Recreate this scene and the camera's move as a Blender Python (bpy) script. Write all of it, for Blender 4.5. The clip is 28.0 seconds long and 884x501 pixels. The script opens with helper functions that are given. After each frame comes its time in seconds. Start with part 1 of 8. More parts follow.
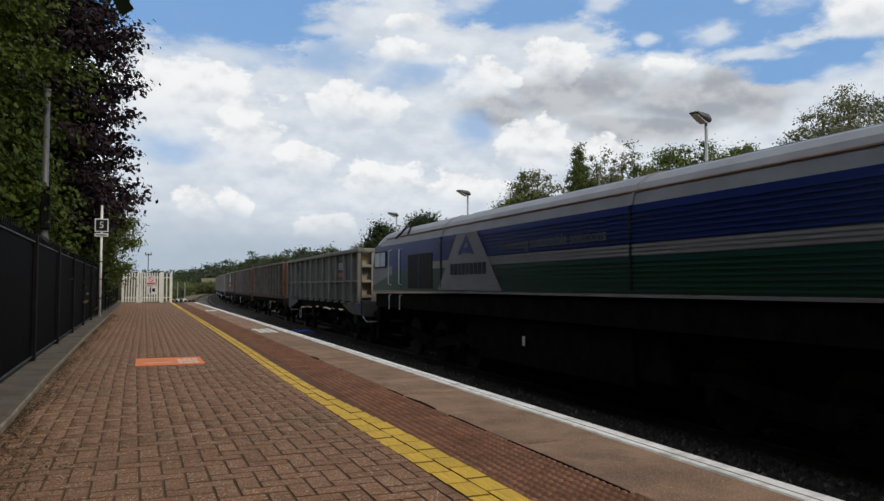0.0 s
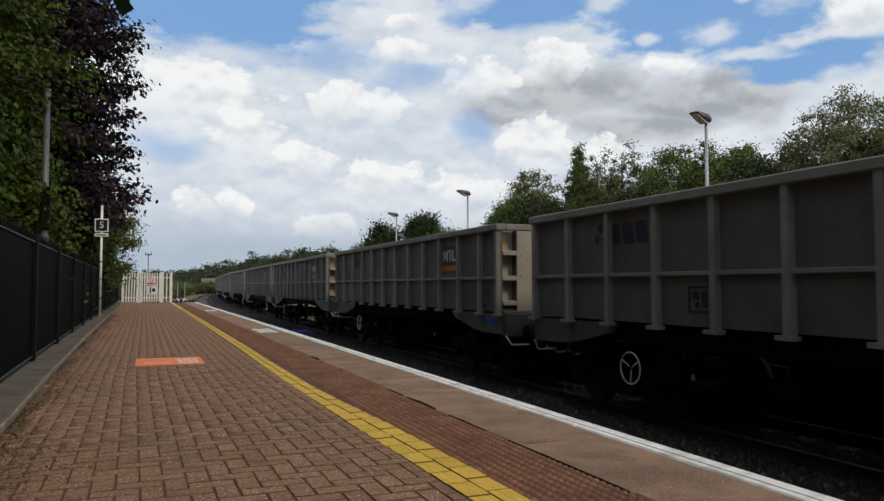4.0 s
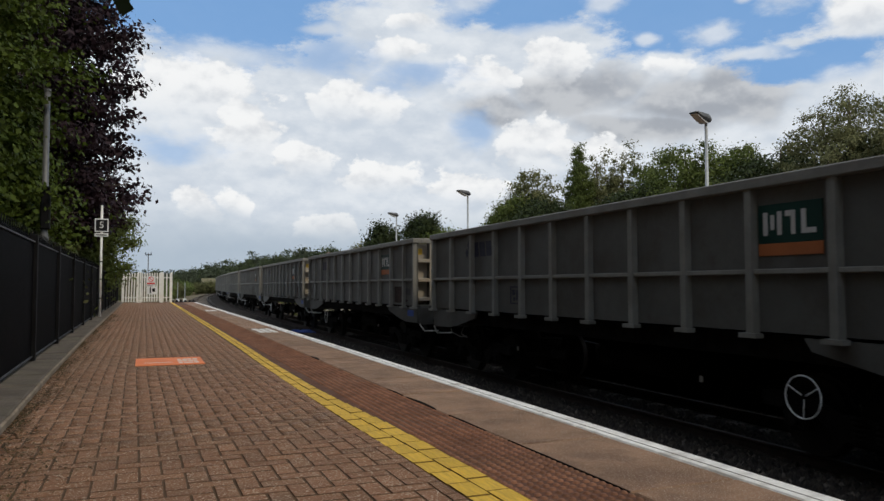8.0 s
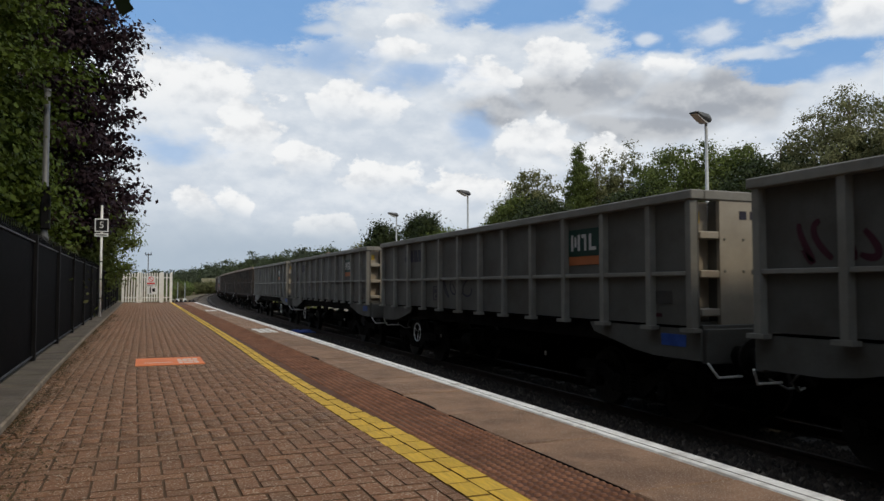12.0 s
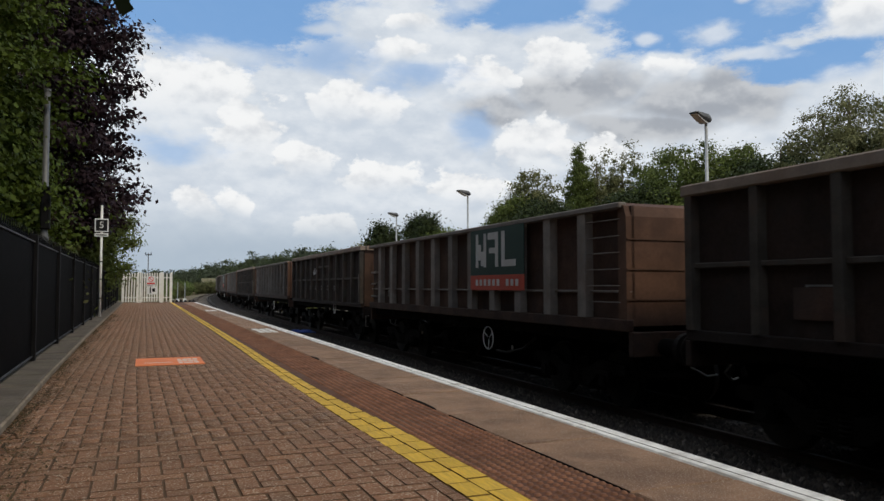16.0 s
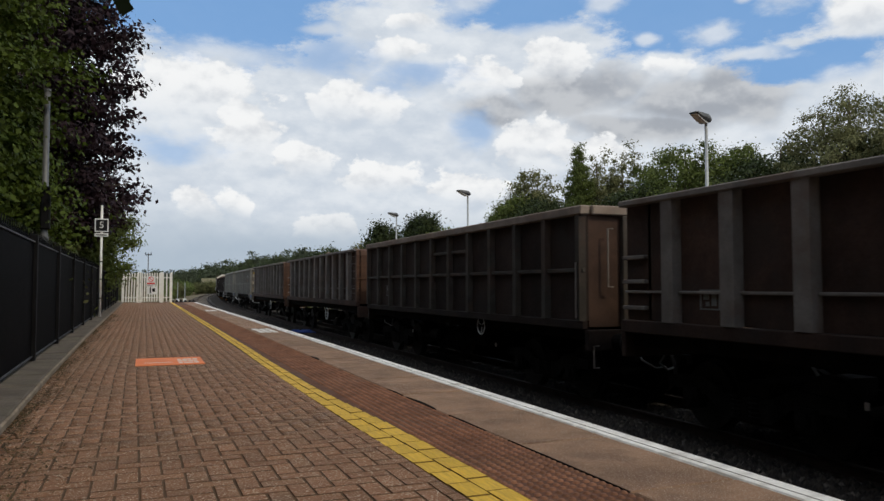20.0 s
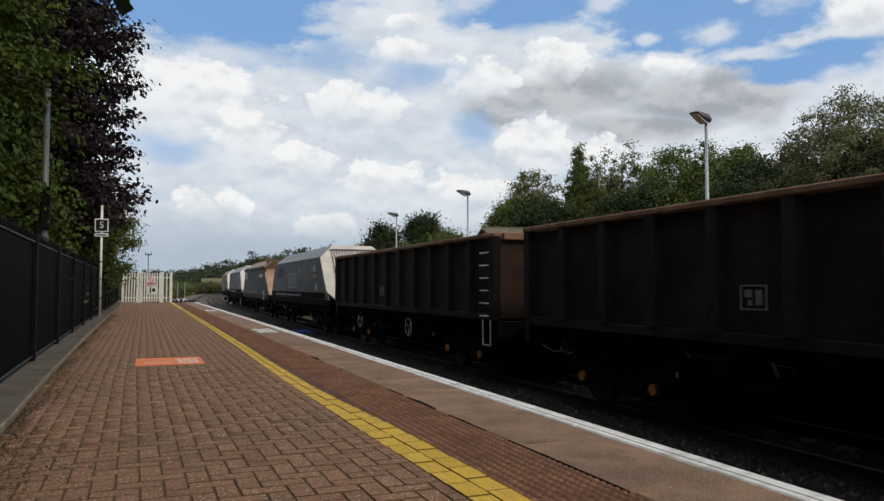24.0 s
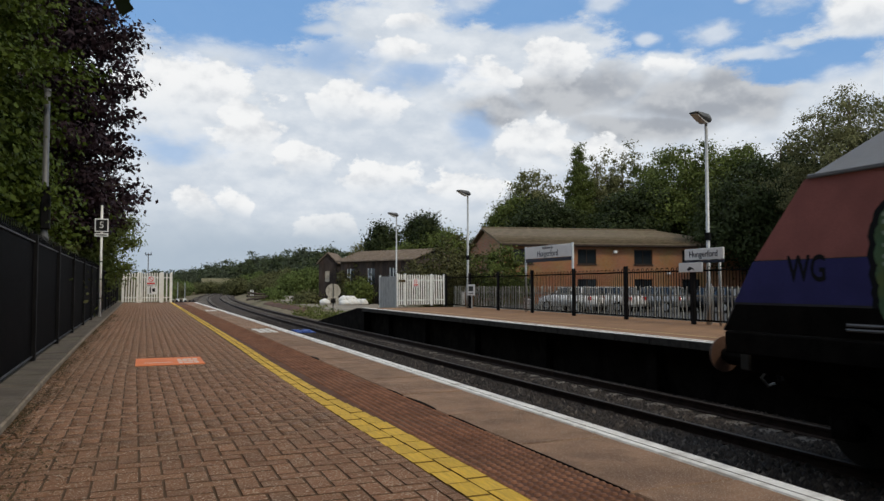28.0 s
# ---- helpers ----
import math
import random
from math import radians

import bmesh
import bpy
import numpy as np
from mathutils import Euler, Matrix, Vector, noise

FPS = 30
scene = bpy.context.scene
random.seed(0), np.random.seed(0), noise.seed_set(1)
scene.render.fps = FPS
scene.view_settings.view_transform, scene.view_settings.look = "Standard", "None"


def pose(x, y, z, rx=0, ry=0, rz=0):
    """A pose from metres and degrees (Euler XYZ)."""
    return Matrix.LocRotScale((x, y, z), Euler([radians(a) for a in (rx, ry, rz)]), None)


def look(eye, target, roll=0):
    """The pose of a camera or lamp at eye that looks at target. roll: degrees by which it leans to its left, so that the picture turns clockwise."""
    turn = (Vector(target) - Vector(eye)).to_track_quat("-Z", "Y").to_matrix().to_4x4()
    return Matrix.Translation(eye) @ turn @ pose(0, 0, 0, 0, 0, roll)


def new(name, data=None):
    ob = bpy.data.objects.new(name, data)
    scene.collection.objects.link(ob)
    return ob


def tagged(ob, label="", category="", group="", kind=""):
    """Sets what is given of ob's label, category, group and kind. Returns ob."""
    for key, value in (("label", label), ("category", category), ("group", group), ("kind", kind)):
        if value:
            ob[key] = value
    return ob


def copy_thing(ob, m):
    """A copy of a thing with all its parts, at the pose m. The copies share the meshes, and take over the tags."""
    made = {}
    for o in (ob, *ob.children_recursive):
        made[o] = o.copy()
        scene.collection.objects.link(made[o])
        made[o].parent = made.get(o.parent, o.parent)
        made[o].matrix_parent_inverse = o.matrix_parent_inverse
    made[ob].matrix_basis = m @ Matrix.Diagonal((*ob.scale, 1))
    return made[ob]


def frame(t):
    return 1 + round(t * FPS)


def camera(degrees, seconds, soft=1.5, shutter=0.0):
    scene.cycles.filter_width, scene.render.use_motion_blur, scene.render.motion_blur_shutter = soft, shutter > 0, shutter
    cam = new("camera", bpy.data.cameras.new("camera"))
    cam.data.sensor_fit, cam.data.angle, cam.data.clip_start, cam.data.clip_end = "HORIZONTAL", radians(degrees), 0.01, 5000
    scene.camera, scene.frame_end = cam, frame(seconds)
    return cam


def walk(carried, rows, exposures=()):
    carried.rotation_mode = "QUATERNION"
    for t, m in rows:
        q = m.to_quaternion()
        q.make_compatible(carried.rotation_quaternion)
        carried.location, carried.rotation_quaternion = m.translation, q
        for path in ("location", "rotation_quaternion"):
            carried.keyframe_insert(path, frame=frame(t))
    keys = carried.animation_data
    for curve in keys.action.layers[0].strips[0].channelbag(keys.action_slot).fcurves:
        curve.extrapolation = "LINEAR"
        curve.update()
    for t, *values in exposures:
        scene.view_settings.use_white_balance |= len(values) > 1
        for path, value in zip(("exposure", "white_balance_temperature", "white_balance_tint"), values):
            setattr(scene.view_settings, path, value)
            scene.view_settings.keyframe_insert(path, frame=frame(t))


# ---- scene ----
cam = camera(62.19, 28.0, soft=1.5, shutter=0.04)
EYE = Vector((0.0, 0.0, 1.0))
VIEW = look(EYE, EYE + Vector((0.37548, 0.92557, 0.04840)))
walk(cam, [(0.0, VIEW), (28.0, VIEW)], exposures=[(0.0, -0.12), (28.0, -0.12)])

# ---- sky and sun ----
SUN_AZ, SUN_EL = 155.0, 48.0        # degrees clockwise from +y, and above the horizon


def build_world():
    w = bpy.data.worlds.new("sky")
    scene.world = w
    w.use_nodes = True
    nt = w.node_tree
    nt.nodes.clear()
    N, L = nt.nodes.new, nt.links.new

    def math_node(op, a, b=None, c=None):
        n = N("ShaderNodeMath")
        n.operation = op
        for i, v in enumerate((a, b, c)):
            if v is None:
                continue
            if isinstance(v, (int, float)):
                n.inputs[i].default_value = v
            else:
                L(v, n.inputs[i])
        return n.outputs[0]

    def smooth(v, lo, hi):
        n = N("ShaderNodeMapRange")
        n.interpolation_type = "SMOOTHSTEP"
        n.inputs[1].default_value, n.inputs[2].default_value = lo, hi
        L(v, n.inputs[0])
        return n.outputs[0]

    def mix(fac, a, b):
        n = N("ShaderNodeMix")
        n.data_type = "RGBA"
        for i, v in ((0, fac), (6, a), (7, b)):
            if isinstance(v, tuple):
                n.inputs[i].default_value = (*v, 1)
            elif isinstance(v, (int, float)):
                n.inputs[i].default_value = v
            else:
                L(v, n.inputs[i])
        return n.outputs[2]

    coord = N("ShaderNodeTexCoord")
    sep = N("ShaderNodeSeparateXYZ")
    L(coord.outputs["Generated"], sep.inputs[0])
    az0 = math_node("MULTIPLY", math_node("ARCTAN2", sep.outputs[0], sep.outputs[1]), 57.2958)
    el0 = math_node("MULTIPLY", math_node("ARCSINE", sep.outputs[2]), 57.2958)

    def noise_tex(scale, detail, rough, stretch=1.0, lift=0.0):
        m = N("ShaderNodeMapping")
        m.inputs["Scale"].default_value = (scale, scale, scale * stretch)
        m.inputs["Location"].default_value = (0, 0, lift)
        L(coord.outputs["Generated"], m.inputs[0])
        n = N("ShaderNodeTexNoise")
        n.inputs["Scale"].default_value, n.inputs["Detail"].default_value, n.inputs["Roughness"].default_value = 1.0, detail, rough
        L(m.outputs[0], n.inputs["Vector"])
        return n

    warp = noise_tex(9.0, 3, 0.5, 1.4)
    wsep = N("ShaderNodeSeparateColor")
    L(warp.outputs["Color"], wsep.inputs[0])
    az = math_node("ADD", az0, math_node("MULTIPLY", math_node("SUBTRACT", wsep.outputs[0], 0.5), 3.6))
    el = math_node("ADD", el0, math_node("MULTIPLY", math_node("SUBTRACT", wsep.outputs[1], 0.5), 2.6))
    billow = noise_tex(26.0, 7, 0.58, 1.5).outputs[0]
    wisp = noise_tex(15.0, 8, 0.66, 2.3, 0.7).outputs[0]
    lumps = noise_tex(20.0, 4, 0.5, 1.5).outputs[0]
    above = noise_tex(20.0, 4, 0.5, 1.5, 0.36).outputs[0]
    relief = math_node("SUBTRACT", lumps, above)
    broad = noise_tex(3.2, 4, 0.55, 2.2).outputs[0]

    def blob(a, e, ra, re):
        """1 in the middle of an ellipse, 0 on its rim, negative outside."""
        dx = math_node("DIVIDE", math_node("SUBTRACT", az, a), ra)
        dy = math_node("DIVIDE", math_node("SUBTRACT", el, e), re)
        r = math_node("SQRT", math_node("ADD", math_node("MULTIPLY", dx, dx), math_node("MULTIPLY", dy, dy)))
        return math_node("MAXIMUM", math_node("SUBTRACT", 1.0, r), -1.0)

    def head(a, e, ra, re):
        """A sunlit cloud head: crisp above, melting away below."""
        v = ragged(blob(a, e, ra, re), billow, 1.9, 0.02, 0.26)
        return math_node("MULTIPLY", v, smooth(math_node("SUBTRACT", el, e), -1.05 * re, 0.35 * re))

    def union(items):
        out = items[0]
        for i in items[1:]:
            out = math_node("MAXIMUM", out, i)
        return out

    def ragged(v, n, amount, lo, hi):
        """The edge of a blob torn by noise."""
        return smooth(math_node("ADD", v, math_node("MULTIPLY", math_node("SUBTRACT", n, 0.5), amount)), lo, hi)

    # blue gaps between the clouds
    gaps = union([blob(4.0, 21.9, 13.4, 6.3), blob(28.6, 22.5, 8.4, 4.3), blob(43.3, 20.3, 12.0, 4.6), blob(49.4, 15.4, 6.2, 1.7),
                  blob(36.0, 33.0, 34.0, 11.0)])
    faint = union([blob(13.3, 17.6, 5.4, 2.0), blob(2.0, 10.2, 4.6, 1.7), blob(24.6, 12.1, 2.6, 2.1), blob(20.0, 16.0, 5.4, 1.6)])
    elsewhere = math_node("MULTIPLY", smooth(broad, 0.52, 0.62), smooth(el0, 24.0, 34.0))
    gaps = math_node("MAXIMUM", ragged(gaps, wisp, 1.1, 0.02, 0.34), elsewhere)
    gaps = math_node("MAXIMUM", gaps, math_node("MULTIPLY", ragged(faint, wisp, 1.3, 0.0, 0.75), 0.62))
    # thin veils and small clouds lying in the gaps
    veils = union([blob(5.2, 17.3, 5.0, 1.3), blob(30.4, 18.7, 4.2, 1.0), blob(42.4, 18.2, 2.5, 1.2), blob(38.0, 18.1, 1.3, 0.6), blob(45.9, 16.2, 3.6, 0.6),
                   blob(48.2, 20.2, 3.2, 1.5), blob(24.1, 21.5, 2.4, 1.5), blob(34.9, 20.6, 2.0, 0.9), blob(51.6, 13.6, 3.4, 1.4), blob(12.5, 19.4, 2.2, 0.6), blob(44.8, 20.6, 1.4, 0.6)])
    banks = union([blob(18.1, 19.8, 4.4, 1.25), blob(21.7, 18.0, 6.2, 1.3), blob(30.0, 17.4, 3.2, 1.5), blob(53.3, 18.9, 3.2, 2.8), blob(39.2, 16.4, 2.0, 0.9)])
    gaps = math_node("MULTIPLY", gaps, math_node("SUBTRACT", 1.0, math_node("MULTIPLY", ragged(veils, wisp, 1.6, -0.05, 0.75), 0.78)))
    gaps = math_node("MULTIPLY", gaps, math_node("SUBTRACT", 1.0, ragged(banks, wisp, 1.3, -0.05, 0.40)))
    # grey undersides, and bright sunlit heads
    grey = union([blob(32.5, 14.8, 6.6, 2.3), blob(42.0, 13.4, 8.6, 2.5), blob(26.4, 13.6, 3.8, 1.4), blob(38.6, 12.0, 7.4, 1.5)])
    heads = union([head(3.1, 14.2, 5.8, 3.1), head(7.2, 11.4, 2.8, 3.4), head(14.3, 14.2, 2.5, 2.2), head(17.0, 13.9, 2.5, 1.7), head(29.1, 10.9, 3.3, 2.4),
                   head(4.0, 5.8, 1.7, 1.9), head(6.6, 6.1, 1.3, 1.1), head(13.1, 4.6, 2.2, 1.2), head(30.2, 16.7, 3.4, 1.7), head(25.4, 15.6, 2.8, 1.8), head(11.0, 9.6, 3.0, 1.6),
                   head(39.2, 16.0, 2.2, 1.0), head(53.3, 18.6, 3.4, 3.0), head(33.4, 10.2, 3.4, 1.4), head(18.3, 17.8, 3.4, 1.1), head(19.9, 19.9, 2.6, 0.9), head(24.3, 7.6, 3.8, 1.7), head(17.5, 8.4, 3.6, 1.6)])
    sky = N("ShaderNodeTexSky")
    sky.sky_type, sky.sun_disc = "NISHITA", False
    sky.sun_elevation, sky.sun_rotation = radians(SUN_EL), radians(SUN_AZ)
    sky.air_density, sky.dust_density = 1.0, 0.6
    scaled = N("ShaderNodeVectorMath")
    scaled.operation = "SCALE"
    scaled.inputs["Scale"].default_value = 0.115
    L(sky.outputs[0], scaled.inputs[0])
    blue = mix(0.7, scaled.outputs[0], (0.185, 0.425, 0.83))
    tone = math_node("ADD", math_node("MULTIPLY", relief, 0.55), math_node("ADD", math_node("MULTIPLY", wisp, 0.55), math_node("MULTIPLY", broad, 0.45)))
    cloud = mix(smooth(tone, 0.30, 0.72), (0.63, 0.70, 0.79), (0.83, 0.875, 0.925))
    shade = ragged(grey, lumps, 1.2, -0.10, 0.60)
    cloud = mix(math_node("MULTIPLY", shade, 0.86), cloud, mix(smooth(math_node("ADD", relief, lumps), 0.30, 0.75), (0.36, 0.385, 0.43), (0.56, 0.58, 0.61)))
    cloud = mix(heads, cloud, mix(smooth(math_node("ADD", math_node("MULTIPLY", relief, 0.9), billow), 0.22, 0.62), (0.76, 0.785, 0.82), (0.985, 0.995, 1.0)))
    haze = math_node("MULTIPLY", smooth(el, 6.8, 2.2), 0.86)
    cloud = mix(haze, cloud, (0.43, 0.52, 0.62))
    colour = mix(math_node("MULTIPLY", gaps, 0.94), cloud, blue)
    low = smooth(el0, -1.0, -6.0)
    colour = mix(low, colour, (0.10, 0.11, 0.09))
    bg = N("ShaderNodeBackground")
    bg.inputs[1].default_value = 1.0
    L(colour, bg.inputs[0])
    out = N("ShaderNodeOutputWorld")
    L(bg.outputs[0], out.inputs[0])


build_world()
sun = new("sun", bpy.data.lights.new("sun", "SUN"))
sun.data.energy, sun.data.angle, sun.data.color = 1.55, radians(11), (1.0, 0.86, 0.64)
sun.matrix_world = look((0, 0, 0), (-math.sin(radians(SUN_AZ)) * math.cos(radians(SUN_EL)),
                                    -math.cos(radians(SUN_AZ)) * math.cos(radians(SUN_EL)), -math.sin(radians(SUN_EL))))


# ---- materials ----
def material(name, col, rough=0.75, metal=0.0, var=0.22, scale=2.0, fine=45.0, bump=0.15, stain=None, amount=0.5,
             stain_scale=1.1, island=0.0, each=0.0, stretch=(1, 1, 1), spec=0.22, speckle=None):
    m = bpy.data.materials.new(name)
    m.use_nodes = True
    nt = m.node_tree
    N, L = nt.nodes.new, nt.links.new
    b = nt.nodes["Principled BSDF"]
    coord, info = N("ShaderNodeTexCoord"), N("ShaderNodeObjectInfo")
    shift = N("ShaderNodeVectorMath")
    shift.operation = "MULTIPLY_ADD"
    shift.inputs[1].default_value = stretch
    L(coord.outputs["Object"], shift.inputs[0])
    off = N("ShaderNodeMath")
    off.operation = "MULTIPLY"
    off.inputs[1].default_value = 37.0
    L(info.outputs["Random"], off.inputs[0])
    L(off.outputs[0], shift.inputs[2])

    def tex(s, detail=4, rough_=0.6):
        n = N("ShaderNodeTexNoise")
        n.inputs["Scale"].default_value, n.inputs["Detail"].default_value, n.inputs["Roughness"].default_value = s, detail, rough_
        L(shift.outputs[0], n.inputs["Vector"])
        return n.outputs[0]

    def mix(fac, a, c):
        n = N("ShaderNodeMix")
        n.data_type = "RGBA"
        for i, v in ((0, fac), (6, a), (7, c)):
            if isinstance(v, tuple):
                n.inputs[i].default_value = (*v, 1)
            else:
                L(v, n.inputs[i])
        return n.outputs[2]

    def ramp(v, lo, hi, top=1.0):
        n = N("ShaderNodeMapRange")
        n.interpolation_type = "SMOOTHSTEP"
        n.inputs[1].default_value, n.inputs[2].default_value, n.inputs[4].default_value = lo, hi, top
        L(v, n.inputs[0])
        return n.outputs[0]

    dark = tuple(c * (1 - var) for c in col)
    light = tuple(min(1.0, c * (1 + var)) for c in col)
    colour = mix(ramp(tex(scale), 0.3, 0.7), dark, light)
    fine_n = tex(fine, 3, 0.7)
    colour = mix(ramp(fine_n, 0.35, 0.75, 0.35), colour, tuple(c * (1 - 1.6 * var) if var < 0.6 else c * 0.1 for c in col))
    if stain:
        colour = mix(ramp(tex(stain_scale, 6, 0.65), 0.47, 0.66, amount), colour, stain)
    if speckle:
        colour = mix(ramp(tex(95, 2, 0.6), 0.565, 0.635, 0.9), colour, speckle)
        colour = mix(ramp(tex(90, 2, 0.6), 0.60, 0.70, 0.6), colour, tuple(c * 0.35 for c in col))
    for source, amp in (("island", island), ("each", each)):
        if amp:
            src = N("ShaderNodeNewGeometry").outputs["Random Per Island"] if source == "island" else info.outputs["Random"]
            k = N("ShaderNodeMapRange")
            k.inputs[3].default_value, k.inputs[4].default_value = 1 - amp, 1 + amp
            L(src, k.inputs[0])
            h = N("ShaderNodeVectorMath")
            h.operation = "SCALE"
            L(colour, h.inputs[0])
            L(k.outputs[0], h.inputs["Scale"])
            colour = h.outputs[0]
    L(colour, b.inputs["Base Color"])
    rr = N("ShaderNodeMapRange")
    rr.inputs[3].default_value, rr.inputs[4].default_value = max(0.02, rough - 0.12), min(1.0, rough + 0.12)
    L(fine_n, rr.inputs[0])
    L(rr.outputs[0], b.inputs["Roughness"])
    b.inputs["Metallic"].default_value = metal
    b.inputs["Specular IOR Level"].default_value = spec
    if bump:
        bp = N("ShaderNodeBump")
        bp.inputs["Strength"].default_value, bp.inputs["Distance"].default_value = bump, 0.02
        L(fine_n, bp.inputs["Height"])
        L(bp.outputs[0], b.inputs["Normal"])
    return m


def brick_material(name, a, b, mortar):
    m = bpy.data.materials.new(name)
    m.use_nodes = True
    nt = m.node_tree
    coord, t, k = nt.nodes.new("ShaderNodeTexCoord"), nt.nodes.new("ShaderNodeTexBrick"), nt.nodes.new("ShaderNodeMapping")
    k.inputs["Rotation"].default_value = (radians(90), 0, 0)
    n = nt.nodes.new("ShaderNodeTexNoise")
    n.inputs["Scale"].default_value, n.inputs["Detail"].default_value = 0.5, 5
    nt.links.new(coord.outputs["Object"], k.inputs[0])
    nt.links.new(k.outputs[0], t.inputs["Vector"])
    nt.links.new(coord.outputs["Object"], n.inputs["Vector"])
    for i, c in (("Color1", a), ("Color2", b), ("Mortar", mortar)):
        t.inputs[i].default_value = (*c, 1)
    t.inputs["Scale"].default_value, t.inputs["Brick Width"].default_value, t.inputs["Row Height"].default_value, t.inputs["Mortar Size"].default_value = 1.0, 0.225, 0.075, 0.008
    mx = nt.nodes.new("ShaderNodeMix")
    mx.data_type, mx.blend_type = "RGBA", "MULTIPLY"
    mx.inputs[0].default_value = 0.5
    nt.links.new(t.outputs[0], mx.inputs[6])
    nt.links.new(n.outputs["Color"], mx.inputs[7])
    p = nt.nodes["Principled BSDF"]
    p.inputs["Roughness"].default_value, p.inputs["Specular IOR Level"].default_value = 0.9, 0.2
    nt.links.new(mx.outputs[2], p.inputs["Base Color"])
    return m


def leaf_material(name, col, shine=0.6):
    m = bpy.data.materials.new(name)
    m.use_nodes = True
    nt = m.node_tree
    N, L = nt.nodes.new, nt.links.new
    b = nt.nodes["Principled BSDF"]
    geo = N("ShaderNodeNewGeometry")
    r = N("ShaderNodeValToRGB")
    r.color_ramp.elements[0].color = (*[c * 0.62 for c in col], 1)
    r.color_ramp.elements[1].color = (*[min(1, c * 1.4) for c in col], 1)
    L(geo.outputs["Random Per Island"], r.inputs[0])
    L(r.outputs[0], b.inputs["Base Color"])
    b.inputs["Roughness"].default_value = shine
    b.inputs["Specular IOR Level"].default_value = 0.15
    t = N("ShaderNodeBsdfTranslucent")
    L(r.outputs[0], t.inputs[0])
    mx = N("ShaderNodeMixShader")
    mx.inputs[0].default_value = 0.22
    L(b.outputs[0], mx.inputs[1])
    L(t.outputs[0], mx.inputs[2])
    L(mx.outputs[0], nt.nodes["Material Output"].inputs[0])
    return m


def glass_material(name, tint=(0.02, 0.025, 0.03), rough=0.06):
    m = bpy.data.materials.new(name)
    m.use_nodes = True
    b = m.node_tree.nodes["Principled BSDF"]
    b.inputs["Base Color"].default_value = (*tint, 1)
    b.inputs["Roughness"].default_value = rough
    b.inputs["Specular IOR Level"].default_value = 0.8
    return m


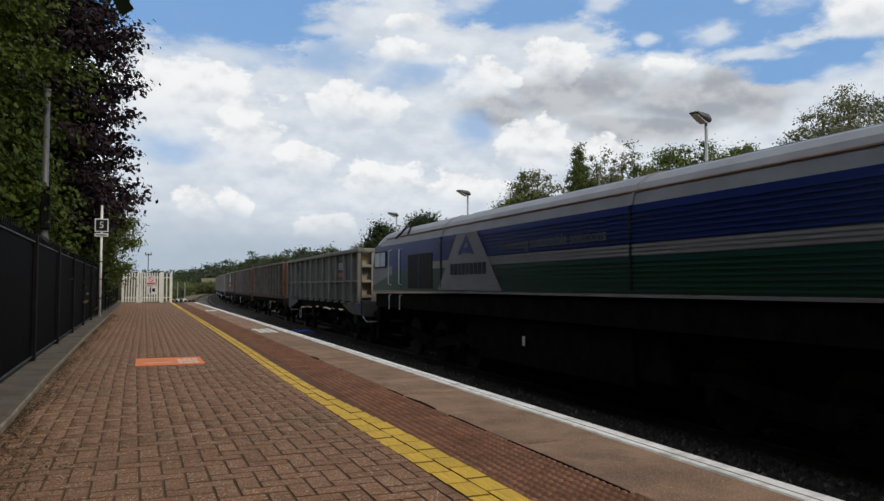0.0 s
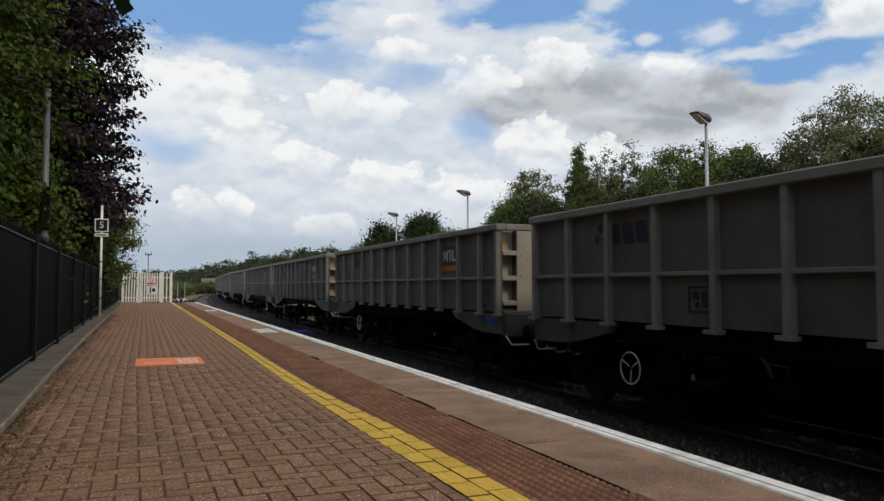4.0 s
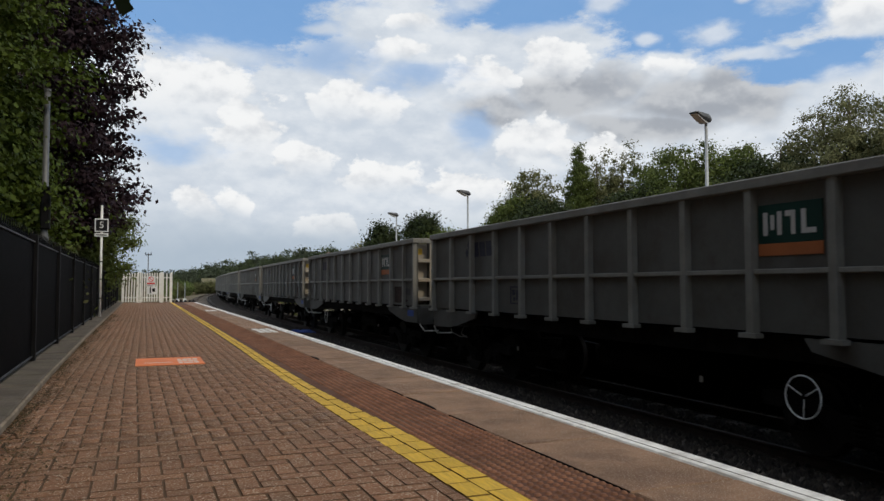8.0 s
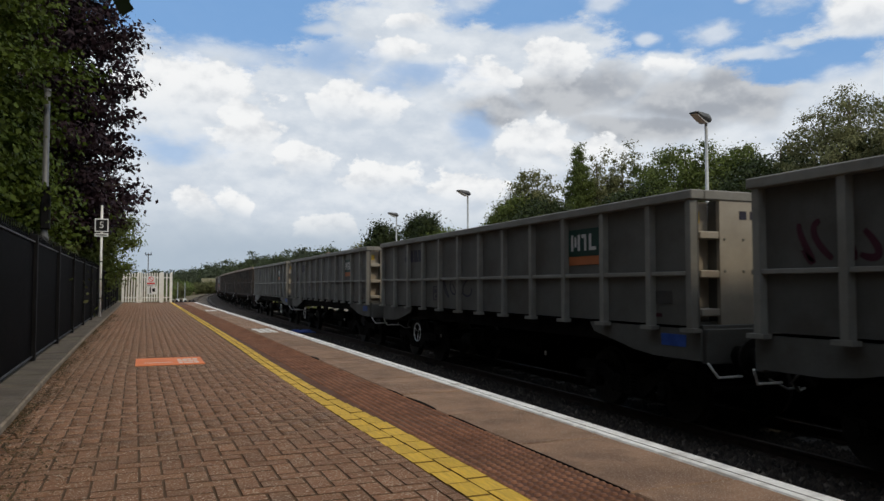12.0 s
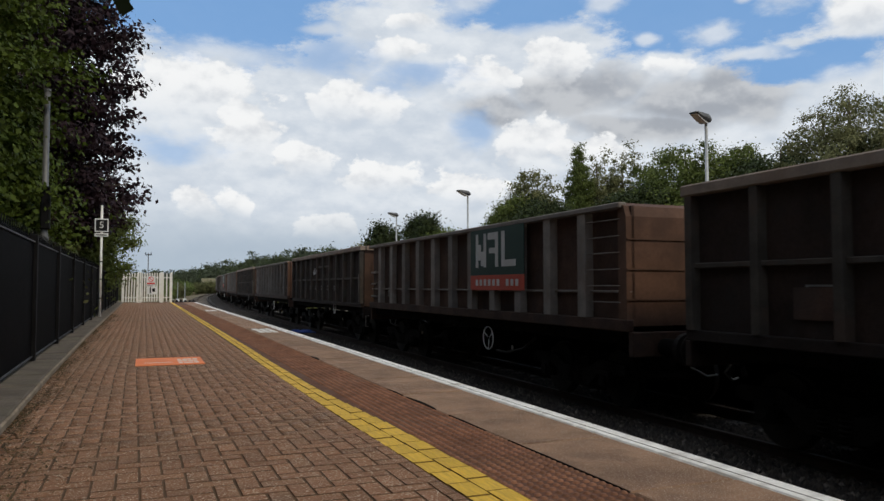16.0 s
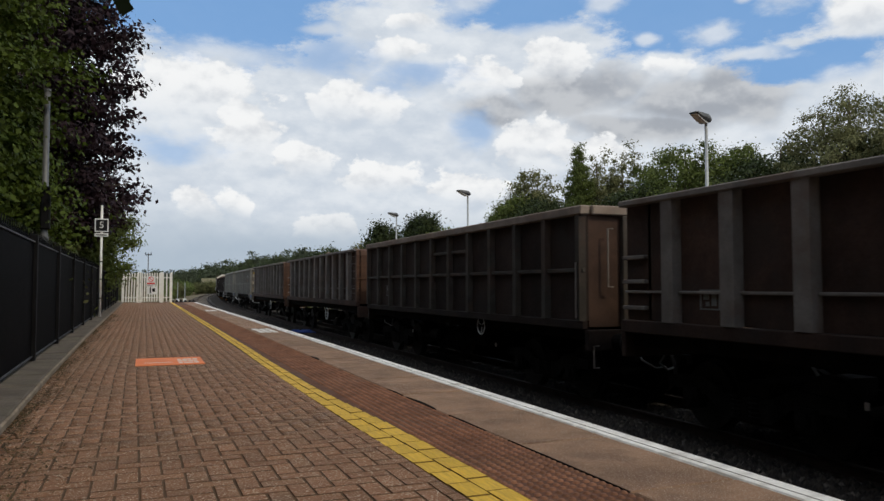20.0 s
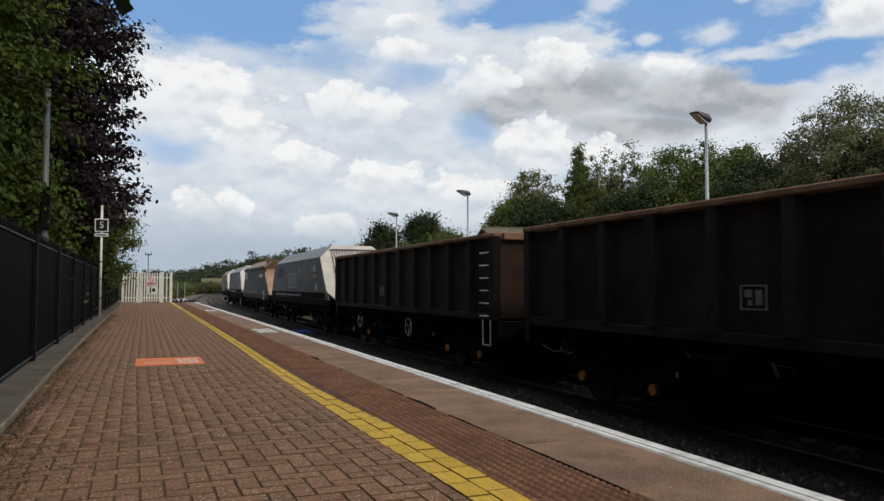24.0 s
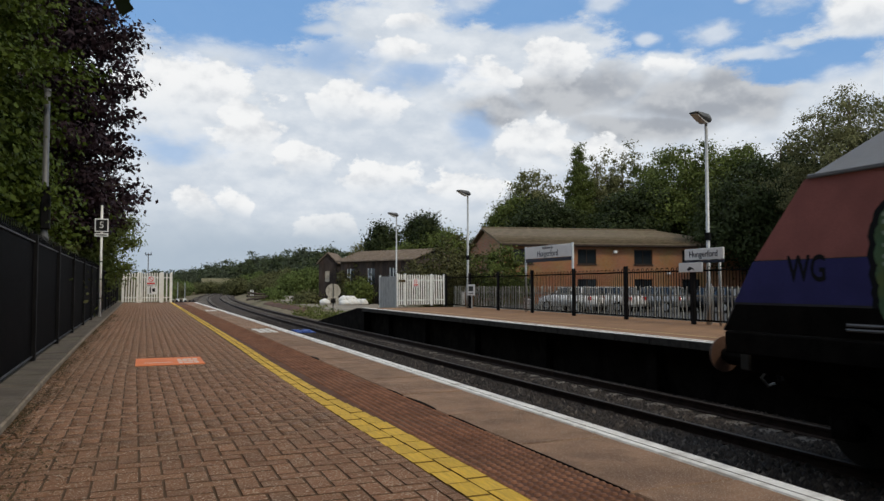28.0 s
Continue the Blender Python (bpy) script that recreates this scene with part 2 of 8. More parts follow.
M = {
    "paver": material("clay_paver", (0.262, 0.131, 0.072), 0.85, var=0.14, scale=5, fine=150, bump=0.6, each=0.13, speckle=(0.62, 0.50, 0.38), stain=(0.185, 0.115, 0.07), amount=0.5, stain_scale=1.4),
    "paver_stuff": material("clay_paver_far", (0.262, 0.131, 0.072), 0.85, var=0.14, scale=5, fine=150, bump=0.6, island=0.13, speckle=(0.62, 0.50, 0.38), stain=(0.185, 0.115, 0.07), amount=0.5, stain_scale=0.6),
    "joint": material("sand_joint", (0.105, 0.064, 0.037), 0.95, scale=3, fine=120, stain=(0.05, 0.045, 0.018), amount=0.4),
    # chamfer colours: dirt plus the shade of the joints, painted in
    "paver_edge": material("shaded_dirty_paver_edge", (0.150, 0.092, 0.061), 0.95, var=0.3, scale=9, bump=0.2),
    "yellow_edge": material("shaded_dirty_yellow_edge", (0.20, 0.12, 0.03), 0.95, var=0.3, scale=9, bump=0.2),
    "b_end": material("brown_end_plate", (0.062, 0.036, 0.026), 0.8, var=0.25, scale=1.6, stain=(0.10, 0.055, 0.038), amount=0.5),
    "yellow": material("yellow_paint", (0.66, 0.42, 0.05), 0.7, var=0.15, scale=9, fine=120, bump=0.3, stain=(0.42, 0.26, 0.06), amount=0.45, stain_scale=5, each=0.08),
    # slab darker than its domes, to paint the shade between them
    "tactile": material("tactile_shaded_base", (0.125, 0.058, 0.036), 0.88, var=0.25, scale=4, fine=140, bump=0.3, stain=(0.15, 0.10, 0.075), amount=0.5),
    "tactile_top": material("tactile_dome", (0.225, 0.105, 0.061), 0.85, var=0.3, scale=4, fine=140, bump=0.2, stain=(0.20, 0.11, 0.07), amount=0.5, island=0.15),
    "coping": material("coping_concrete", (0.275, 0.168, 0.108), 0.9, var=0.25, scale=2.5, fine=130, bump=0.5, stain=(0.165, 0.098, 0.066), amount=0.75, stain_scale=2.2, each=0.1, speckle=(0.42, 0.33, 0.25)),
    "white_line": material("white_line_paint", (0.80, 0.79, 0.76), 0.7, var=0.15, scale=6, fine=90, bump=0.3, stain=(0.36, 0.33, 0.29), amount=0.6, stain_scale=4),
    "kerb": material("kerb_concrete", (0.108, 0.090, 0.072), 0.9, var=0.25, scale=3, fine=90, bump=0.4, stain=(0.11, 0.10, 0.07), amount=0.6),
    "kerb_nosing": material("worn_kerb_edge", (0.24, 0.195, 0.145), 0.9, var=0.3, scale=6, fine=90, bump=0.4, stain=(0.12, 0.10, 0.07), amount=0.6, stain_scale=3),
    "moss": material("moss_dirt", (0.080, 0.058, 0.026), 0.95, var=0.45, scale=8, fine=80, bump=0.6, island=0.4),
    "faded_line": material("faded_buff_line", (0.46, 0.33, 0.16), 0.8, var=0.2, scale=6, stain=(0.27, 0.17, 0.09), amount=0.7, stain_scale=3),
    "orange": material("orange_sign", (0.78, 0.21, 0.06), 0.6, var=0.1, scale=5, fine=60, bump=0.1, stain=(0.6, 0.25, 0.12), amount=0.4),
    "sign_print": material("sign_print_white", (0.72, 0.60, 0.52), 0.6, var=0.1),
    "black_steel": material("black_painted_steel", (0.0032, 0.0032, 0.0036), 0.7, var=0.4, scale=4, fine=60, bump=0.1, spec=0.02),
    "fence_highlight": material("fence_edge_highlight", (0.055, 0.058, 0.066), 0.55, var=0.4, scale=2),
    "black_post": material("black_post_paint", (0.009, 0.009, 0.010), 0.65, var=0.3, spec=0.08),
    "white_paint": material("white_gate_paint", (0.86, 0.86, 0.83), 0.55, var=0.06, scale=5, fine=40, bump=0.1, stain=(0.62, 0.58, 0.48), amount=0.3, stain_scale=4),
    "galv": material("galvanised_steel", (0.42, 0.44, 0.45), 0.5, 0.5, var=0.15, scale=8, fine=50, bump=0.05),
    "grey_palisade": material("weathered_palisade", (0.42, 0.42, 0.385), 0.6, 0.3, var=0.25, scale=4, stain=(0.18, 0.15, 0.11), amount=0.4),
    "lamp_head": material("lamp_housing", (0.14, 0.145, 0.15), 0.45, 0.2, var=0.12),
    "lens": glass_material("lamp_lens", (0.5, 0.5, 0.48), 0.25),
    "sign_black": material("sign_black", (0.012, 0.012, 0.014), 0.5, var=0.2),
    "sign_white": material("sign_white", (0.76, 0.77, 0.77), 0.45, var=0.06),
    "sign_navy": material("sign_navy", (0.02, 0.025, 0.045), 0.5, var=0.15),
    "sign_red": material("sign_red", (0.62, 0.05, 0.04), 0.5, var=0.1),
    "ballast_bed": material("ballast_bed", (0.050, 0.036, 0.026), 0.95, var=0.45, scale=9, fine=28, bump=1.0, stain=(0.05, 0.042, 0.036), amount=0.6),
    # stone colour lowered to imitate shade between the platforms
    "ballast": material("ballast_stone", (0.024, 0.0185, 0.0145), 0.7, var=0.3, scale=6, fine=40, bump=0.3, island=0.8),
    "ballast_pale": material("ballast_stone_pale", (0.078, 0.064, 0.054), 0.7, var=0.3, scale=6, fine=40, bump=0.3, island=0.6),
    "rail_side": material("rail_rust", (0.030, 0.019, 0.015), 0.9, 0.0, var=0.3, scale=5),
    "rail_top": material("rail_polished", (0.045, 0.036, 0.030), 0.6, 0.2, var=0.1, scale=6, bump=0.02),
    "sleeper": material("sleeper_concrete", (0.15, 0.135, 0.12), 0.9, var=0.2, scale=4, stain=(0.05, 0.042, 0.036), amount=0.6, each=0.12),
    "ground": material("rough_ground", (0.175, 0.145, 0.092), 0.95, var=0.35, scale=0.4, fine=6, bump=0.6, stain=(0.10, 0.105, 0.05), amount=0.7, stain_scale=0.09),
    "gravel": material("yard_gravel", (0.27, 0.24, 0.20), 0.95, var=0.25, scale=1.2, fine=25, bump=0.6, stain=(0.15, 0.13, 0.09), amount=0.6, stain_scale=0.35),
    "asphalt": material("asphalt", (0.06, 0.06, 0.06), 0.9, var=0.2, scale=2, fine=60, bump=0.3),
    "opp_surface": material("buff_tarmac", (0.25, 0.142, 0.076), 0.9, var=0.18, scale=1.5, fine=60, bump=0.3, stain=(0.22, 0.125, 0.072), amount=0.6),
    # brick colour taken near black to carry the shade on the platform face
    "dark_wall": material("platform_face_shaded_brick", (0.011, 0.0095, 0.0085), 0.95, var=0.35, spec=0.03, scale=2.2, fine=30, bump=0.5, stain=(0.018, 0.016, 0.014), amount=0.7),
    "brick": brick_material("orange_brick", (0.50, 0.23, 0.11), (0.40, 0.17, 0.085), (0.36, 0.27, 0.19)),
    "old_brick": brick_material("old_red_brick", (0.20, 0.085, 0.06), (0.16, 0.07, 0.05), (0.16, 0.13, 0.11)),
    "roof": material("roof_tile", (0.16, 0.125, 0.085), 0.9, var=0.25, scale=2, fine=14, bump=0.5, stain=(0.12, 0.115, 0.06), amount=0.5),
    "fascia": material("fascia_brown", (0.05, 0.035, 0.028), 0.6),
    "window_frame": material("window_frame_brown", (0.045, 0.03, 0.022), 0.5),
    "glass": glass_material("window_glass"),
    "shed": material("tarred_boards", (0.065, 0.052, 0.047), 0.9, var=0.35, scale=3, fine=20, bump=0.4, stain=(0.10, 0.06, 0.04), amount=0.6, each=0.3, stretch=(1, 1, 0.3)),
    "shed_roof": material("shed_roof", (0.21, 0.165, 0.125), 0.85, var=0.25, scale=2, stain=(0.13, 0.09, 0.06), amount=0.6),
    "bark": material("bark", (0.085, 0.065, 0.05), 0.95, var=0.4, scale=5, fine=25, bump=0.9, stretch=(1, 1, 0.25)),
    "tarp": material("blue_tarpaulin", (0.03, 0.08, 0.33), 0.5, var=0.25, scale=6, bump=0.3),
    "bag": material("white_bulk_bag", (0.72, 0.72, 0.70), 0.75, var=0.1, scale=5, fine=30, bump=0.3),
    "drum": material("weathered_board", (0.42, 0.39, 0.33), 0.9, var=0.2, scale=3),
    "leaf_green": leaf_material("leaf_bright_green", (0.062, 0.090, 0.013)),
    "leaf_purple": leaf_material("leaf_copper", (0.030, 0.017, 0.021)),
    "leaf_dark": leaf_material("leaf_dark_green", (0.036, 0.050, 0.016)),
    "leaf_mid": leaf_material("leaf_mid_green", (0.104, 0.132, 0.032)),
    "leaf_pale": leaf_material("leaf_pale_green", (0.158, 0.160, 0.070)),
    "leaf_olive": leaf_material("leaf_olive", (0.082, 0.082, 0.030)),
    "screen": material("pale_weathered_boards", (0.50, 0.49, 0.46), 0.8, var=0.15, scale=3, each=0.1),
    "edge_face": material("dark_edge_stone", (0.055, 0.05, 0.045), 0.95, var=0.35, scale=5, fine=40, bump=0.3),
    "spoil": material("rusty_spoil", (0.115, 0.062, 0.042), 0.95, var=0.4, scale=1.5, fine=18, bump=0.8, stain=(0.06, 0.045, 0.035), amount=0.6),
    "meadow": material("dry_meadow", (0.17, 0.155, 0.085), 0.95, var=0.2, scale=0.15, fine=2, bump=0.2),
    "leaf_soft": leaf_material("leaf_soft_green", (0.105, 0.140, 0.042), 0.8),
    "leaf_scrub": leaf_material("leaf_scrub_olive", (0.100, 0.105, 0.045), 0.8),
    # distant leaves: lighter and bluer to paint in the haze
    "leaf_haze": leaf_material("leaf_hazy_green", (0.075, 0.092, 0.058), 0.8),
    "leaf_far": leaf_material("leaf_far", (0.068, 0.088, 0.042), 0.8),
    "grass": leaf_material("grass_blade", (0.12, 0.14, 0.04), 0.8),
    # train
    # grey wagon: ribs and ends paler than the panels for light they catch
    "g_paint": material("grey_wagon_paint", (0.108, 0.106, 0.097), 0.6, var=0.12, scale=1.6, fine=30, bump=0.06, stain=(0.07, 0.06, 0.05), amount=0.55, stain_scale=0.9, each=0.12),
    "g_rib": material("grey_wagon_lit_rib", (0.235, 0.228, 0.205), 0.6, var=0.12, scale=3, stain=(0.17, 0.15, 0.12), amount=0.4, each=0.1),
    "g_end": material("grey_wagon_lit_end", (0.36, 0.325, 0.27), 0.55, var=0.1, scale=2, stain=(0.30, 0.22, 0.15), amount=0.4),
    "r_panel": material("rusty_panel", (0.060, 0.034, 0.025), 0.85, var=0.35, scale=1.4, fine=22, bump=0.25, stain=(0.04, 0.030, 0.026), amount=0.7, stain_scale=0.8, each=0.25),
    "r_rib": material("weathered_rib", (0.195, 0.172, 0.154), 0.75, var=0.2, scale=2.5, fine=30, bump=0.15, stain=(0.15, 0.095, 0.07), amount=0.5, each=0.15),
    "r_end": material("rusty_end_plate", (0.112, 0.060, 0.040), 0.75, var=0.25, scale=1.6, fine=20, bump=0.2, stain=(0.075, 0.042, 0.030), amount=0.6),
    "b_panel": material("brown_panel", (0.030, 0.019, 0.015), 0.85, var=0.35, scale=1.2, fine=22, bump=0.25, stain=(0.028, 0.023, 0.021), amount=0.7, stain_scale=0.8, each=0.25),
    "b_rib": material("brown_rib", (0.064, 0.056, 0.048), 0.8, var=0.25, scale=2.5, stain=(0.10, 0.06, 0.045), amount=0.5),
    "b_rim": material("dusty_rim", (0.28, 0.225, 0.185), 0.85, var=0.2, scale=2.5, fine=30, bump=0.2, stain=(0.22, 0.15, 0.11), amount=0.5),
    "d_panel": material("sooty_panel", (0.020, 0.015, 0.014), 0.85, var=0.4, scale=1.0, fine=22, bump=0.25, stain=(0.04, 0.02, 0.015), amount=0.5, stain_scale=0.7),
    "d_rim": material("rust_rim", (0.26, 0.15, 0.095), 0.9, var=0.3, scale=2.5, bump=0.3),
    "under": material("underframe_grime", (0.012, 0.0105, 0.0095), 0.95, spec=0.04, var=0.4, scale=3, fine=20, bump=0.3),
    "wheel": material("wheel_steel", (0.022, 0.019, 0.017), 0.7, 0.2, var=0.3),
    "disc": material("bright_steel", (0.50, 0.48, 0.46), 0.35, 0.8, var=0.15),
    "white_rail": material("white_enamel", (0.80, 0.80, 0.78), 0.5, var=0.08, stain=(0.5, 0.45, 0.4), amount=0.3),
    "orange_box": material("orange_axlebox", (0.42, 0.16, 0.03), 0.6),
    "mrl_green": material("panel_green", (0.008, 0.040, 0.031), 0.5, var=0.12, scale=2),
    "mrl_red": material("panel_red", (0.48, 0.07, 0.04), 0.5, var=0.12, scale=2),
    "mrl_orange": material("plate_orange", (0.40, 0.13, 0.045), 0.5, var=0.12),
    "warning_yellow": material("warning_label_yellow", (0.55, 0.36, 0.05), 0.6, var=0.1),
    "mark_white": material("lettering_white", (0.55, 0.54, 0.52), 0.6, var=0.1),
    "maroon": material("maroon_scrawl", (0.055, 0.014, 0.024), 0.7, var=0.2),
    "logo_violet": material("faded_violet_mark", (0.040, 0.043, 0.098), 0.6, var=0.2),
    "mark_dark": material("lettering_dark", (0.03, 0.03, 0.05), 0.6, var=0.2),
    "chalk": material("chalk_scrawl", (0.20, 0.20, 0.19), 0.9, var=0.2),
    "loco_blue": material("locomotive_blue", (0.010, 0.036, 0.215), 0.34, var=0.1, scale=1.2, bump=0.03, stain=(0.014, 0.028, 0.15), amount=0.4, spec=0.4),
    "loco_green": material("locomotive_green", (0.004, 0.066, 0.046), 0.34, var=0.12, scale=1.2, bump=0.03, stain=(0.006, 0.048, 0.036), amount=0.4, spec=0.4),
    "loco_grey": material("locomotive_silver", (0.30, 0.30, 0.315), 0.45, var=0.1, scale=1.5, bump=0.04, stain=(0.22, 0.215, 0.215), amount=0.4),
    "loco_black": material("locomotive_grille", (0.010, 0.010, 0.013), 0.6, var=0.3),
    # hoppers: light is in the colours, sides dark, tops and ends pale
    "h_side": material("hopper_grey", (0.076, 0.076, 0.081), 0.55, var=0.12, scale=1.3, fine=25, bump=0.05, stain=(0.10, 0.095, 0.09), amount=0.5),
    "h_top": material("hopper_top_lit_grey", (0.245, 0.25, 0.262), 0.55, var=0.1, scale=1.5, stain=(0.19, 0.185, 0.18), amount=0.4),
    "h_end": material("hopper_end_lit_cream", (0.66, 0.62, 0.55), 0.55, var=0.1, scale=2, stain=(0.45, 0.38, 0.30), amount=0.35),
    "slat": material("end_slat_steel", (0.07, 0.068, 0.065), 0.6, var=0.2),
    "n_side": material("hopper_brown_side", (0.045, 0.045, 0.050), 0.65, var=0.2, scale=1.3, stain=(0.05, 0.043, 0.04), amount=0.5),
    "n_end": material("hopper_lit_brown_end", (0.44, 0.29, 0.20), 0.75, var=0.15, scale=2, stain=(0.30, 0.19, 0.12), amount=0.4),
    "n_top": material("hopper_lit_brown_top", (0.34, 0.25, 0.19), 0.75, var=0.15, scale=2, stain=(0.22, 0.155, 0.12), amount=0.4),
    "g_pink": material("spray_pink", (0.50, 0.19, 0.165), 0.6, var=0.15, scale=1.5),
    "g_violet": material("spray_violet", (0.060, 0.060, 0.22), 0.6, var=0.15, scale=1.5),
    "g_lime": material("spray_green", (0.115, 0.215, 0.115), 0.6, var=0.25, scale=1.2, stain=(0.24, 0.27, 0.075), amount=0.7),
    "spray_shine": material("spray_pale_shine", (0.46, 0.55, 0.44), 0.6, var=0.2),
    "g_ink": material("spray_black", (0.010, 0.012, 0.015), 0.6, var=0.2),
    "car_white": material("car_white", (0.80, 0.80, 0.80), 0.25, var=0.03, bump=0),
    "car_silver": material("car_silver", (0.30, 0.31, 0.32), 0.3, 0.6, var=0.03, bump=0),
    "car_dark": material("car_dark", (0.03, 0.033, 0.04), 0.25, var=0.05, bump=0),
    "car_blue": material("car_blue", (0.05, 0.12, 0.28), 0.25, var=0.05, bump=0),
    "tyre": material("tyre", (0.015, 0.015, 0.015), 0.85),
    "tail": material("tail_light_red", (0.45, 0.02, 0.02), 0.3),
}


# ---- mesh helpers ----
def box(bm, lo, hi):
    v = [bm.verts.new((x, y, z)) for z in (lo[2], hi[2]) for y in (lo[1], hi[1]) for x in (lo[0], hi[0])]
    for f in ((0, 2, 3, 1), (4, 5, 7, 6), (0, 1, 5, 4), (1, 3, 7, 5), (3, 2, 6, 7), (2, 0, 4, 6)):
        bm.faces.new([v[i] for i in f])
    return bm


def boxes(*pairs):
    bm = bmesh.new()
    for lo, hi in pairs:
        box(bm, lo, hi)
    return bm


def soft_box(lo, hi, r=0.01, seg=1):
    bm = boxes((lo, hi))
    bmesh.ops.bevel(bm, geom=bm.edges[:], offset=r, segments=seg, affect="EDGES", clamp_overlap=True)
    return bm


def prism(bm, pts, axis, a, b):
    """A polygon drawn across one axis (0 x, 1 y, 2 z), drawn out from a to b."""
    def at(p, d):
        q = list(p)
        q.insert(axis, d)
        return q
    low, high = [bm.verts.new(at(p, a)) for p in pts], [bm.verts.new(at(p, b)) for p in pts]
    bm.faces.new(low)
    bm.faces.new(high[::-1])
    n = len(pts)
    for i in range(n):
        bm.faces.new((low[i], low[(i + 1) % n], high[(i + 1) % n], high[i]))
    bmesh.ops.recalc_face_normals(bm, faces=bm.faces[:])
    return bm


def tube(bm, pts, radii, n=8, caps=True):
    pts = [Vector(p) for p in pts]
    rings = []
    for i, p in enumerate(pts):
        d = (pts[min(i + 1, len(pts) - 1)] - pts[max(i - 1, 0)]).normalized()
        side = d.cross(Vector((0, 0, 1)) if abs(d.z) < 0.9 else Vector((1, 0, 0))).normalized()
        up = d.cross(side)
        r = radii[i] if isinstance(radii, (list, tuple)) else radii
        rings.append([bm.verts.new(p + r * (math.cos(a) * side + math.sin(a) * up)) for a in (2 * math.pi * k / n for k in range(n))])
    for a, b in zip(rings, rings[1:]):
        for k in range(n):
            bm.faces.new((a[k], a[(k + 1) % n], b[(k + 1) % n], b[k]))
    if caps:
        bm.faces.new(rings[0][::-1])
        bm.faces.new(rings[-1])
    return bm


def ring(bm, centre, radius, r, axis=0, n=24, m=6):
    loops = []
    for i in range(n):
        a = 2 * math.pi * i / n
        loop = []
        for j in range(m):
            b = 2 * math.pi * j / m
            rad = radius + r * math.cos(b)
            p = [rad * math.cos(a), rad * math.sin(a)]
            p.insert(axis, r * math.sin(b))
            loop.append(bm.verts.new(Vector(p) + Vector(centre)))
        loops.append(loop)
    for i in range(n):
        for j in range(m):
            a, b = loops[i], loops[(i + 1) % n]
            bm.faces.new((a[j], b[j], b[(j + 1) % m], a[(j + 1) % m]))
    return bm


def mesh_of(name, bm, mat, smooth=False):
    me = bpy.data.meshes.new(name)
    bmesh.ops.recalc_face_normals(bm, faces=bm.faces[:])
    bm.to_mesh(me)
    bm.free()
    me.materials.append(M[mat] if isinstance(mat, str) else mat)
    if smooth:
        me.polygons.foreach_set("use_smooth", [True] * len(me.polygons))
    return me


def part(name, bm, mat, parent=None, label="", smooth=False, at=None):
    """One mesh object under a thing or a part."""
    me = bm if isinstance(bm, bpy.types.Mesh) else mesh_of(name, bm, mat, smooth)
    ob = new(name, me)
    if parent:
        ob.parent = parent
    if at is not None:
        ob.matrix_basis = at
    if label:
        ob["label"] = label
    return ob


def thing(name, m=None, label="", category="", group="", kind=""):
    ob = new(name)
    ob.empty_display_size = 0.3
    if m is not None:
        ob.matrix_basis = m
    return tagged(ob, label, category, group, kind)


def quads(name, verts, mat, smooth=False):
    """A mesh of separate four-cornered faces from an array (n, 4, 3)."""
    n = len(verts)
    me = bpy.data.meshes.new(name)
    me.vertices.add(4 * n)
    me.vertices.foreach_set("co", np.ascontiguousarray(verts, dtype=np.float32).ravel())
    me.loops.add(4 * n)
    me.loops.foreach_set("vertex_index", np.arange(4 * n, dtype=np.int32))
    me.polygons.add(n)
    me.polygons.foreach_set("loop_start", np.arange(0, 4 * n, 4, dtype=np.int32))
    me.update(calc_edges=True)
    me.materials.append(M[mat])
    return me


def words(name, body, size, mat, parent, at, label="", offset=0.0, extrude=0.004, align="CENTER", xscale=1.0):
    cu = bpy.data.curves.new(name, "FONT")
    cu.body, cu.size, cu.align_x, cu.align_y, cu.extrude, cu.offset = body, size, align, "CENTER", extrude, offset
    cu.resolution_u = 3
    tmp = new("tmp", cu)
    me = bpy.data.meshes.new_from_object(tmp)
    bpy.data.objects.remove(tmp)
    bpy.data.curves.remove(cu)
    me.transform(Matrix.Diagonal((xscale, 1, 1, 1)))
    me.materials.clear()
    me.materials.append(M[mat])
    return part(name, me, mat, parent, label, at=at)


def stroke(pts, r=0.018, x=0.0):
    """A sprayed line on a side: points (along, up), a thin ribbon just proud of x."""
    bm = bmesh.new()
    p = [Vector(q) for q in pts]
    rows = []
    for i, q in enumerate(p):
        v = p[min(i + 1, len(p) - 1)] - p[max(i - 1, 0)]
        nrm = Vector((-v.y, v.x)).normalized() * r * (1.0 - 0.35 * abs(2 * i / (len(p) - 1) - 1) ** 3)
        a, b = q + nrm, q - nrm
        rows.append([bm.verts.new(c) for c in ((x, a.x, a.y), (x - 0.004, a.x, a.y), (x - 0.004, b.x, b.y), (x, b.x, b.y))])
    for c, d in zip(rows, rows[1:]):
        for k in range(4):
            bm.faces.new((c[k], c[(k + 1) % 4], d[(k + 1) % 4], d[k]))
    bm.faces.new(rows[0])
    bm.faces.new(rows[-1][::-1])
    return bm


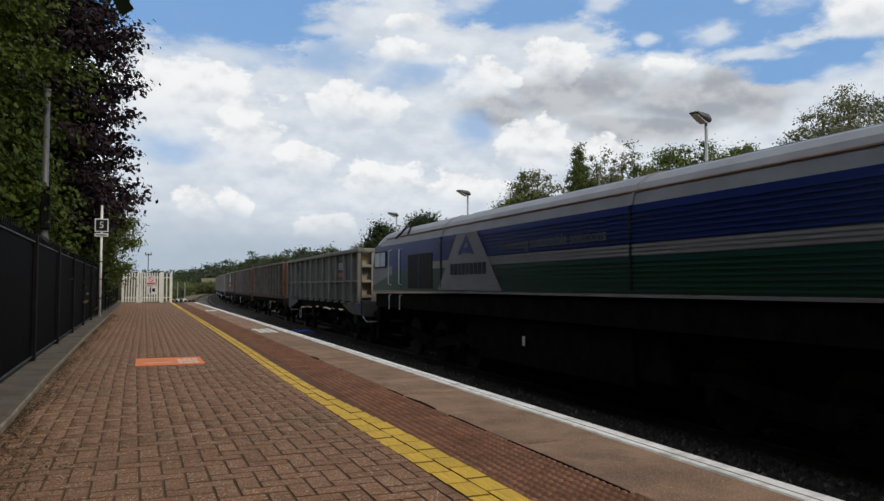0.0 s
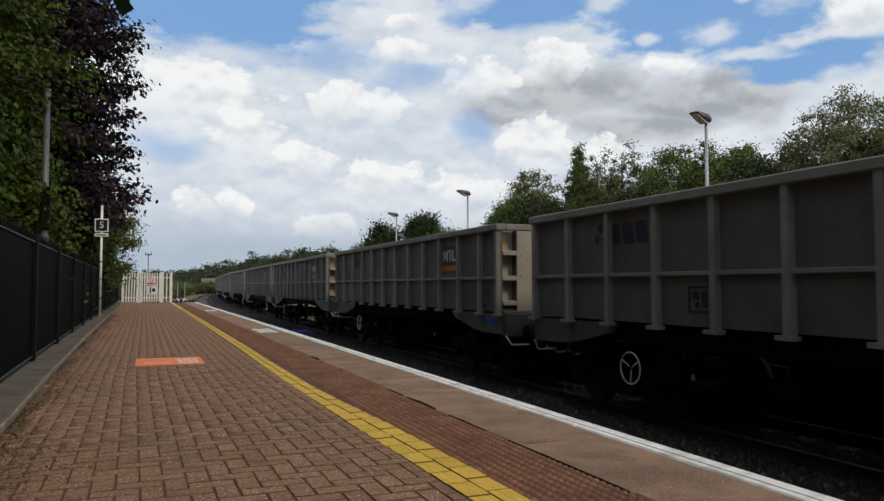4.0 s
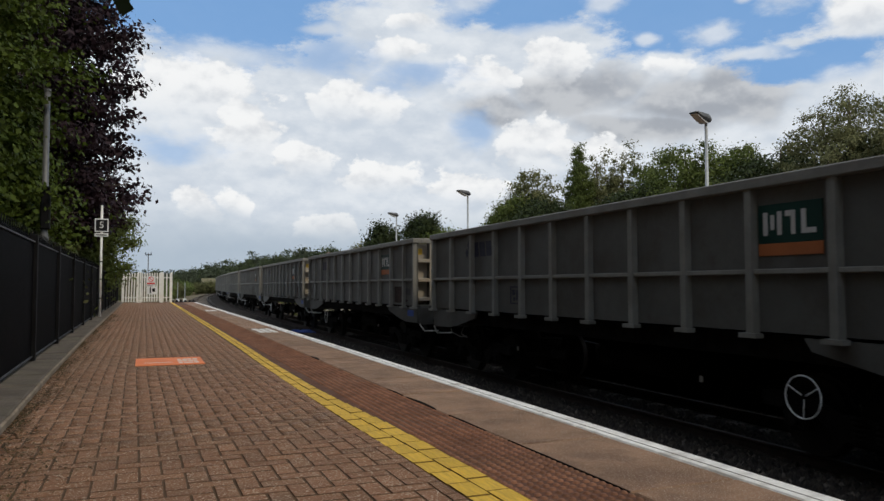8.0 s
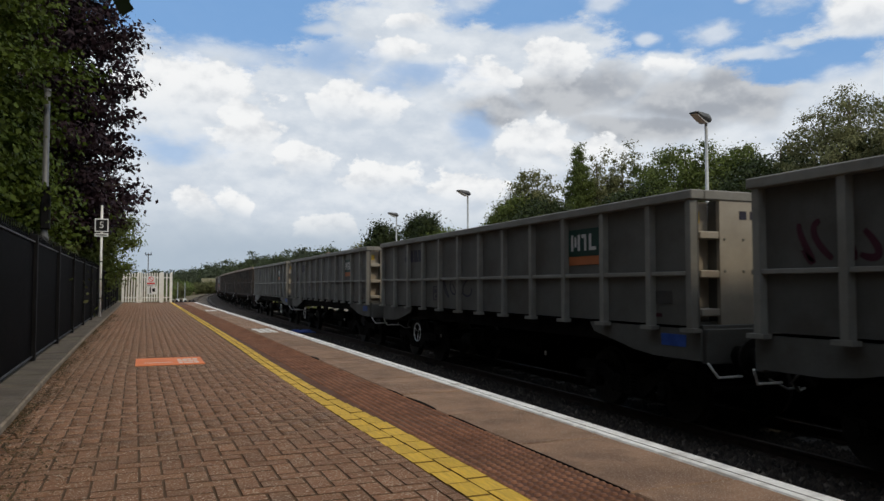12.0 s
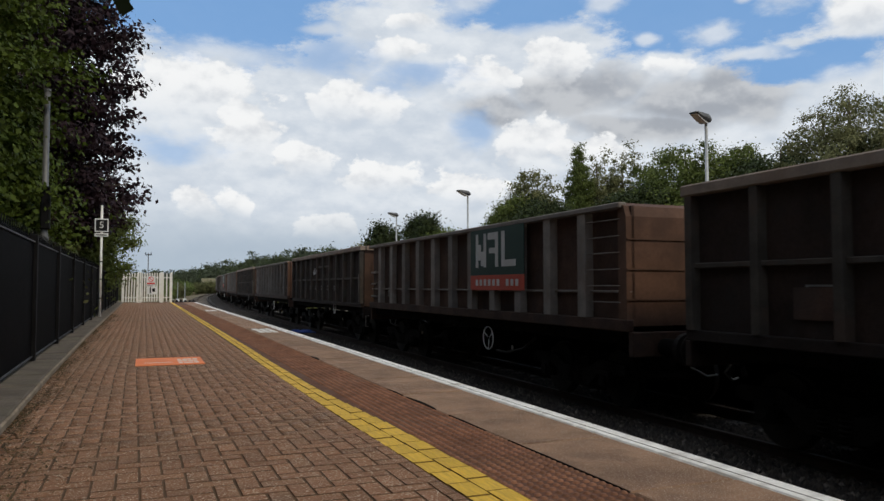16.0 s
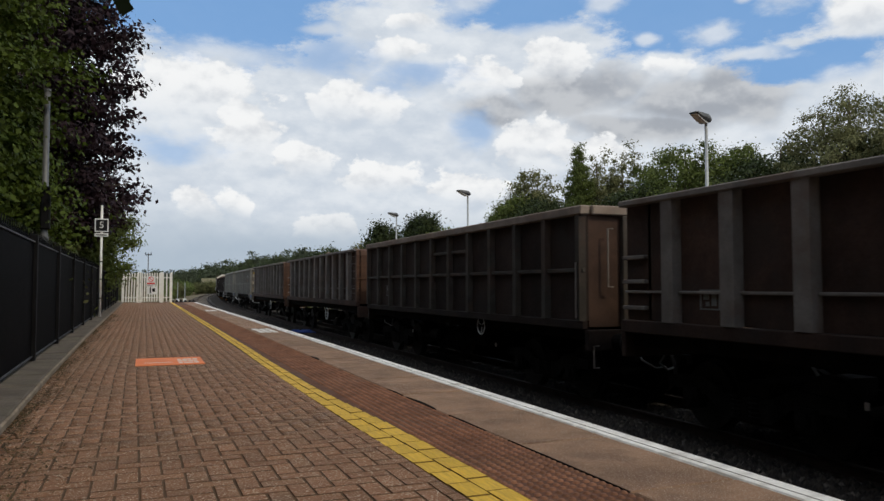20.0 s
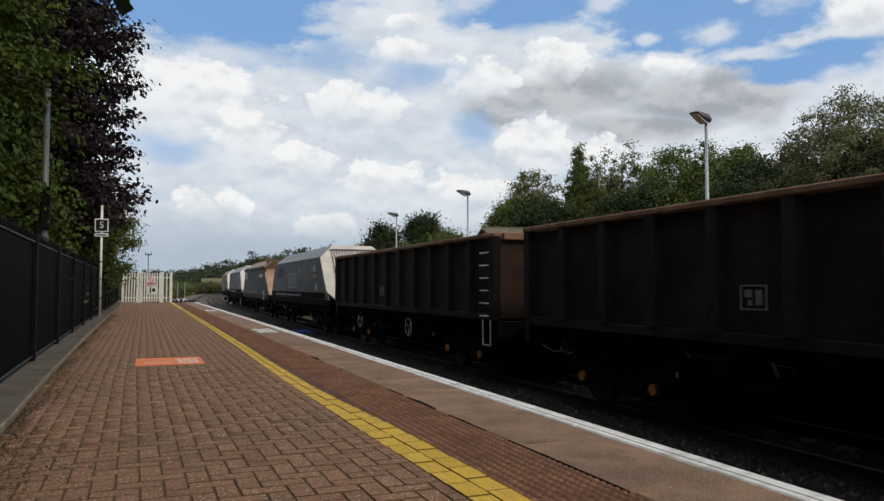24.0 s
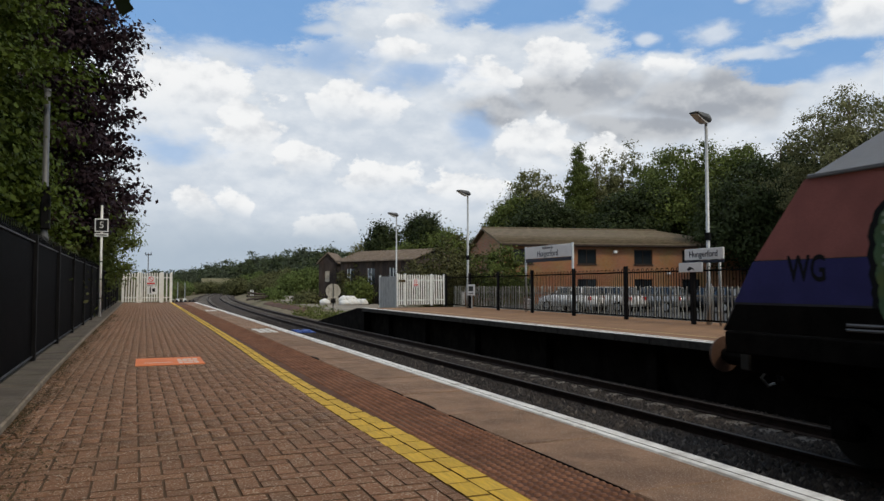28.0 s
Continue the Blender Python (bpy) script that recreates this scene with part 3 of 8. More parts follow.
def fat_strokes(paths, r, x, step):
    """Thick round-ended bands on a side, painted stroke over stroke; each lies a hair above the last."""
    bm = bmesh.new()
    k = 0
    for path in paths:
        fine = []
        for i in range(len(path) - 1):
            p0, p1, p2, p3 = path[max(i - 1, 0)], path[i], path[i + 1], path[min(i + 2, len(path) - 1)]
            for j in range(5):
                t = j / 5
                fine.append(tuple(0.5 * (2 * b + (c - a) * t + (2 * a - 5 * b + 4 * c - d) * t * t + (3 * b - a - 3 * c + d) * t ** 3) for a, b, c, d in zip(p0, p1, p2, p3)))
        fine.append(path[-1])
        for cy, cz in fine:
            k += 1
            prism(bm, [(cy + r * math.cos(a * 0.5236), cz + r * math.sin(a * 0.5236)) for a in range(12)], 0, x - step * (k % 12), x + 0.001)
    return bm


# faces towards the platform: local X runs along -y, local Y up
def on_side(x, y, z):
    return Matrix.Translation((x, y, z)) @ Matrix(((0, 0, -1, 0), (-1, 0, 0, 0), (0, 1, 0, 0), (0, 0, 0, 1)))


# ---- the line of the railway ----
RAIL_Z, FAR_X, NEAR_X = -0.965, 8.05, 4.60
CURVE_AT, CURVE_R = 22.0, 1250.0


def on_line(d, x0=FAR_X, z=RAIL_Z):
    """The pose on a track at the distance d along it: straight past the platforms, then a wide curve to the right."""
    if d <= CURVE_AT:
        return pose(x0, d, z)
    r = CURVE_R - (x0 - FAR_X)
    a = (d - CURVE_AT) / CURVE_R
    return pose(x0 + r * (1 - math.cos(a)), CURVE_AT + r * math.sin(a), z, 0, 0, -math.degrees(a))


def sweep(profile, x0, stations, z=0.0):
    """A cross-section (x, z) carried along a track."""
    bm = bmesh.new()
    rows = []
    for d in stations:
        m = on_line(d, x0, 0.0)
        rows.append([bm.verts.new(m @ Vector((x, 0, z + h))) for x, h in profile])
    n = len(profile)
    for a, b in zip(rows, rows[1:]):
        for i in range(n):
            bm.faces.new((a[i], a[(i + 1) % n], b[(i + 1) % n], b[i]))
    bm.faces.new(rows[0])
    bm.faces.new(rows[-1][::-1])
    return bm


STATIONS = [-320, -100, -20, 0, 10, 22] + [22 + 12 * i for i in range(1, 20)] + [280 + 40 * i for i in range(12)]


def build_ground():
    xs = [-2600, -900, -300, -120, -60, -30, -15, -8, -4, -1.6, -1.5, 3.1, 3.2, 5, 7, 9, 9.9, 10.8, 12.5, 15, 18, 22, 30, 45, 70, 110, 180, 300, 700, 1500, 2800]
    ys = [-2500, -800, -250, -100, -40, -15, 0, 10, 20, 30, 38, 44, 48, 52, 60, 70, 85, 105, 130, 165, 210, 280, 400, 650, 1200, 2900]

    def height(x, y):
        bend = on_line(max(y, 0), FAR_X, 0).translation.x - FAR_X if y > 0 else 0
        q = x - bend
        if q < -1.55:
            z = -0.25 if y < 49 else -0.7
            z += 0.4 * noise.noise((x * 0.05, y * 0.05, 0)) * min(1, abs(x) / 20)
        elif q < 9.95:
            z = -1.42
        elif q < 12.6:
            z = -1.35 + 0.55 * (q - 9.95) / 2.6
        else:
            calm = 0.0 if 30 < y < 135 and q < 40 else 1.0
            z = -0.8 + 0.25 * calm * noise.noise((x * 0.04, y * 0.04, 3))
        far = max(0, math.hypot(x, y) - 260)
        return z + min(6, far * 0.006)
    bm = bmesh.new()
    grid = [[bm.verts.new((x + (on_line(y, FAR_X, 0).translation.x - FAR_X if 0 < y < 600 and -60 < x < 180 else 0), y, 0)) for x in xs] for y in ys]
    for row in grid:
        for v in row:
            v.co.z = height(v.co.x, v.co.y)
    for a, b in zip(grid, grid[1:]):
        for i in range(len(xs) - 1):
            bm.faces.new((a[i], a[i + 1], b[i + 1], b[i]))
    ob = part("ground", bm, "ground")
    tagged(ob, "rough grassy earth beside the railway", "ground", kind="structure")
    yard = bmesh.new()
    rnd = random.Random(8)
    rim = []
    for i in range(60):
        f = i / 29 if i < 30 else (59 - i) / 29
        y = 50.0 + 88.0 * f
        q = (12.75 if i < 30 else 17.5 + 8.0 * math.sin(f * 3.0)) + rnd.uniform(-0.35, 0.35)
        rim.append((q + on_line(y, FAR_X, 0).translation.x - FAR_X, y))
    prism(yard, rim, 2, -1.2, -0.775)
    tagged(part("yard", yard, "gravel"), "pale gravel yard beside the track", "yard", kind="structure")
    park = bmesh.new()
    prism(park, [(15.0, 8.0), (60.0, 8.0), (60.0, 50.0), (29.0, 57.5), (16.5, 39.5)], 2, -1.2, -0.56)
    tagged(part("car_park", park, "asphalt"), "dark asphalt car park behind the fence", "car park", kind="structure")


def build_track():
    bed = sweep([(-2.1, -1.50), (2.1 + 3.42, -1.50), (1.75 + 3.42, -1.145), (-1.75, -1.145)], NEAR_X, STATIONS)
    bed_ob = tagged(part("trackbed", bed, "ballast_bed"), "grey-brown stone ballast under two tracks", "track bed", kind="structure")
    bank = sweep([(-2.15, -1.30), (-0.86, -1.30), (-0.90, -1.118), (-1.85, -1.112)], FAR_X, STATIONS)
    tagged(part("ballast_shoulder", bank, "ballast_bed"), "shoulder of stone ballast beside the rail", "ballast", kind="structure")
    for x0, nm in ((NEAR_X, "near"), (FAR_X, "far")):
        track = thing("railway_track", None, "steel rails on concrete sleepers in ballast", "railway track", "tracks", "structure")
        for side in (-0.7525, 0.7525):
            rail = part("rail", sweep([(side - 0.07, -1.125), (side + 0.07, -1.125), (side + 0.07, -1.113), (side + 0.01, -1.095), (side + 0.01, -1.005),
                                       (side + 0.035, -0.995), (side + 0.035, -0.968), (side - 0.035, -0.968), (side - 0.035, -0.995), (side - 0.01, -1.005),
                                       (side - 0.01, -1.095), (side - 0.07, -1.113)], x0, STATIONS), "rail_side", track, "rusty steel rail")
            part("running_surface", sweep([(side - 0.03, -0.967), (side + 0.03, -0.967), (side + 0.028, -0.9635), (side - 0.028, -0.9635)], x0, STATIONS), "rail_top", rail, "polished rail head")
        sl = bmesh.new()
        prism(sl, [(-1.25, -1.24), (1.25, -1.24), (1.25, -1.15), (1.22, -1.128), (0.45, -1.128), (0.38, -1.15), (-0.38, -1.15), (-0.45, -1.128), (-1.22, -1.128), (-1.25, -1.15)], 1, -0.13, 0.13)
        me = mesh_of("sleeper", sl, "sleeper")
        for i in range(150):
            part("sleeper", me, "sleeper", track, at=on_line(-6 + 0.65 * i, x0, 0.004))
        rest = bmesh.new()
        for i in range(150, 420):
            m = on_line(-6 + 0.65 * i, x0, 0.004)
            k = len(rest.verts)
            box(rest, (-1.25, -0.13, -1.24), (1.25, 0.13, -1.13))
            rest.verts.ensure_lookup_table()
            for v in rest.verts[k:]:
                v.co = m @ v.co
        ob = part("far_sleepers", rest, "sleeper", track)
        ob["kind"] = "stuff"
    # loose ballast; the dark stones stand for shade on the nearer track
    rng = np.random.default_rng(5)
    n = 60000
    y = 3.0 + 48 * rng.random(n) ** 1.5
    x = np.where(rng.random(n) < 0.62, rng.uniform(4.4, 7.22, n), np.where(rng.random(n) < 0.72, rng.uniform(7.38, 8.7, n), rng.uniform(8.85, 9.7, n)))
    s = rng.uniform(0.020, 0.052, n)
    unit = np.array([[0, 0, 1], [1, 0, 0.1], [0.2, 1, -0.1], [-1, 0.1, 0.1], [-0.1, -1, 0]], dtype=float)
    tri = np.array([[0, 1, 2], [0, 2, 3], [0, 3, 4], [0, 4, 1]])
    a = rng.uniform(0, 6.28, n)
    c, si = np.cos(a), np.sin(a)
    v = unit[None] * s[:, None, None] * rng.uniform(0.7, 1.3, (n, 5, 3))
    vx, vy = v[..., 0] * c[:, None] - v[..., 1] * si[:, None], v[..., 0] * si[:, None] + v[..., 1] * c[:, None]
    z0 = np.where(x < 5.9, -1.142, np.where(x < 7.25, -1.114, np.where(x < 8.75, -1.152, -1.15)))
    v = np.stack([vx + x[:, None], vy + y[:, None], v[..., 2] + z0[:, None]], -1)
    pale = rng.random(n) < 0.14
    for some, mat, lab in ((~pale, "ballast", "angular brown ballast stones darkened for shade"), (pale, "ballast_pale", "fresh pale grey ballast stones among the dark ones")):
        vs, k = v[some], int(some.sum())
        me = bpy.data.meshes.new("ballast_stones")
        me.vertices.add(5 * k)
        me.vertices.foreach_set("co", vs.astype(np.float32).ravel())
        f = (tri[None] + 5 * np.arange(k)[:, None, None]).astype(np.int32)
        me.loops.add(12 * k)
        me.loops.foreach_set("vertex_index", f.ravel())
        me.polygons.add(4 * k)
        me.polygons.foreach_set("loop_start", np.arange(0, 12 * k, 3, dtype=np.int32))
        me.update(calc_edges=True)
        me.materials.append(M[mat])
        tagged(new("ballast_stones", me), lab, "ballast", kind="stuff")
    sheet = bmesh.new()
    for i in range(6):
        xx, yy = 6.55 + 0.24 * (i % 3), 33.2 + 0.85 * (i // 3)
        prism(sheet, [(xx - 0.16, yy - 0.4), (xx + 0.16, yy - 0.36), (xx + 0.17, yy + 0.35), (xx - 0.14, yy + 0.4)], 2, -1.15, -1.06 + 0.03 * (i % 2))
    tagged(part("tarpaulin", sheet, "tarp"), "crumpled blue plastic sheet lying on the ballast", "tarpaulin")


PLAT_END = 48.0
EDGE_X = 3.04


def kerb_x(y):
    """The front of the kerb below the fence: the platform widens slowly."""
    return float(np.interp(y, [0, 3, 6.2, 7.3, 9.8, 15, 25, 47], [-0.85, -0.86, -0.885, -0.91, -0.95, -1.005, -1.05, -1.14]))


def build_near_platform():
    slab = bmesh.new()
    prism(slab, [(-1.55, -1.5), (2.80, -1.5), (2.80, -0.10), (2.2, -0.0055), (-1.55, -0.0055)], 1, -30, PLAT_END)
    plat = tagged(part("platform", slab, "joint"), "brick-paved railway platform with sand joints", "platform", kind="structure")
    ramp = bmesh.new()
    prism(ramp, [(PLAT_END + 0.02, -1.5), (PLAT_END + 9, -1.5), (PLAT_END + 9, -1.1), (PLAT_END + 0.02, -0.05)], 0, -1.5, 2.86)
    tagged(part("platform_ramp", ramp, "coping"), "concrete ramp at the end of the platform", "ramp", kind="structure")
    # coping slabs and painted line
    y, i = -12.08, 0
    rnd = random.Random(3)
    while y < PLAT_END - 0.1:
        ln = min(1.16, PLAT_END - y)
        lift = rnd.uniform(-0.004, 0.004)
        bm = soft_box((2.215, y + 0.009, -0.09), (2.860, y + ln - 0.009, lift), 0.008)
        s = part("coping_slab", bm, "coping", plat)
        y += ln
        i += 1
    y = -11.68
    while y < PLAT_END - 0.1:
        ln = min(2.32, PLAT_END - y)
        edge = part("edge_stone", soft_box((2.868, y + 0.004, -0.20), (EDGE_X, y + ln - 0.004, 0.004), 0.012), "white_line", plat, "white-painted edge stone")
        y += ln
    groove = boxes(((2.930, -11.68, 0.0035), (2.937, PLAT_END, 0.0055)))
    part("groove", groove, "kerb", plat)
    # yellow line: two rows of bricks
    me = paver_mesh("yellow_brick", 1.0, 0.2335, "yellow")
    edge_l = lambda y: float(np.interp(y, [0, 3.4, 5, 8, 10, 12, 16, 30, 48], [1.45, 1.436, 1.408, 1.392, 1.402, 1.425, 1.44, 1.45, 1.46]))
    edge_r = lambda y: float(np.interp(y, [0, 3.6, 4.5, 5.1, 6.4, 7.4, 10, 12, 16, 30, 48], [1.70, 1.688, 1.680, 1.664, 1.602, 1.572, 1.572, 1.590, 1.60, 1.61, 1.62]))
    y, k = -0.5, 0
    bm = bmesh.new()
    while y < PLAT_END - 0.3:
        for r, off in ((0, 0.0), (1, 0.06)):
            a, b = edge_l(y + off), edge_r(y + off)
            m = (a + b) / 2
            x0, x1 = ((a, m - 0.005), (m + 0.005, b))[r]
            if k < 290:
                part("yellow_brick", me, "yellow", plat, at=pose((x0 + x1) / 2, y + off, 0.001 + 0.0015 * (k % 3)) @ Matrix.Diagonal((x1 - x0, 1, 1, 1)))
            else:
                box(bm, (x0, y + off - 0.117, -0.02), (x1, y + off + 0.117, 0.007))
            k += 1
        y += 0.24
    box(bm, (1.435, -11.7, -0.02), (1.565, -0.64, 0.007))
    box(bm, (1.575, -11.7, -0.02), (1.70, -0.58, 0.007))
    ob = part("yellow_line", bm, "yellow", plat)
    ob["kind"] = "stuff"
    # tactile strip: slabs with rows of domes
    y = -11.7
    tile = mesh_of("tactile_slab", soft_box((1.60, 0.003, -0.05), (2.208, 0.397, -0.004), 0.004), "tactile")
    while y < PLAT_END - 0.3:
        part("tactile_slab", tile, "tactile", plat, at=pose(0, y, 0.001 * math.sin(7 * y)))
        y += 0.4
    cols = np.arange(9) * 0.0585 + 1.71
    rows = np.arange(1.2, 40.0, 0.0605)
    gx, gy = [g.ravel() for g in np.meshgrid(cols, rows)]
    n = len(gx)
    ang = np.arange(6) * np.pi / 3
    lowr = np.stack([0.022 * np.cos(ang), 0.024 * np.sin(ang), np.full(6, -0.005)], -1)
    topr = np.stack([0.013 * np.cos(ang), 0.015 * np.sin(ang), np.full(6, 0.0055)], -1)
    base = np.concatenate([lowr, topr])
    v = base[None] + np.stack([gx, gy, np.zeros(n)], -1)[:, None]
    faces = [(j, (j + 1) % 6, 6 + (j + 1) % 6, 6 + j) for j in range(6)]
    me = bpy.data.meshes.new("tactile_domes")
    me.vertices.add(12 * n)
    me.vertices.foreach_set("co", v.astype(np.float32).ravel())
    q = (np.array(faces)[None] + 12 * np.arange(n)[:, None, None]).reshape(-1)
    h = (np.arange(6, 12)[None] + 12 * np.arange(n)[:, None]).reshape(-1)
    me.loops.add(len(q) + len(h))
    me.loops.foreach_set("vertex_index", np.concatenate([q, h]).astype(np.int32))
    starts = np.concatenate([np.arange(0, len(q), 4), len(q) + np.arange(0, len(h), 6)]).astype(np.int32)
    me.polygons.add(len(starts))
    me.polygons.foreach_set("loop_start", starts)
    me.update(calc_edges=True)
    me.materials.append(M["tactile_top"])
    dome = part("tactile_domes", me, "tactile", plat)
    dome["kind"] = "stuff"
    # broken mortar between tactile strip and coping
    gap = bmesh.new()
    for y0, ln, w in ((5.55, 0.75, 0.035), (6.35, 0.5, 0.02), (9.9, 0.5, 0.05), (4.6, 0.7, 0.012), (3.0, 1.3, 0.012)):
        prism(gap, [(2.20, y0), (2.20 + w * 0.6, y0 + ln * 0.1), (2.20 + w, y0 + ln * 0.6), (2.205, y0 + ln)], 2, -0.03, 0.0055)
    part("mortar_gap", gap, "under", plat, "dark gap of missing mortar")
    # kerb along the fence
    y = -11.15
    while y < PLAT_END - 0.4:
        kx, turn = kerb_x(y), math.degrees(math.atan2(kerb_x(y) - kerb_x(y + 0.915), 0.915))
        st = part("kerb_stone", soft_box((-0.50, 0.004, -0.1), (-0.03, 0.91, 0.050 + 0.003 * math.sin(5 * y)), 0.012), "kerb", plat, at=pose(kx, y, 0, 0, 0, turn))
        part("kerb_nosing", soft_box((-0.0295, 0.004, -0.1), (0.0, 0.91, 0.047 + 0.003 * math.sin(5 * y)), 0.012), "kerb_nosing", st, "worn pale kerb edge")
        y += 0.915
    # floor sign
    sg = tagged(part("floor_sign", soft_box((-0.09, 9.92, 0.0), (0.745, 10.92, 0.007), 0.003), "orange"), "faded orange floor sticker with worn print", "floor sign")
    part("print_line", boxes(((0.02, 10.22, 0.007), (0.36, 10.27, 0.0085))), "sign_print", sg)
    for i in range(4):
        for j in range(3):
            part("print_mark", boxes(((0.43 + 0.065 * i, 10.08 + 0.22 * j, 0.007), (0.48 + 0.065 * i + 0.01 * ((i + j) % 2), 10.22 + 0.22 * j, 0.0085))), "sign_print", sg)
    # stencilled marks on the coping
    for y0 in (16.1, 30.5):
        mk = bmesh.new()
        for i in range(3):
            for j in range(3):
                box(mk, (2.33 + 0.14 * i, y0 + 0.5 * j, -0.004), (2.43 + 0.14 * i, y0 + 0.42 + 0.5 * j - 0.1 * ((i + j) % 2), 0.0065))
        part("stencil_mark", mk, "white_line", plat, "worn white stencilled mark")
    # moss and dead leaves along the kerb
    rng = np.random.default_rng(9)
    n = 14000
    yy = 2.5 + 26 * rng.random(n) ** 1.4
    xx = np.array([kerb_x(v) for v in yy]) + 0.01 + np.abs(rng.normal(0, 0.25, n)) * (0.6 + 0.4 * np.sin(yy * 1.7))
    a = rng.uniform(0, 6.28, n)
    r = rng.uniform(0.004, 0.013, n)
    c = np.stack([xx, yy, np.full(n, 0.006)], -1)
    u = np.stack([np.cos(a), np.sin(a), rng.uniform(-0.3, 0.5, n)], -1) * r[:, None]
    w = np.stack([-np.sin(a), np.cos(a), rng.uniform(-0.2, 0.4, n)], -1) * r[:, None] * 0.6
    tagged(new("moss_and_leaf_litter", quads("moss_and_leaf_litter", np.stack([c + u, c + w, c - u, c - w], 1), "moss")), "brown moss and leaf litter along the kerb", "leaf litter", kind="stuff")
    return plat


def paver_mesh(name, wx, wy, mat):
    """A block with worn chamfers, coloured darker for joint shade and dirt."""
    bm = bmesh.new()
    rows = []
    for z, ins in ((-0.035, 0), (-0.009, 0), (0.0, 0.0038)):
        rows.append([bm.verts.new((sx * (wx / 2 - ins), sy * (wy / 2 - ins), z)) for sx, sy in ((-1, -1), (1, -1), (1, 1), (-1, 1))])
    for a, b in zip(rows, rows[1:]):
        for i in range(4):
            bm.faces.new((a[i], a[(i + 1) % 4], b[(i + 1) % 4], b[i])).material_index = 1
    bm.faces.new(rows[-1]).material_index = 0
    me = mesh_of(name, bm, mat)
    me.materials.append(M["yellow_edge" if mat == "yellow" else "paver_edge"])
    return me


def build_paving(plat):
    """Herringbone of clay pavers: the nearest as single pieces, the rest joined."""
    w = 0.1125
    g = 0.0065
    long_, short = 2 * w - g, w - g
    me_x, me_y = paver_mesh("paver", long_, short, "paver"), paver_mesh("paver", short, long_, "paver")
    rnd = random.Random(11)
    spots = []
    for row in range(-112, int(50 / w)):
        first = math.floor((-1.2 / w - row) / 4)
        for k in range(first, first + 10):
            # each row holds a lying brick every four cells, and an upright one beside it
            cx = (row + 4 * k) * w
            spots.append((cx + w, (row + 0.5) * w, 0))
            cx2 = (row + 4 * k + 3) * w
            spots.append((cx2 + 0.5 * w, (row + 1.0) * w, 1))
    drift = lambda y: -0.012 * (min(max(y, 1.0), 9.0) - 4.5)
    spots = [(x - 0.235 + drift(y + 0.27), y + 0.27, o) for x, y, o in spots]
    cut = []
    for x, y, o in spots:
        hx = (short if o else long_) / 2
        x0, x1 = max(x - hx, kerb_x(y) + 0.004), min(x + hx, 1.40 if 5 < y < 14 else 1.425)
        if x1 - x0 > 0.025 and y < PLAT_END - 0.2:
            cut.append(((x0 + x1) / 2, y, o, (x1 - x0) / (2 * hx)))
    near = sorted([s for s in cut if 2.35 < s[1] < 5.05], key=lambda s: s[1])
    rest = [s for s in cut if not 2.35 < s[1] < 5.05] + near[300:]
    for x, y, o, k in near[:300]:
        part("paver", me_y if o else me_x, "paver", plat,
             at=pose(x, y, rnd.uniform(-0.0012, 0.0012), rnd.uniform(-0.35, 0.35), rnd.uniform(-0.35, 0.35), rnd.uniform(-0.8, 0.8)) @ Matrix.Diagonal((k, 1, 1, 1)))
    arrs = []
    for me in (me_x, me_y):
        co = np.empty(36, dtype=np.float32)
        me.vertices.foreach_get("co", co)
        arrs.append(co.reshape(12, 3))
    fc = np.array([p.vertices[:] for p in me_x.polygons])
    rng = np.random.default_rng(2)
    V = np.stack([arrs[o] * np.array([k, 1, 1]) + np.array([x, y, rng.uniform(-0.0012, 0.0012)]) for x, y, o, k in rest])
    V[:, :, 2] += rng.normal(0, 0.004, (len(V), 1)) * (V[:, :, 0] - V[:, :, 0].mean(1, keepdims=True)) * 1.5
    n = len(V)
    me = bpy.data.meshes.new("far_pavers")
    me.vertices.add(12 * n)
    me.vertices.foreach_set("co", V.astype(np.float32).ravel())
    F = (fc[None] + 12 * np.arange(n)[:, None, None]).astype(np.int32)
    me.loops.add(F.size)
    me.loops.foreach_set("vertex_index", F.ravel())
    me.polygons.add(F.shape[0] * F.shape[1])
    me.polygons.foreach_set("loop_start", np.arange(0, F.size, 4, dtype=np.int32))
    me.update(calc_edges=True)
    me.materials.append(M["paver_stuff"])
    me.materials.append(M["paver_edge"])
    me.polygons.foreach_set("material_index", np.tile([p.material_index for p in me_x.polygons], n).astype(np.int32))
    ob = part("far_pavers", me, "paver_stuff", plat)
    ob["kind"] = "stuff"


OPP_X, OPP_END, OPP_Z = 9.62, 33.9, -0.05


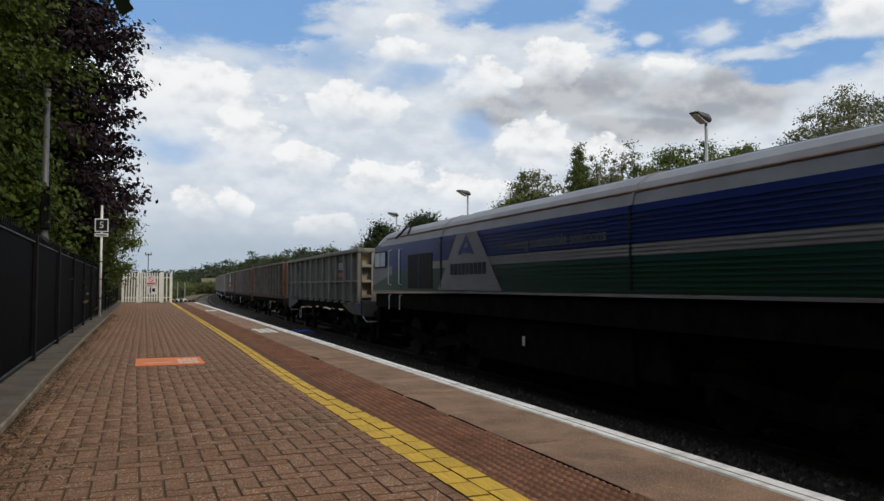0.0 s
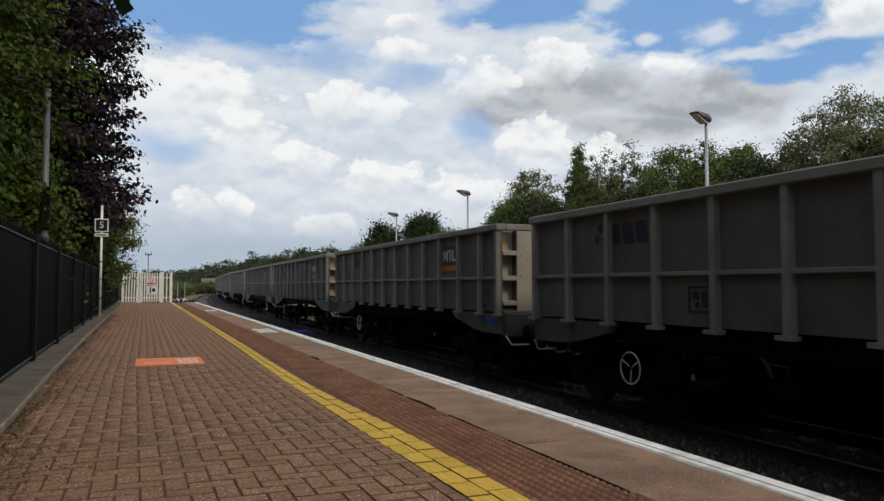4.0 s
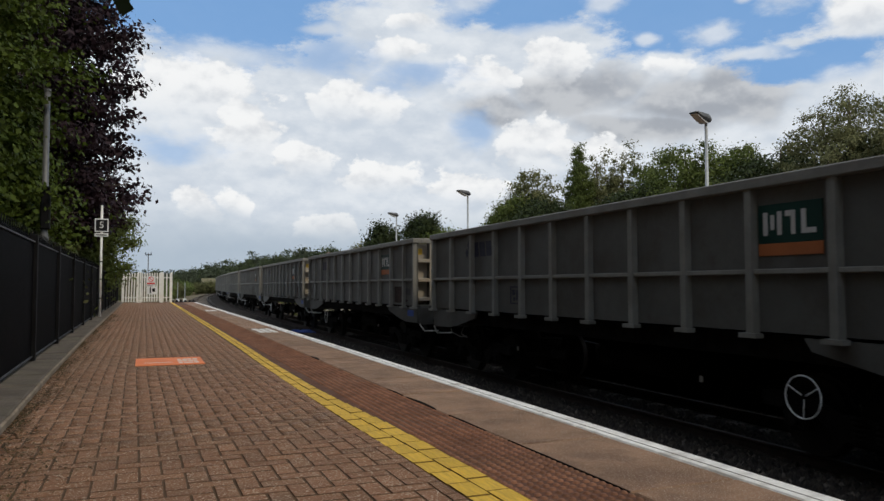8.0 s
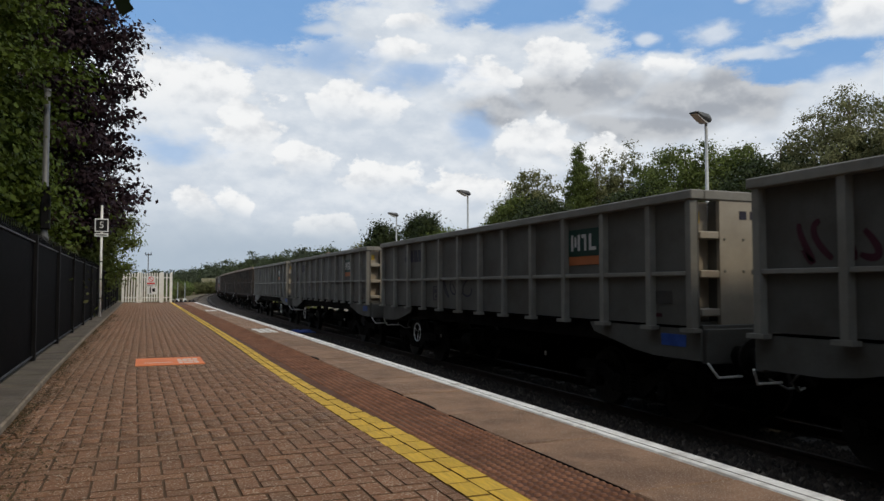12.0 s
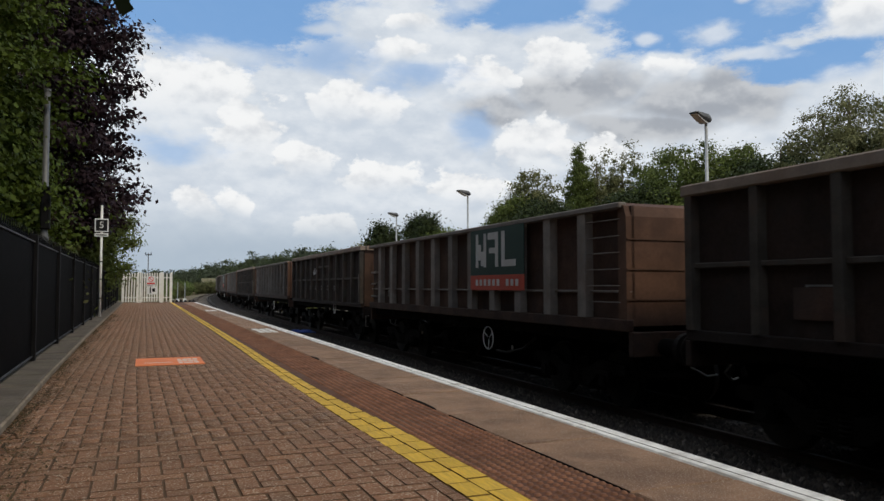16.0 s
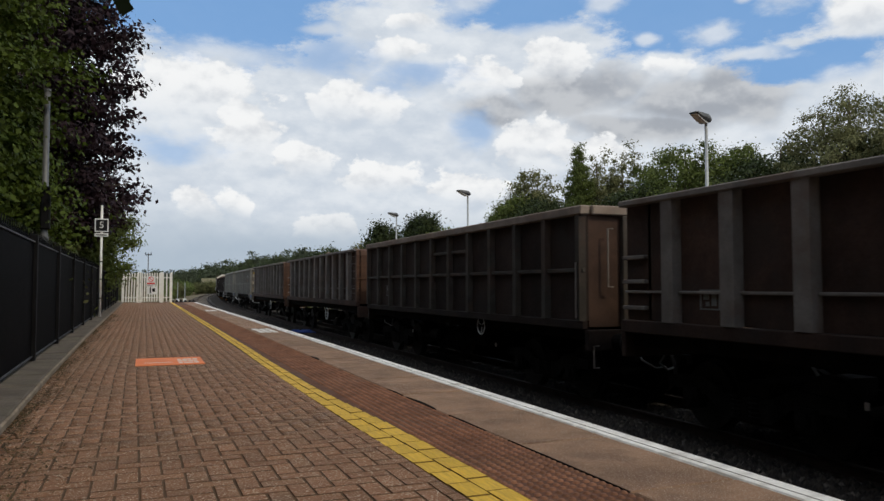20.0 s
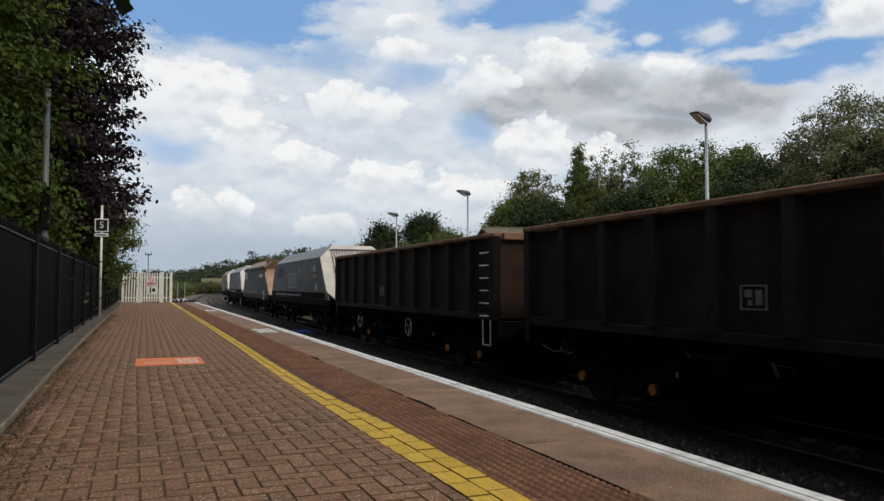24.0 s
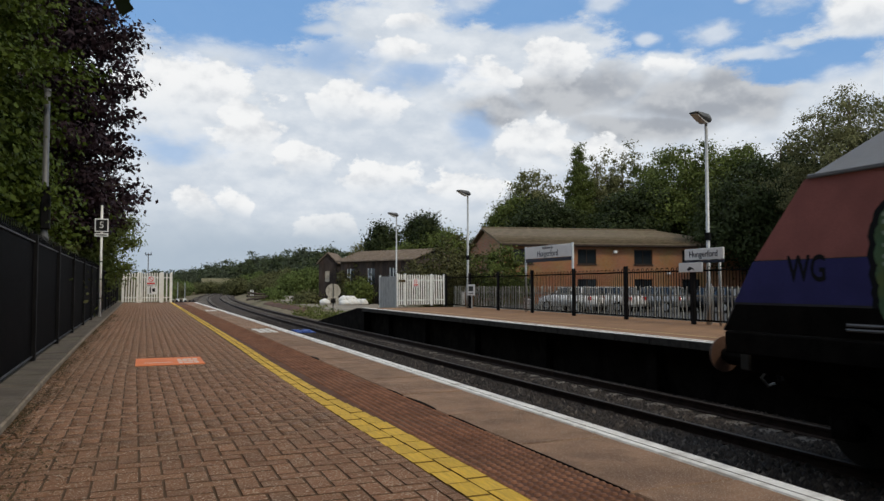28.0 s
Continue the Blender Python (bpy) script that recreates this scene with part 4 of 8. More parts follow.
def build_far_platform():
    bm = bmesh.new()
    # face, piers and ramp use the brick darkened for shade
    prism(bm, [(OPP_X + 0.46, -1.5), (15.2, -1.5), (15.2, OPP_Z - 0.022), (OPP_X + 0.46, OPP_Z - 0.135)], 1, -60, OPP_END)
    plat = tagged(part("opposite_platform", bm, "dark_wall"), "opposite railway platform with brick face darkened for shade", "platform", kind="structure")
    part("surface", boxes(((OPP_X + 0.62, -60, OPP_Z - 0.02), (15.2, OPP_END, OPP_Z))), "opp_surface", plat, "buff tarmac surface")
    y = -2.0
    while y < OPP_END - 0.1:
        ln = min(1.2, OPP_END - y)
        part("coping_slab", soft_box((OPP_X + 0.17, y + 0.005, OPP_Z - 0.13), (OPP_X + 0.625, y + ln - 0.005, OPP_Z + 0.004), 0.01), "coping", plat)
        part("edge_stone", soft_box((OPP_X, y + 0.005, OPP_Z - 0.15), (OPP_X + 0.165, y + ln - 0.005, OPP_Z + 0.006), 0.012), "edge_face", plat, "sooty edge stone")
        part("edge_line", boxes(((OPP_X + 0.004, y + 0.006, OPP_Z + 0.006), (OPP_X + 0.162, y + ln - 0.006, OPP_Z + 0.010))), "white_line", plat, "white-painted edge line")
        y += ln
    part("edge_band", boxes(((OPP_X + 0.30, -20, OPP_Z), (OPP_X + 0.40, OPP_END, OPP_Z + 0.008))), "white_line", plat, "second worn white line")
    part("warning_line", boxes(((OPP_X + 1.10, -20, OPP_Z), (OPP_X + 1.20, OPP_END, OPP_Z + 0.004))), "faded_line", plat, "faded buff warning line")
    ramp = bmesh.new()
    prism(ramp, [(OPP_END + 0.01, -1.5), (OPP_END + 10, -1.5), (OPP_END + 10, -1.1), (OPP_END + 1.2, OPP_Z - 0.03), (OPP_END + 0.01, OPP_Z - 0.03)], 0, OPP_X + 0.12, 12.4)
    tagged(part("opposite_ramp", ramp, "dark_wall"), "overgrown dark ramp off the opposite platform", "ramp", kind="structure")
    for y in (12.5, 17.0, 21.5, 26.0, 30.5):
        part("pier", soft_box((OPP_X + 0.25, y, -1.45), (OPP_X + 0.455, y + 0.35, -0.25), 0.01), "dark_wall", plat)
    return plat


build_ground()
build_track()
near_platform = build_near_platform()
far_platform = build_far_platform()


# ---- trees and bushes ----
def leaf_quads(rng, centres, size, out=None):
    """Leaves as small diamonds; those of a clump face outwards from it."""
    n = len(centres)
    normal = rng.normal(size=(n, 3)) * (1.0 if out is None else 0.55)
    if out is not None:
        normal = normal + out
    normal /= np.linalg.norm(normal, axis=1, keepdims=True)
    a = np.cross(normal, rng.normal(size=(n, 3)))
    a /= np.linalg.norm(a, axis=1, keepdims=True)
    b = np.cross(normal, a)
    s = size * rng.uniform(0.6, 1.35, (n, 1))
    return np.stack([centres - a * s * 0.5, centres + b * s * 0.34 - a * s * 0.06, centres + a * s * 0.5, centres - b * s * 0.34 - a * s * 0.06], 1)


def crown_points(rng, centre, radii, clumps, leaves, spread, hollow=0.45, seed=0.0, flat=0.0, taper=0.0):
    d = rng.normal(size=(clumps, 3))
    d /= np.linalg.norm(d, axis=1, keepdims=True)
    bump = np.array([1.0 + 0.34 * noise.noise(Vector(v) * 1.7 + Vector((seed, seed * 2.3, 0))) + 0.16 * noise.noise(Vector(v) * 4.1 + Vector((0, seed, 5))) for v in d])
    rad = (hollow + (1 - hollow) * rng.random(clumps) ** 0.6) * bump
    c = d * rad[:, None] * np.array(radii)
    if taper:
        c[:, :2] *= np.clip(1 - taper * (c[:, 2:3] / radii[2] + 1) / 2, 0.08, 1)
    c = c + np.array(centre)
    p = np.repeat(c, leaves, axis=0)
    off = rng.normal(size=(len(p), 3)) * spread * np.repeat(rng.uniform(0.6, 1.4, clumps), leaves)[:, None]
    off[:, 2] *= 0.7 - flat
    out = off / np.linalg.norm(off, axis=1, keepdims=True) * 0.75 + (p - np.array(centre)) / np.array(radii) * 0.5
    out[:, 2] += 0.25
    return p + off, c, out


def tree(name, base, height, radii, mat, leaf, clumps, leaves, spread, label, seed, trunk=0.22, crown_z=None, limbs=9, hollow=0.45, group="", taper=0.0, flat=0.0):
    rng = np.random.default_rng(seed)
    rnd = random.Random(seed)
    t = thing(name, pose(*base), label, "tree", group)
    cz = crown_z if crown_z is not None else height - radii[2]
    pts, clump, out = crown_points(rng, (0, 0, cz), radii, clumps, leaves, spread, hollow, seed * 1.37, flat, taper)
    bm = bmesh.new()
    lean = rnd.uniform(-0.3, 0.3)
    line = [(0, 0, -0.6), (0.05 * lean, 0, height * 0.15), (0.4 * lean, 0.1, height * 0.4), (0.7 * lean, 0.1 * lean, height * 0.68), (lean, 0, height * 0.92)]
    tube(bm, line, [trunk * 1.25, trunk, trunk * 0.8, trunk * 0.45, trunk * 0.1], 9)
    trunk_ob = part("trunk", bm, "bark", t, smooth=True)
    order = list(range(len(clump)))
    rnd.shuffle(order)
    for i in order[:limbs]:
        e = Vector(clump[i])
        s = Vector((lean * 0.4, 0, max(height * 0.18, min(e.z - 0.6, height * 0.7) * rnd.uniform(0.6, 0.95))))
        mid = s.lerp(e, 0.5) + Vector((0, 0, rnd.uniform(0.0, 0.5)))
        lb = bmesh.new()
        tube(lb, [s, mid, e], [trunk * 0.38, trunk * 0.24, trunk * 0.06], 6)
        part("limb", lb, "bark", trunk_ob, smooth=True)
    part("crown", quads("crown", leaf_quads(rng, pts, leaf, out), mat), mat, t)
    return t


def bough_tree(name, base, height, boughs, mat, leaf, label, seed, trunk=0.3, twigs=8, leaves=34):
    """A broad-leaved tree in layered sprays: boughs (height at the tip, reach, compass angle), leafy along their outer part."""
    rng = np.random.default_rng(seed)
    rnd = random.Random(seed)
    t = thing(name, pose(*base), label, "tree")
    bm = bmesh.new()
    tube(bm, [(0, 0, -0.6), (0.05, 0.02, height * 0.2), (0.1, 0.1, height * 0.5), (0.0, 0.0, height * 0.8), (0, 0, height)], [trunk * 1.2, trunk, trunk * 0.75, trunk * 0.4, trunk * 0.08], 9)
    trunk_ob = part("trunk", bm, "bark", t, smooth=True)
    pts, out = [], []
    for k, (z, reach, ang) in enumerate(boughs):
        d = Vector((math.cos(ang), math.sin(ang), 0))
        root = Vector((0.05, 0.05, max(0.6, min(z - 0.28 * reach, height * 0.9))))
        tip = d * reach + Vector((0, 0, z))
        mid = root.lerp(tip, 0.55) + Vector((0, 0, 0.10 * reach))
        if k % 4 == 0:
            lb = bmesh.new()
            tube(lb, [root, mid, tip], [trunk * 0.30, trunk * 0.17, 0.012], 6)
            part("limb", lb, "bark", trunk_ob, smooth=True)
        for j in range(twigs):
            f = 0.30 + 0.70 * (j + rnd.random() * 0.6) / twigs
            c = root.lerp(mid, f / 0.55) if f < 0.55 else mid.lerp(tip, (f - 0.55) / 0.45)
            wide = 0.62 * (1.15 - 0.72 * f)
            c = np.array(c) + np.array([rnd.gauss(0, wide), rnd.gauss(0, wide), rnd.gauss(0, 0.16) - 0.10])
            o = rng.normal(size=(leaves, 3)) * np.array([0.27, 0.27, 0.11]) * rnd.uniform(0.7, 1.25)
            pts.append(c + o)
            out.append(o * 1.2 + np.array([d.x * 0.3, d.y * 0.3, 0.55]))
    part("crown", quads("crown", leaf_quads(rng, np.concatenate(pts), leaf, np.concatenate(out)), mat), mat, t)
    return t


def bough_list(seed, low, high, n, reach, shape, front=()):
    """n boughs all round between two heights, reaching as far as shape(f) lets them, and chosen ones over the platform."""
    rnd = random.Random(seed)
    out = []
    for k in range(n):
        f = (k + rnd.random()) / n
        out.append((low + (high - low) * f, reach * shape(f) * rnd.uniform(0.72, 1.0), rnd.uniform(0, 6.283)))
    for z, r in front:
        for j in range(5):
            out.append((z + rnd.uniform(-0.22, 0.22), r * rnd.uniform(0.86, 1.0), rnd.uniform(-0.75, 0.45)))
    return out


def bush(name, base, radii, mat, leaf, clumps, leaves, label, seed, spread=0.3):
    rng = np.random.default_rng(seed)
    t = thing(name, pose(*base), label, "bush")
    pts, clump, out = crown_points(rng, (0, 0, radii[2] * 0.75), radii, clumps, leaves, spread, 0.3, seed * 0.7)
    keep = pts[:, 2] > -0.2
    pts, out = pts[keep], out[keep]
    bm = bmesh.new()
    for i in range(5):
        tube(bm, [(0.1 * i - 0.2, 0.05 * i, -0.4), tuple(clump[i] * 0.5), tuple(clump[i])], [0.05, 0.03, 0.01], 5)
    part("stems", bm, "bark", t)
    part("foliage", quads("foliage", leaf_quads(rng, pts, leaf, out), mat), mat, t)
    return t


def build_left_trees():
    dome_shape = lambda f: math.sqrt(max(0.05, 1 - max(0.0, (f - 0.45) / 0.58) ** 2))
    bough_tree("copper_tree", (-5.65, 28.7, -0.3), 19.0, bough_list(31, 2.6, 18.6, 250, 4.35, dome_shape,
               ((15.2, 4.6), (13.6, 4.9), (12.0, 5.2), (10.4, 5.6), (10.0, 5.4), (9.0, 5.8), (8.5, 5.0), (7.7, 5.2), (7.2, 5.1), (6.4, 5.6), (6.0, 5.3), (5.4, 4.9), (4.85, 5.9), (4.2, 5.5), (3.75, 5.1))),
               "leaf_purple", 0.17, "tall copper-leaved tree leaning over the black fence", 31, 0.36, 10, 52)
    bough_tree("maple_tree", (-5.55, 16.2, -0.3), 15.0, bough_list(33, 1.6, 14.6, 230, 3.6, dome_shape, ((7.9, 4.0), (6.4, 4.2), (5.3, 4.4), (4.9, 4.0), (4.1, 3.9), (3.2, 4.0), (2.6, 3.8))),
               "leaf_green", 0.115, "bright green maple tree behind the black fence", 32, 0.26, 10, 74)
    tree("maple_tree", (-3.3, 16.4, -0.3), 5.6, (1.5, 2.0, 2.3), "leaf_green", 0.11, 220, 170, 0.26, "young green maple tree behind the black fence", 32, 0.14, 3.2, 8, 0.25, flat=0.3)
    tree("hawthorn_tree", (-2.35, 33.0, -0.3), 5.8, (2.1, 3.0, 2.5), "leaf_mid", 0.12, 230, 130, 0.26, "green hawthorn tree leaning over the fence", 36, 0.12, 3.3, 8, 0.3)
    tree("hawthorn_tree", (-4.6, 30.0, -0.3), 6.5, (2.9, 3.6, 3.0), "leaf_mid", 0.13, 240, 130, 0.3, "green hawthorn tree beyond the fence", 33, 0.16, 3.5, 8, 0.3)
    tree("hawthorn_tree", (-4.4, 43.0, -0.3), 6.4, (3.3, 4.0, 3.0), "leaf_olive", 0.14, 240, 130, 0.32, "olive-green hawthorn tree beyond the fence", 34, 0.16, 3.3, 8, 0.3)
    # out of view: trees added to keep left-hand sky light off the train
    for i, (x, y) in enumerate(((-6.2, 4.5), (-5.6, -4.0), (-6.2, -13.0), (-6.0, -23.0), (-6.4, -34.0), (-6.2, -46.0), (-10.5, 8.0), (-10.5, -8.0), (-10.5, -28.0), (-10.8, 26.0), (-11.0, 40.0))):
        tall = y < 15
        tree("lime_tree", (x, y, -0.3), 17.5 if tall else 11.0, (5.0, 5.8, 8.4) if tall else (3.4, 4.6, 4.8), "leaf_dark", 0.36, 340, 60, 0.6, "unseen dark green lime tree added to block sky light", 35 + i, 0.26, 9.0 if tall else 6.0, 8, 0.25)
    bush("shrub", (-2.9, 20.0, -0.3), (1.0, 4.0, 1.6), "leaf_olive", 0.13, 130, 70, "leafy shrub against the fence", 41)
    bush("shrub", (-3.0, 27.0, -0.3), (1.0, 4.0, 1.9), "leaf_mid", 0.13, 130, 70, "leafy shrub against the fence", 42)
    bush("shrub", (-3.2, 36.0, -0.3), (1.3, 5.0, 2.0), "leaf_olive", 0.14, 130, 70, "leafy shrub against the fence", 43)


def build_far_woods():
    def wood(name, x, y, h, r, mat, seed, label, leaf=0.30, k=380, m=84, sp=0.55, **kw):
        return tree(name, (x, y, -0.7), h + 0.7, (r, r, h * 0.46), mat, leaf, k, m, sp, label, seed, 0.25 + h * 0.012, h * 0.56, 7, 0.3, "trees behind the station", **kw)
    wood("poplar_tree", 51.9, 80.6, 19.6, 2.7, "leaf_mid", 101, "slender dark poplar tree", 0.22, 420, 70, 0.32, taper=0.6)
    wood("ash_tree", 60.2, 82.7, 19.8, 4.8, "leaf_pale", 102, "pale-leaved ash tree with airy crown", sp=0.42, k=260, m=70)
    wood("ash_tree", 56.2, 83.5, 19.0, 4.0, "leaf_pale", 103, "pale-leaved ash tree with airy crown", sp=0.42, k=220, m=70)
    wood("willow_tree", 49.2, 87.3, 16.9, 5.0, "leaf_pale", 104, "pale green willow tree")
    wood("willow_tree", 45.4, 86.9, 13.4, 3.6, "leaf_mid", 105, "green willow tree behind the brick building")
    wood("chestnut_tree", 54.4, 63.6, 16.3, 5.0, "leaf_mid", 106, "broad green chestnut tree in flower")
    wood("chestnut_tree", 61.5, 77.1, 17.4, 5.2, "leaf_mid", 107, "broad green chestnut tree")
    wood("chestnut_tree", 60.2, 63.4, 17.2, 5.2, "leaf_mid", 108, "broad green chestnut tree")
    wood("oak_tree", 57.7, 53.6, 15.6, 5.0, "leaf_dark", 109, "dark green oak tree")
    wood("ash_tree", 53.5, 42.9, 18.2, 5.6, "leaf_pale", 110, "tall ash tree with pale airy crown", 0.2, 480, 100, 0.42)
    wood("ash_tree", 57.0, 38.0, 16.5, 5.5, "leaf_dark", 111, "tall ash tree beside the car park", 0.22, 420, 90)
    wood("oak_tree", 53.4, 53.5, 12.5, 5.2, "leaf_dark", 112, "dark green oak tree behind the car park")
    wood("oak_tree", 56.0, 46.0, 14.0, 5.8, "leaf_dark", 113, "dark green oak tree behind the car park")
    wood("oak_tree", 50.0, 66.0, 12.0, 5.0, "leaf_dark", 114, "dark green oak tree behind the brick building")
    wood("oak_tree", 44.0, 76.0, 12.0, 5.0, "leaf_dark", 115, "dark green oak tree behind the brick building")
    wood("oak_tree", 54.0, 74.0, 12.5, 5.5, "leaf_dark", 116, "dark green oak tree behind the brick building")
    wood("oak_tree", 56.0, 32.0, 13.5, 6.0, "leaf_dark", 117, "dark green oak tree beside the car park")
    wood("oak_tree", 49.0, 36.0, 9.0, 4.6, "leaf_dark", 118, "dark green oak tree beside the car park")
    wood("oak_tree", 50.0, 22.0, 14.0, 6.5, "leaf_dark", 119, "dark green oak tree beside the car park", 0.4, 180, 40)
    wood("oak_tree", 46.0, 8.0, 14.0, 7.0, "leaf_dark", 120, "dark green oak tree beside the car park", 0.5, 160, 36)
    wood("oak_tree", 42.0, -10.0, 13.0, 7.0, "leaf_dark", 121, "dark green oak tree beyond the platform", 0.5, 160, 36)
    wood("pine_tree", 28.7, 90.6, 9.6, 2.0, "leaf_dark", 122, "small dark pine tree")
    wood("pine_tree", 31.8, 84.4, 10.6, 2.2, "leaf_dark", 123, "small dark pine tree")
    wood("apple_tree", 32.5, 78.3, 7.6, 2.6, "leaf_mid", 124, "bright green small tree behind the shed")
    wood("apple_tree", 30.0, 84.0, 6.6, 3.0, "leaf_mid", 125, "bright green small tree behind the shed")
    wood("birch_tree", 30.0, 106.3, 8.0, 2.4, "leaf_pale", 126, "small pale birch tree", sp=0.4, k=90)
    for i, (x, y, rx, ry, rz, mt) in enumerate(((21.6, 55.0, 2.6, 2.6, 2.6, "leaf_olive"), (24.6, 57.5, 3.1, 2.6, 3.5, "leaf_olive"), (27.6, 55.0, 2.4, 2.0, 3.1, "leaf_mid"),
                                                ((20.4), 72.6, 2.4, 2.4, 2.4, "leaf_olive"), (19.6, 69.6, 1.0, 1.2, 1.3, "leaf_mid"))):
        bush("shrub", (x, y, -0.8), (rx, ry, rz), mt, 0.22, 120, 60, "unkempt green shrub by the old shed", 140 + i, 0.32)
    scrub = [(25.0, 134, 2.6, 3.4, 2.5, "leaf_soft"), (28.6, 138, 3.1, 3.2, 3.0, "leaf_soft"), (32.8, 136, 3.2, 3.2, 2.8, "leaf_soft"), (35.8, 132, 2.8, 3.0, 2.3, "leaf_scrub"),
             (21.4, 148, 2.2, 3.6, 1.9, "leaf_scrub"), (24.6, 156, 2.9, 3.8, 2.7, "leaf_scrub"), (28.5, 163, 3.4, 4.0, 3.3, "leaf_scrub"), (33.0, 158, 3.4, 4.0, 3.2, "leaf_soft"),
             (20.0, 176, 3.4, 4.0, 1.9, "leaf_scrub"), (25.5, 182, 4.2, 4.5, 2.7, "leaf_soft"), (31.5, 186, 4.4, 4.5, 3.4, "leaf_scrub"),
             (24.5, 205, 5.0, 5.0, 1.9, "leaf_scrub"), (16.5, 215, 4.5, 5.0, 1.6, "leaf_scrub"), (34.0, 210, 5.5, 5.0, 2.6, "leaf_haze"), (15.6, 97.6, 0.8, 1.0, 0.7, "leaf_soft"), (26.2, 107, 1.7, 2.0, 1.25, "leaf_soft"), (28.6, 106, 1.6, 2.0, 1.2, "leaf_scrub"), (15.2, 74.0, 0.7, 1.2, 0.45, "leaf_scrub"),
             (2.2, 118, 1.8, 5.0, 1.3, "leaf_soft"), (4.4, 140, 2.0, 6.0, 1.3, "leaf_scrub"), (7.0, 165, 2.4, 7.0, 1.5, "leaf_soft"), (-1.6, 96, 1.4, 4.0, 1.5, "leaf_scrub")]
    for i, (x, y, rx, ry, rz, mt) in enumerate(scrub):
        bush("shrub", (x, y, -0.9), (rx, ry, rz), mt, 0.20 + 0.0009 * y, 170, 56, "scrubby bush beside the railway", 170 + i, 0.30 + 0.0012 * y)
    # dry meadow on the slope below the ridge
    bm = bmesh.new()
    grid = [[bm.verts.new((16.5 + 1.6 * i + 0.4 * j, 246 + 5.0 * j, -1.5 + 0.76 * j + 0.3 * noise.noise((i, j, 1)))) for i in range(9)] for j in range(8)]
    for p, q in zip(grid, grid[1:]):
        for i in range(8):
            bm.faces.new((p[i], p[i + 1], q[i + 1], q[i]))
    tagged(part("meadow", bm, "meadow", smooth=True), "dry tan meadow on the slope below the woods", "meadow", kind="structure")
    # wooded ridge on the skyline
    rng = np.random.default_rng(77)
    line = [(-70, 330, 6.5), (-20, 360, 6.8), (10, 350, 6.8), (24, 320, 9.0), (37, 285, 12.2), (42.5, 245, 11.0), (46, 222, 12.0), (49, 192, 10.6), (62, 170, 11.5), (90, 150, 12.0)]
    arr = {"leaf_far": [], "leaf_haze": []}
    for row in range(2):
        for (xa, ya, ha), (xb, yb, hb) in zip(line, line[1:]):
            for i in range(9):
                f = (i + 0.5 * row) / 9
                h = (ha + (hb - ha) * f + 0.9) * rng.uniform(0.80, 1.07) * (0.72 if row else 1.0)
                x, y = xa + (xb - xa) * f + rng.uniform(-1, 1), ya + (yb - ya) * f + rng.uniform(-5, 5) - 14 * row
                r = rng.uniform(3.4, 5.4)
                p, _, o = crown_points(rng, (x, y, h * 0.52 - 0.5), (r, r, h * 0.50), 70, 22, 0.75, 0.3, i * 0.9 + x)
                arr["leaf_haze" if rng.random() < 0.45 else "leaf_far"].append(leaf_quads(rng, p, 0.8, o))
    for mt, a in arr.items():
        tagged(new("far_woods", quads("far_woods", np.concatenate(a), mt)), "green woods on the skyline, haze put into the leaf colour", "woods", kind="stuff")
    # weeds along the far side of the line
    arr = []
    n = 2600
    y = np.where(rng.random(n) < 0.6, rng.uniform(43, 58, n), rng.uniform(56, 120, n))
    bend = np.clip(y - CURVE_AT, 0, None) ** 2 / (2 * CURVE_R)
    x = np.where(y < 57, 10.5 + np.abs(rng.normal(0, 0.9, n)), 12.4 + bend + rng.normal(0, 0.35, n))
    tall = 0.16 + 0.22 * np.sin(y * 1.3 + x * 2.1)
    pts = np.stack([x, y, np.where(x < 12.4, -1.3 + 0.2 * (x - 9.95), -0.82) + rng.uniform(0, 1, n) * np.clip(tall, 0.05, 1)], -1)
    tagged(new("weeds", quads("weeds", leaf_quads(rng, pts, 0.14), "grass")), "straggling green weeds beside the track", "weeds", kind="stuff")


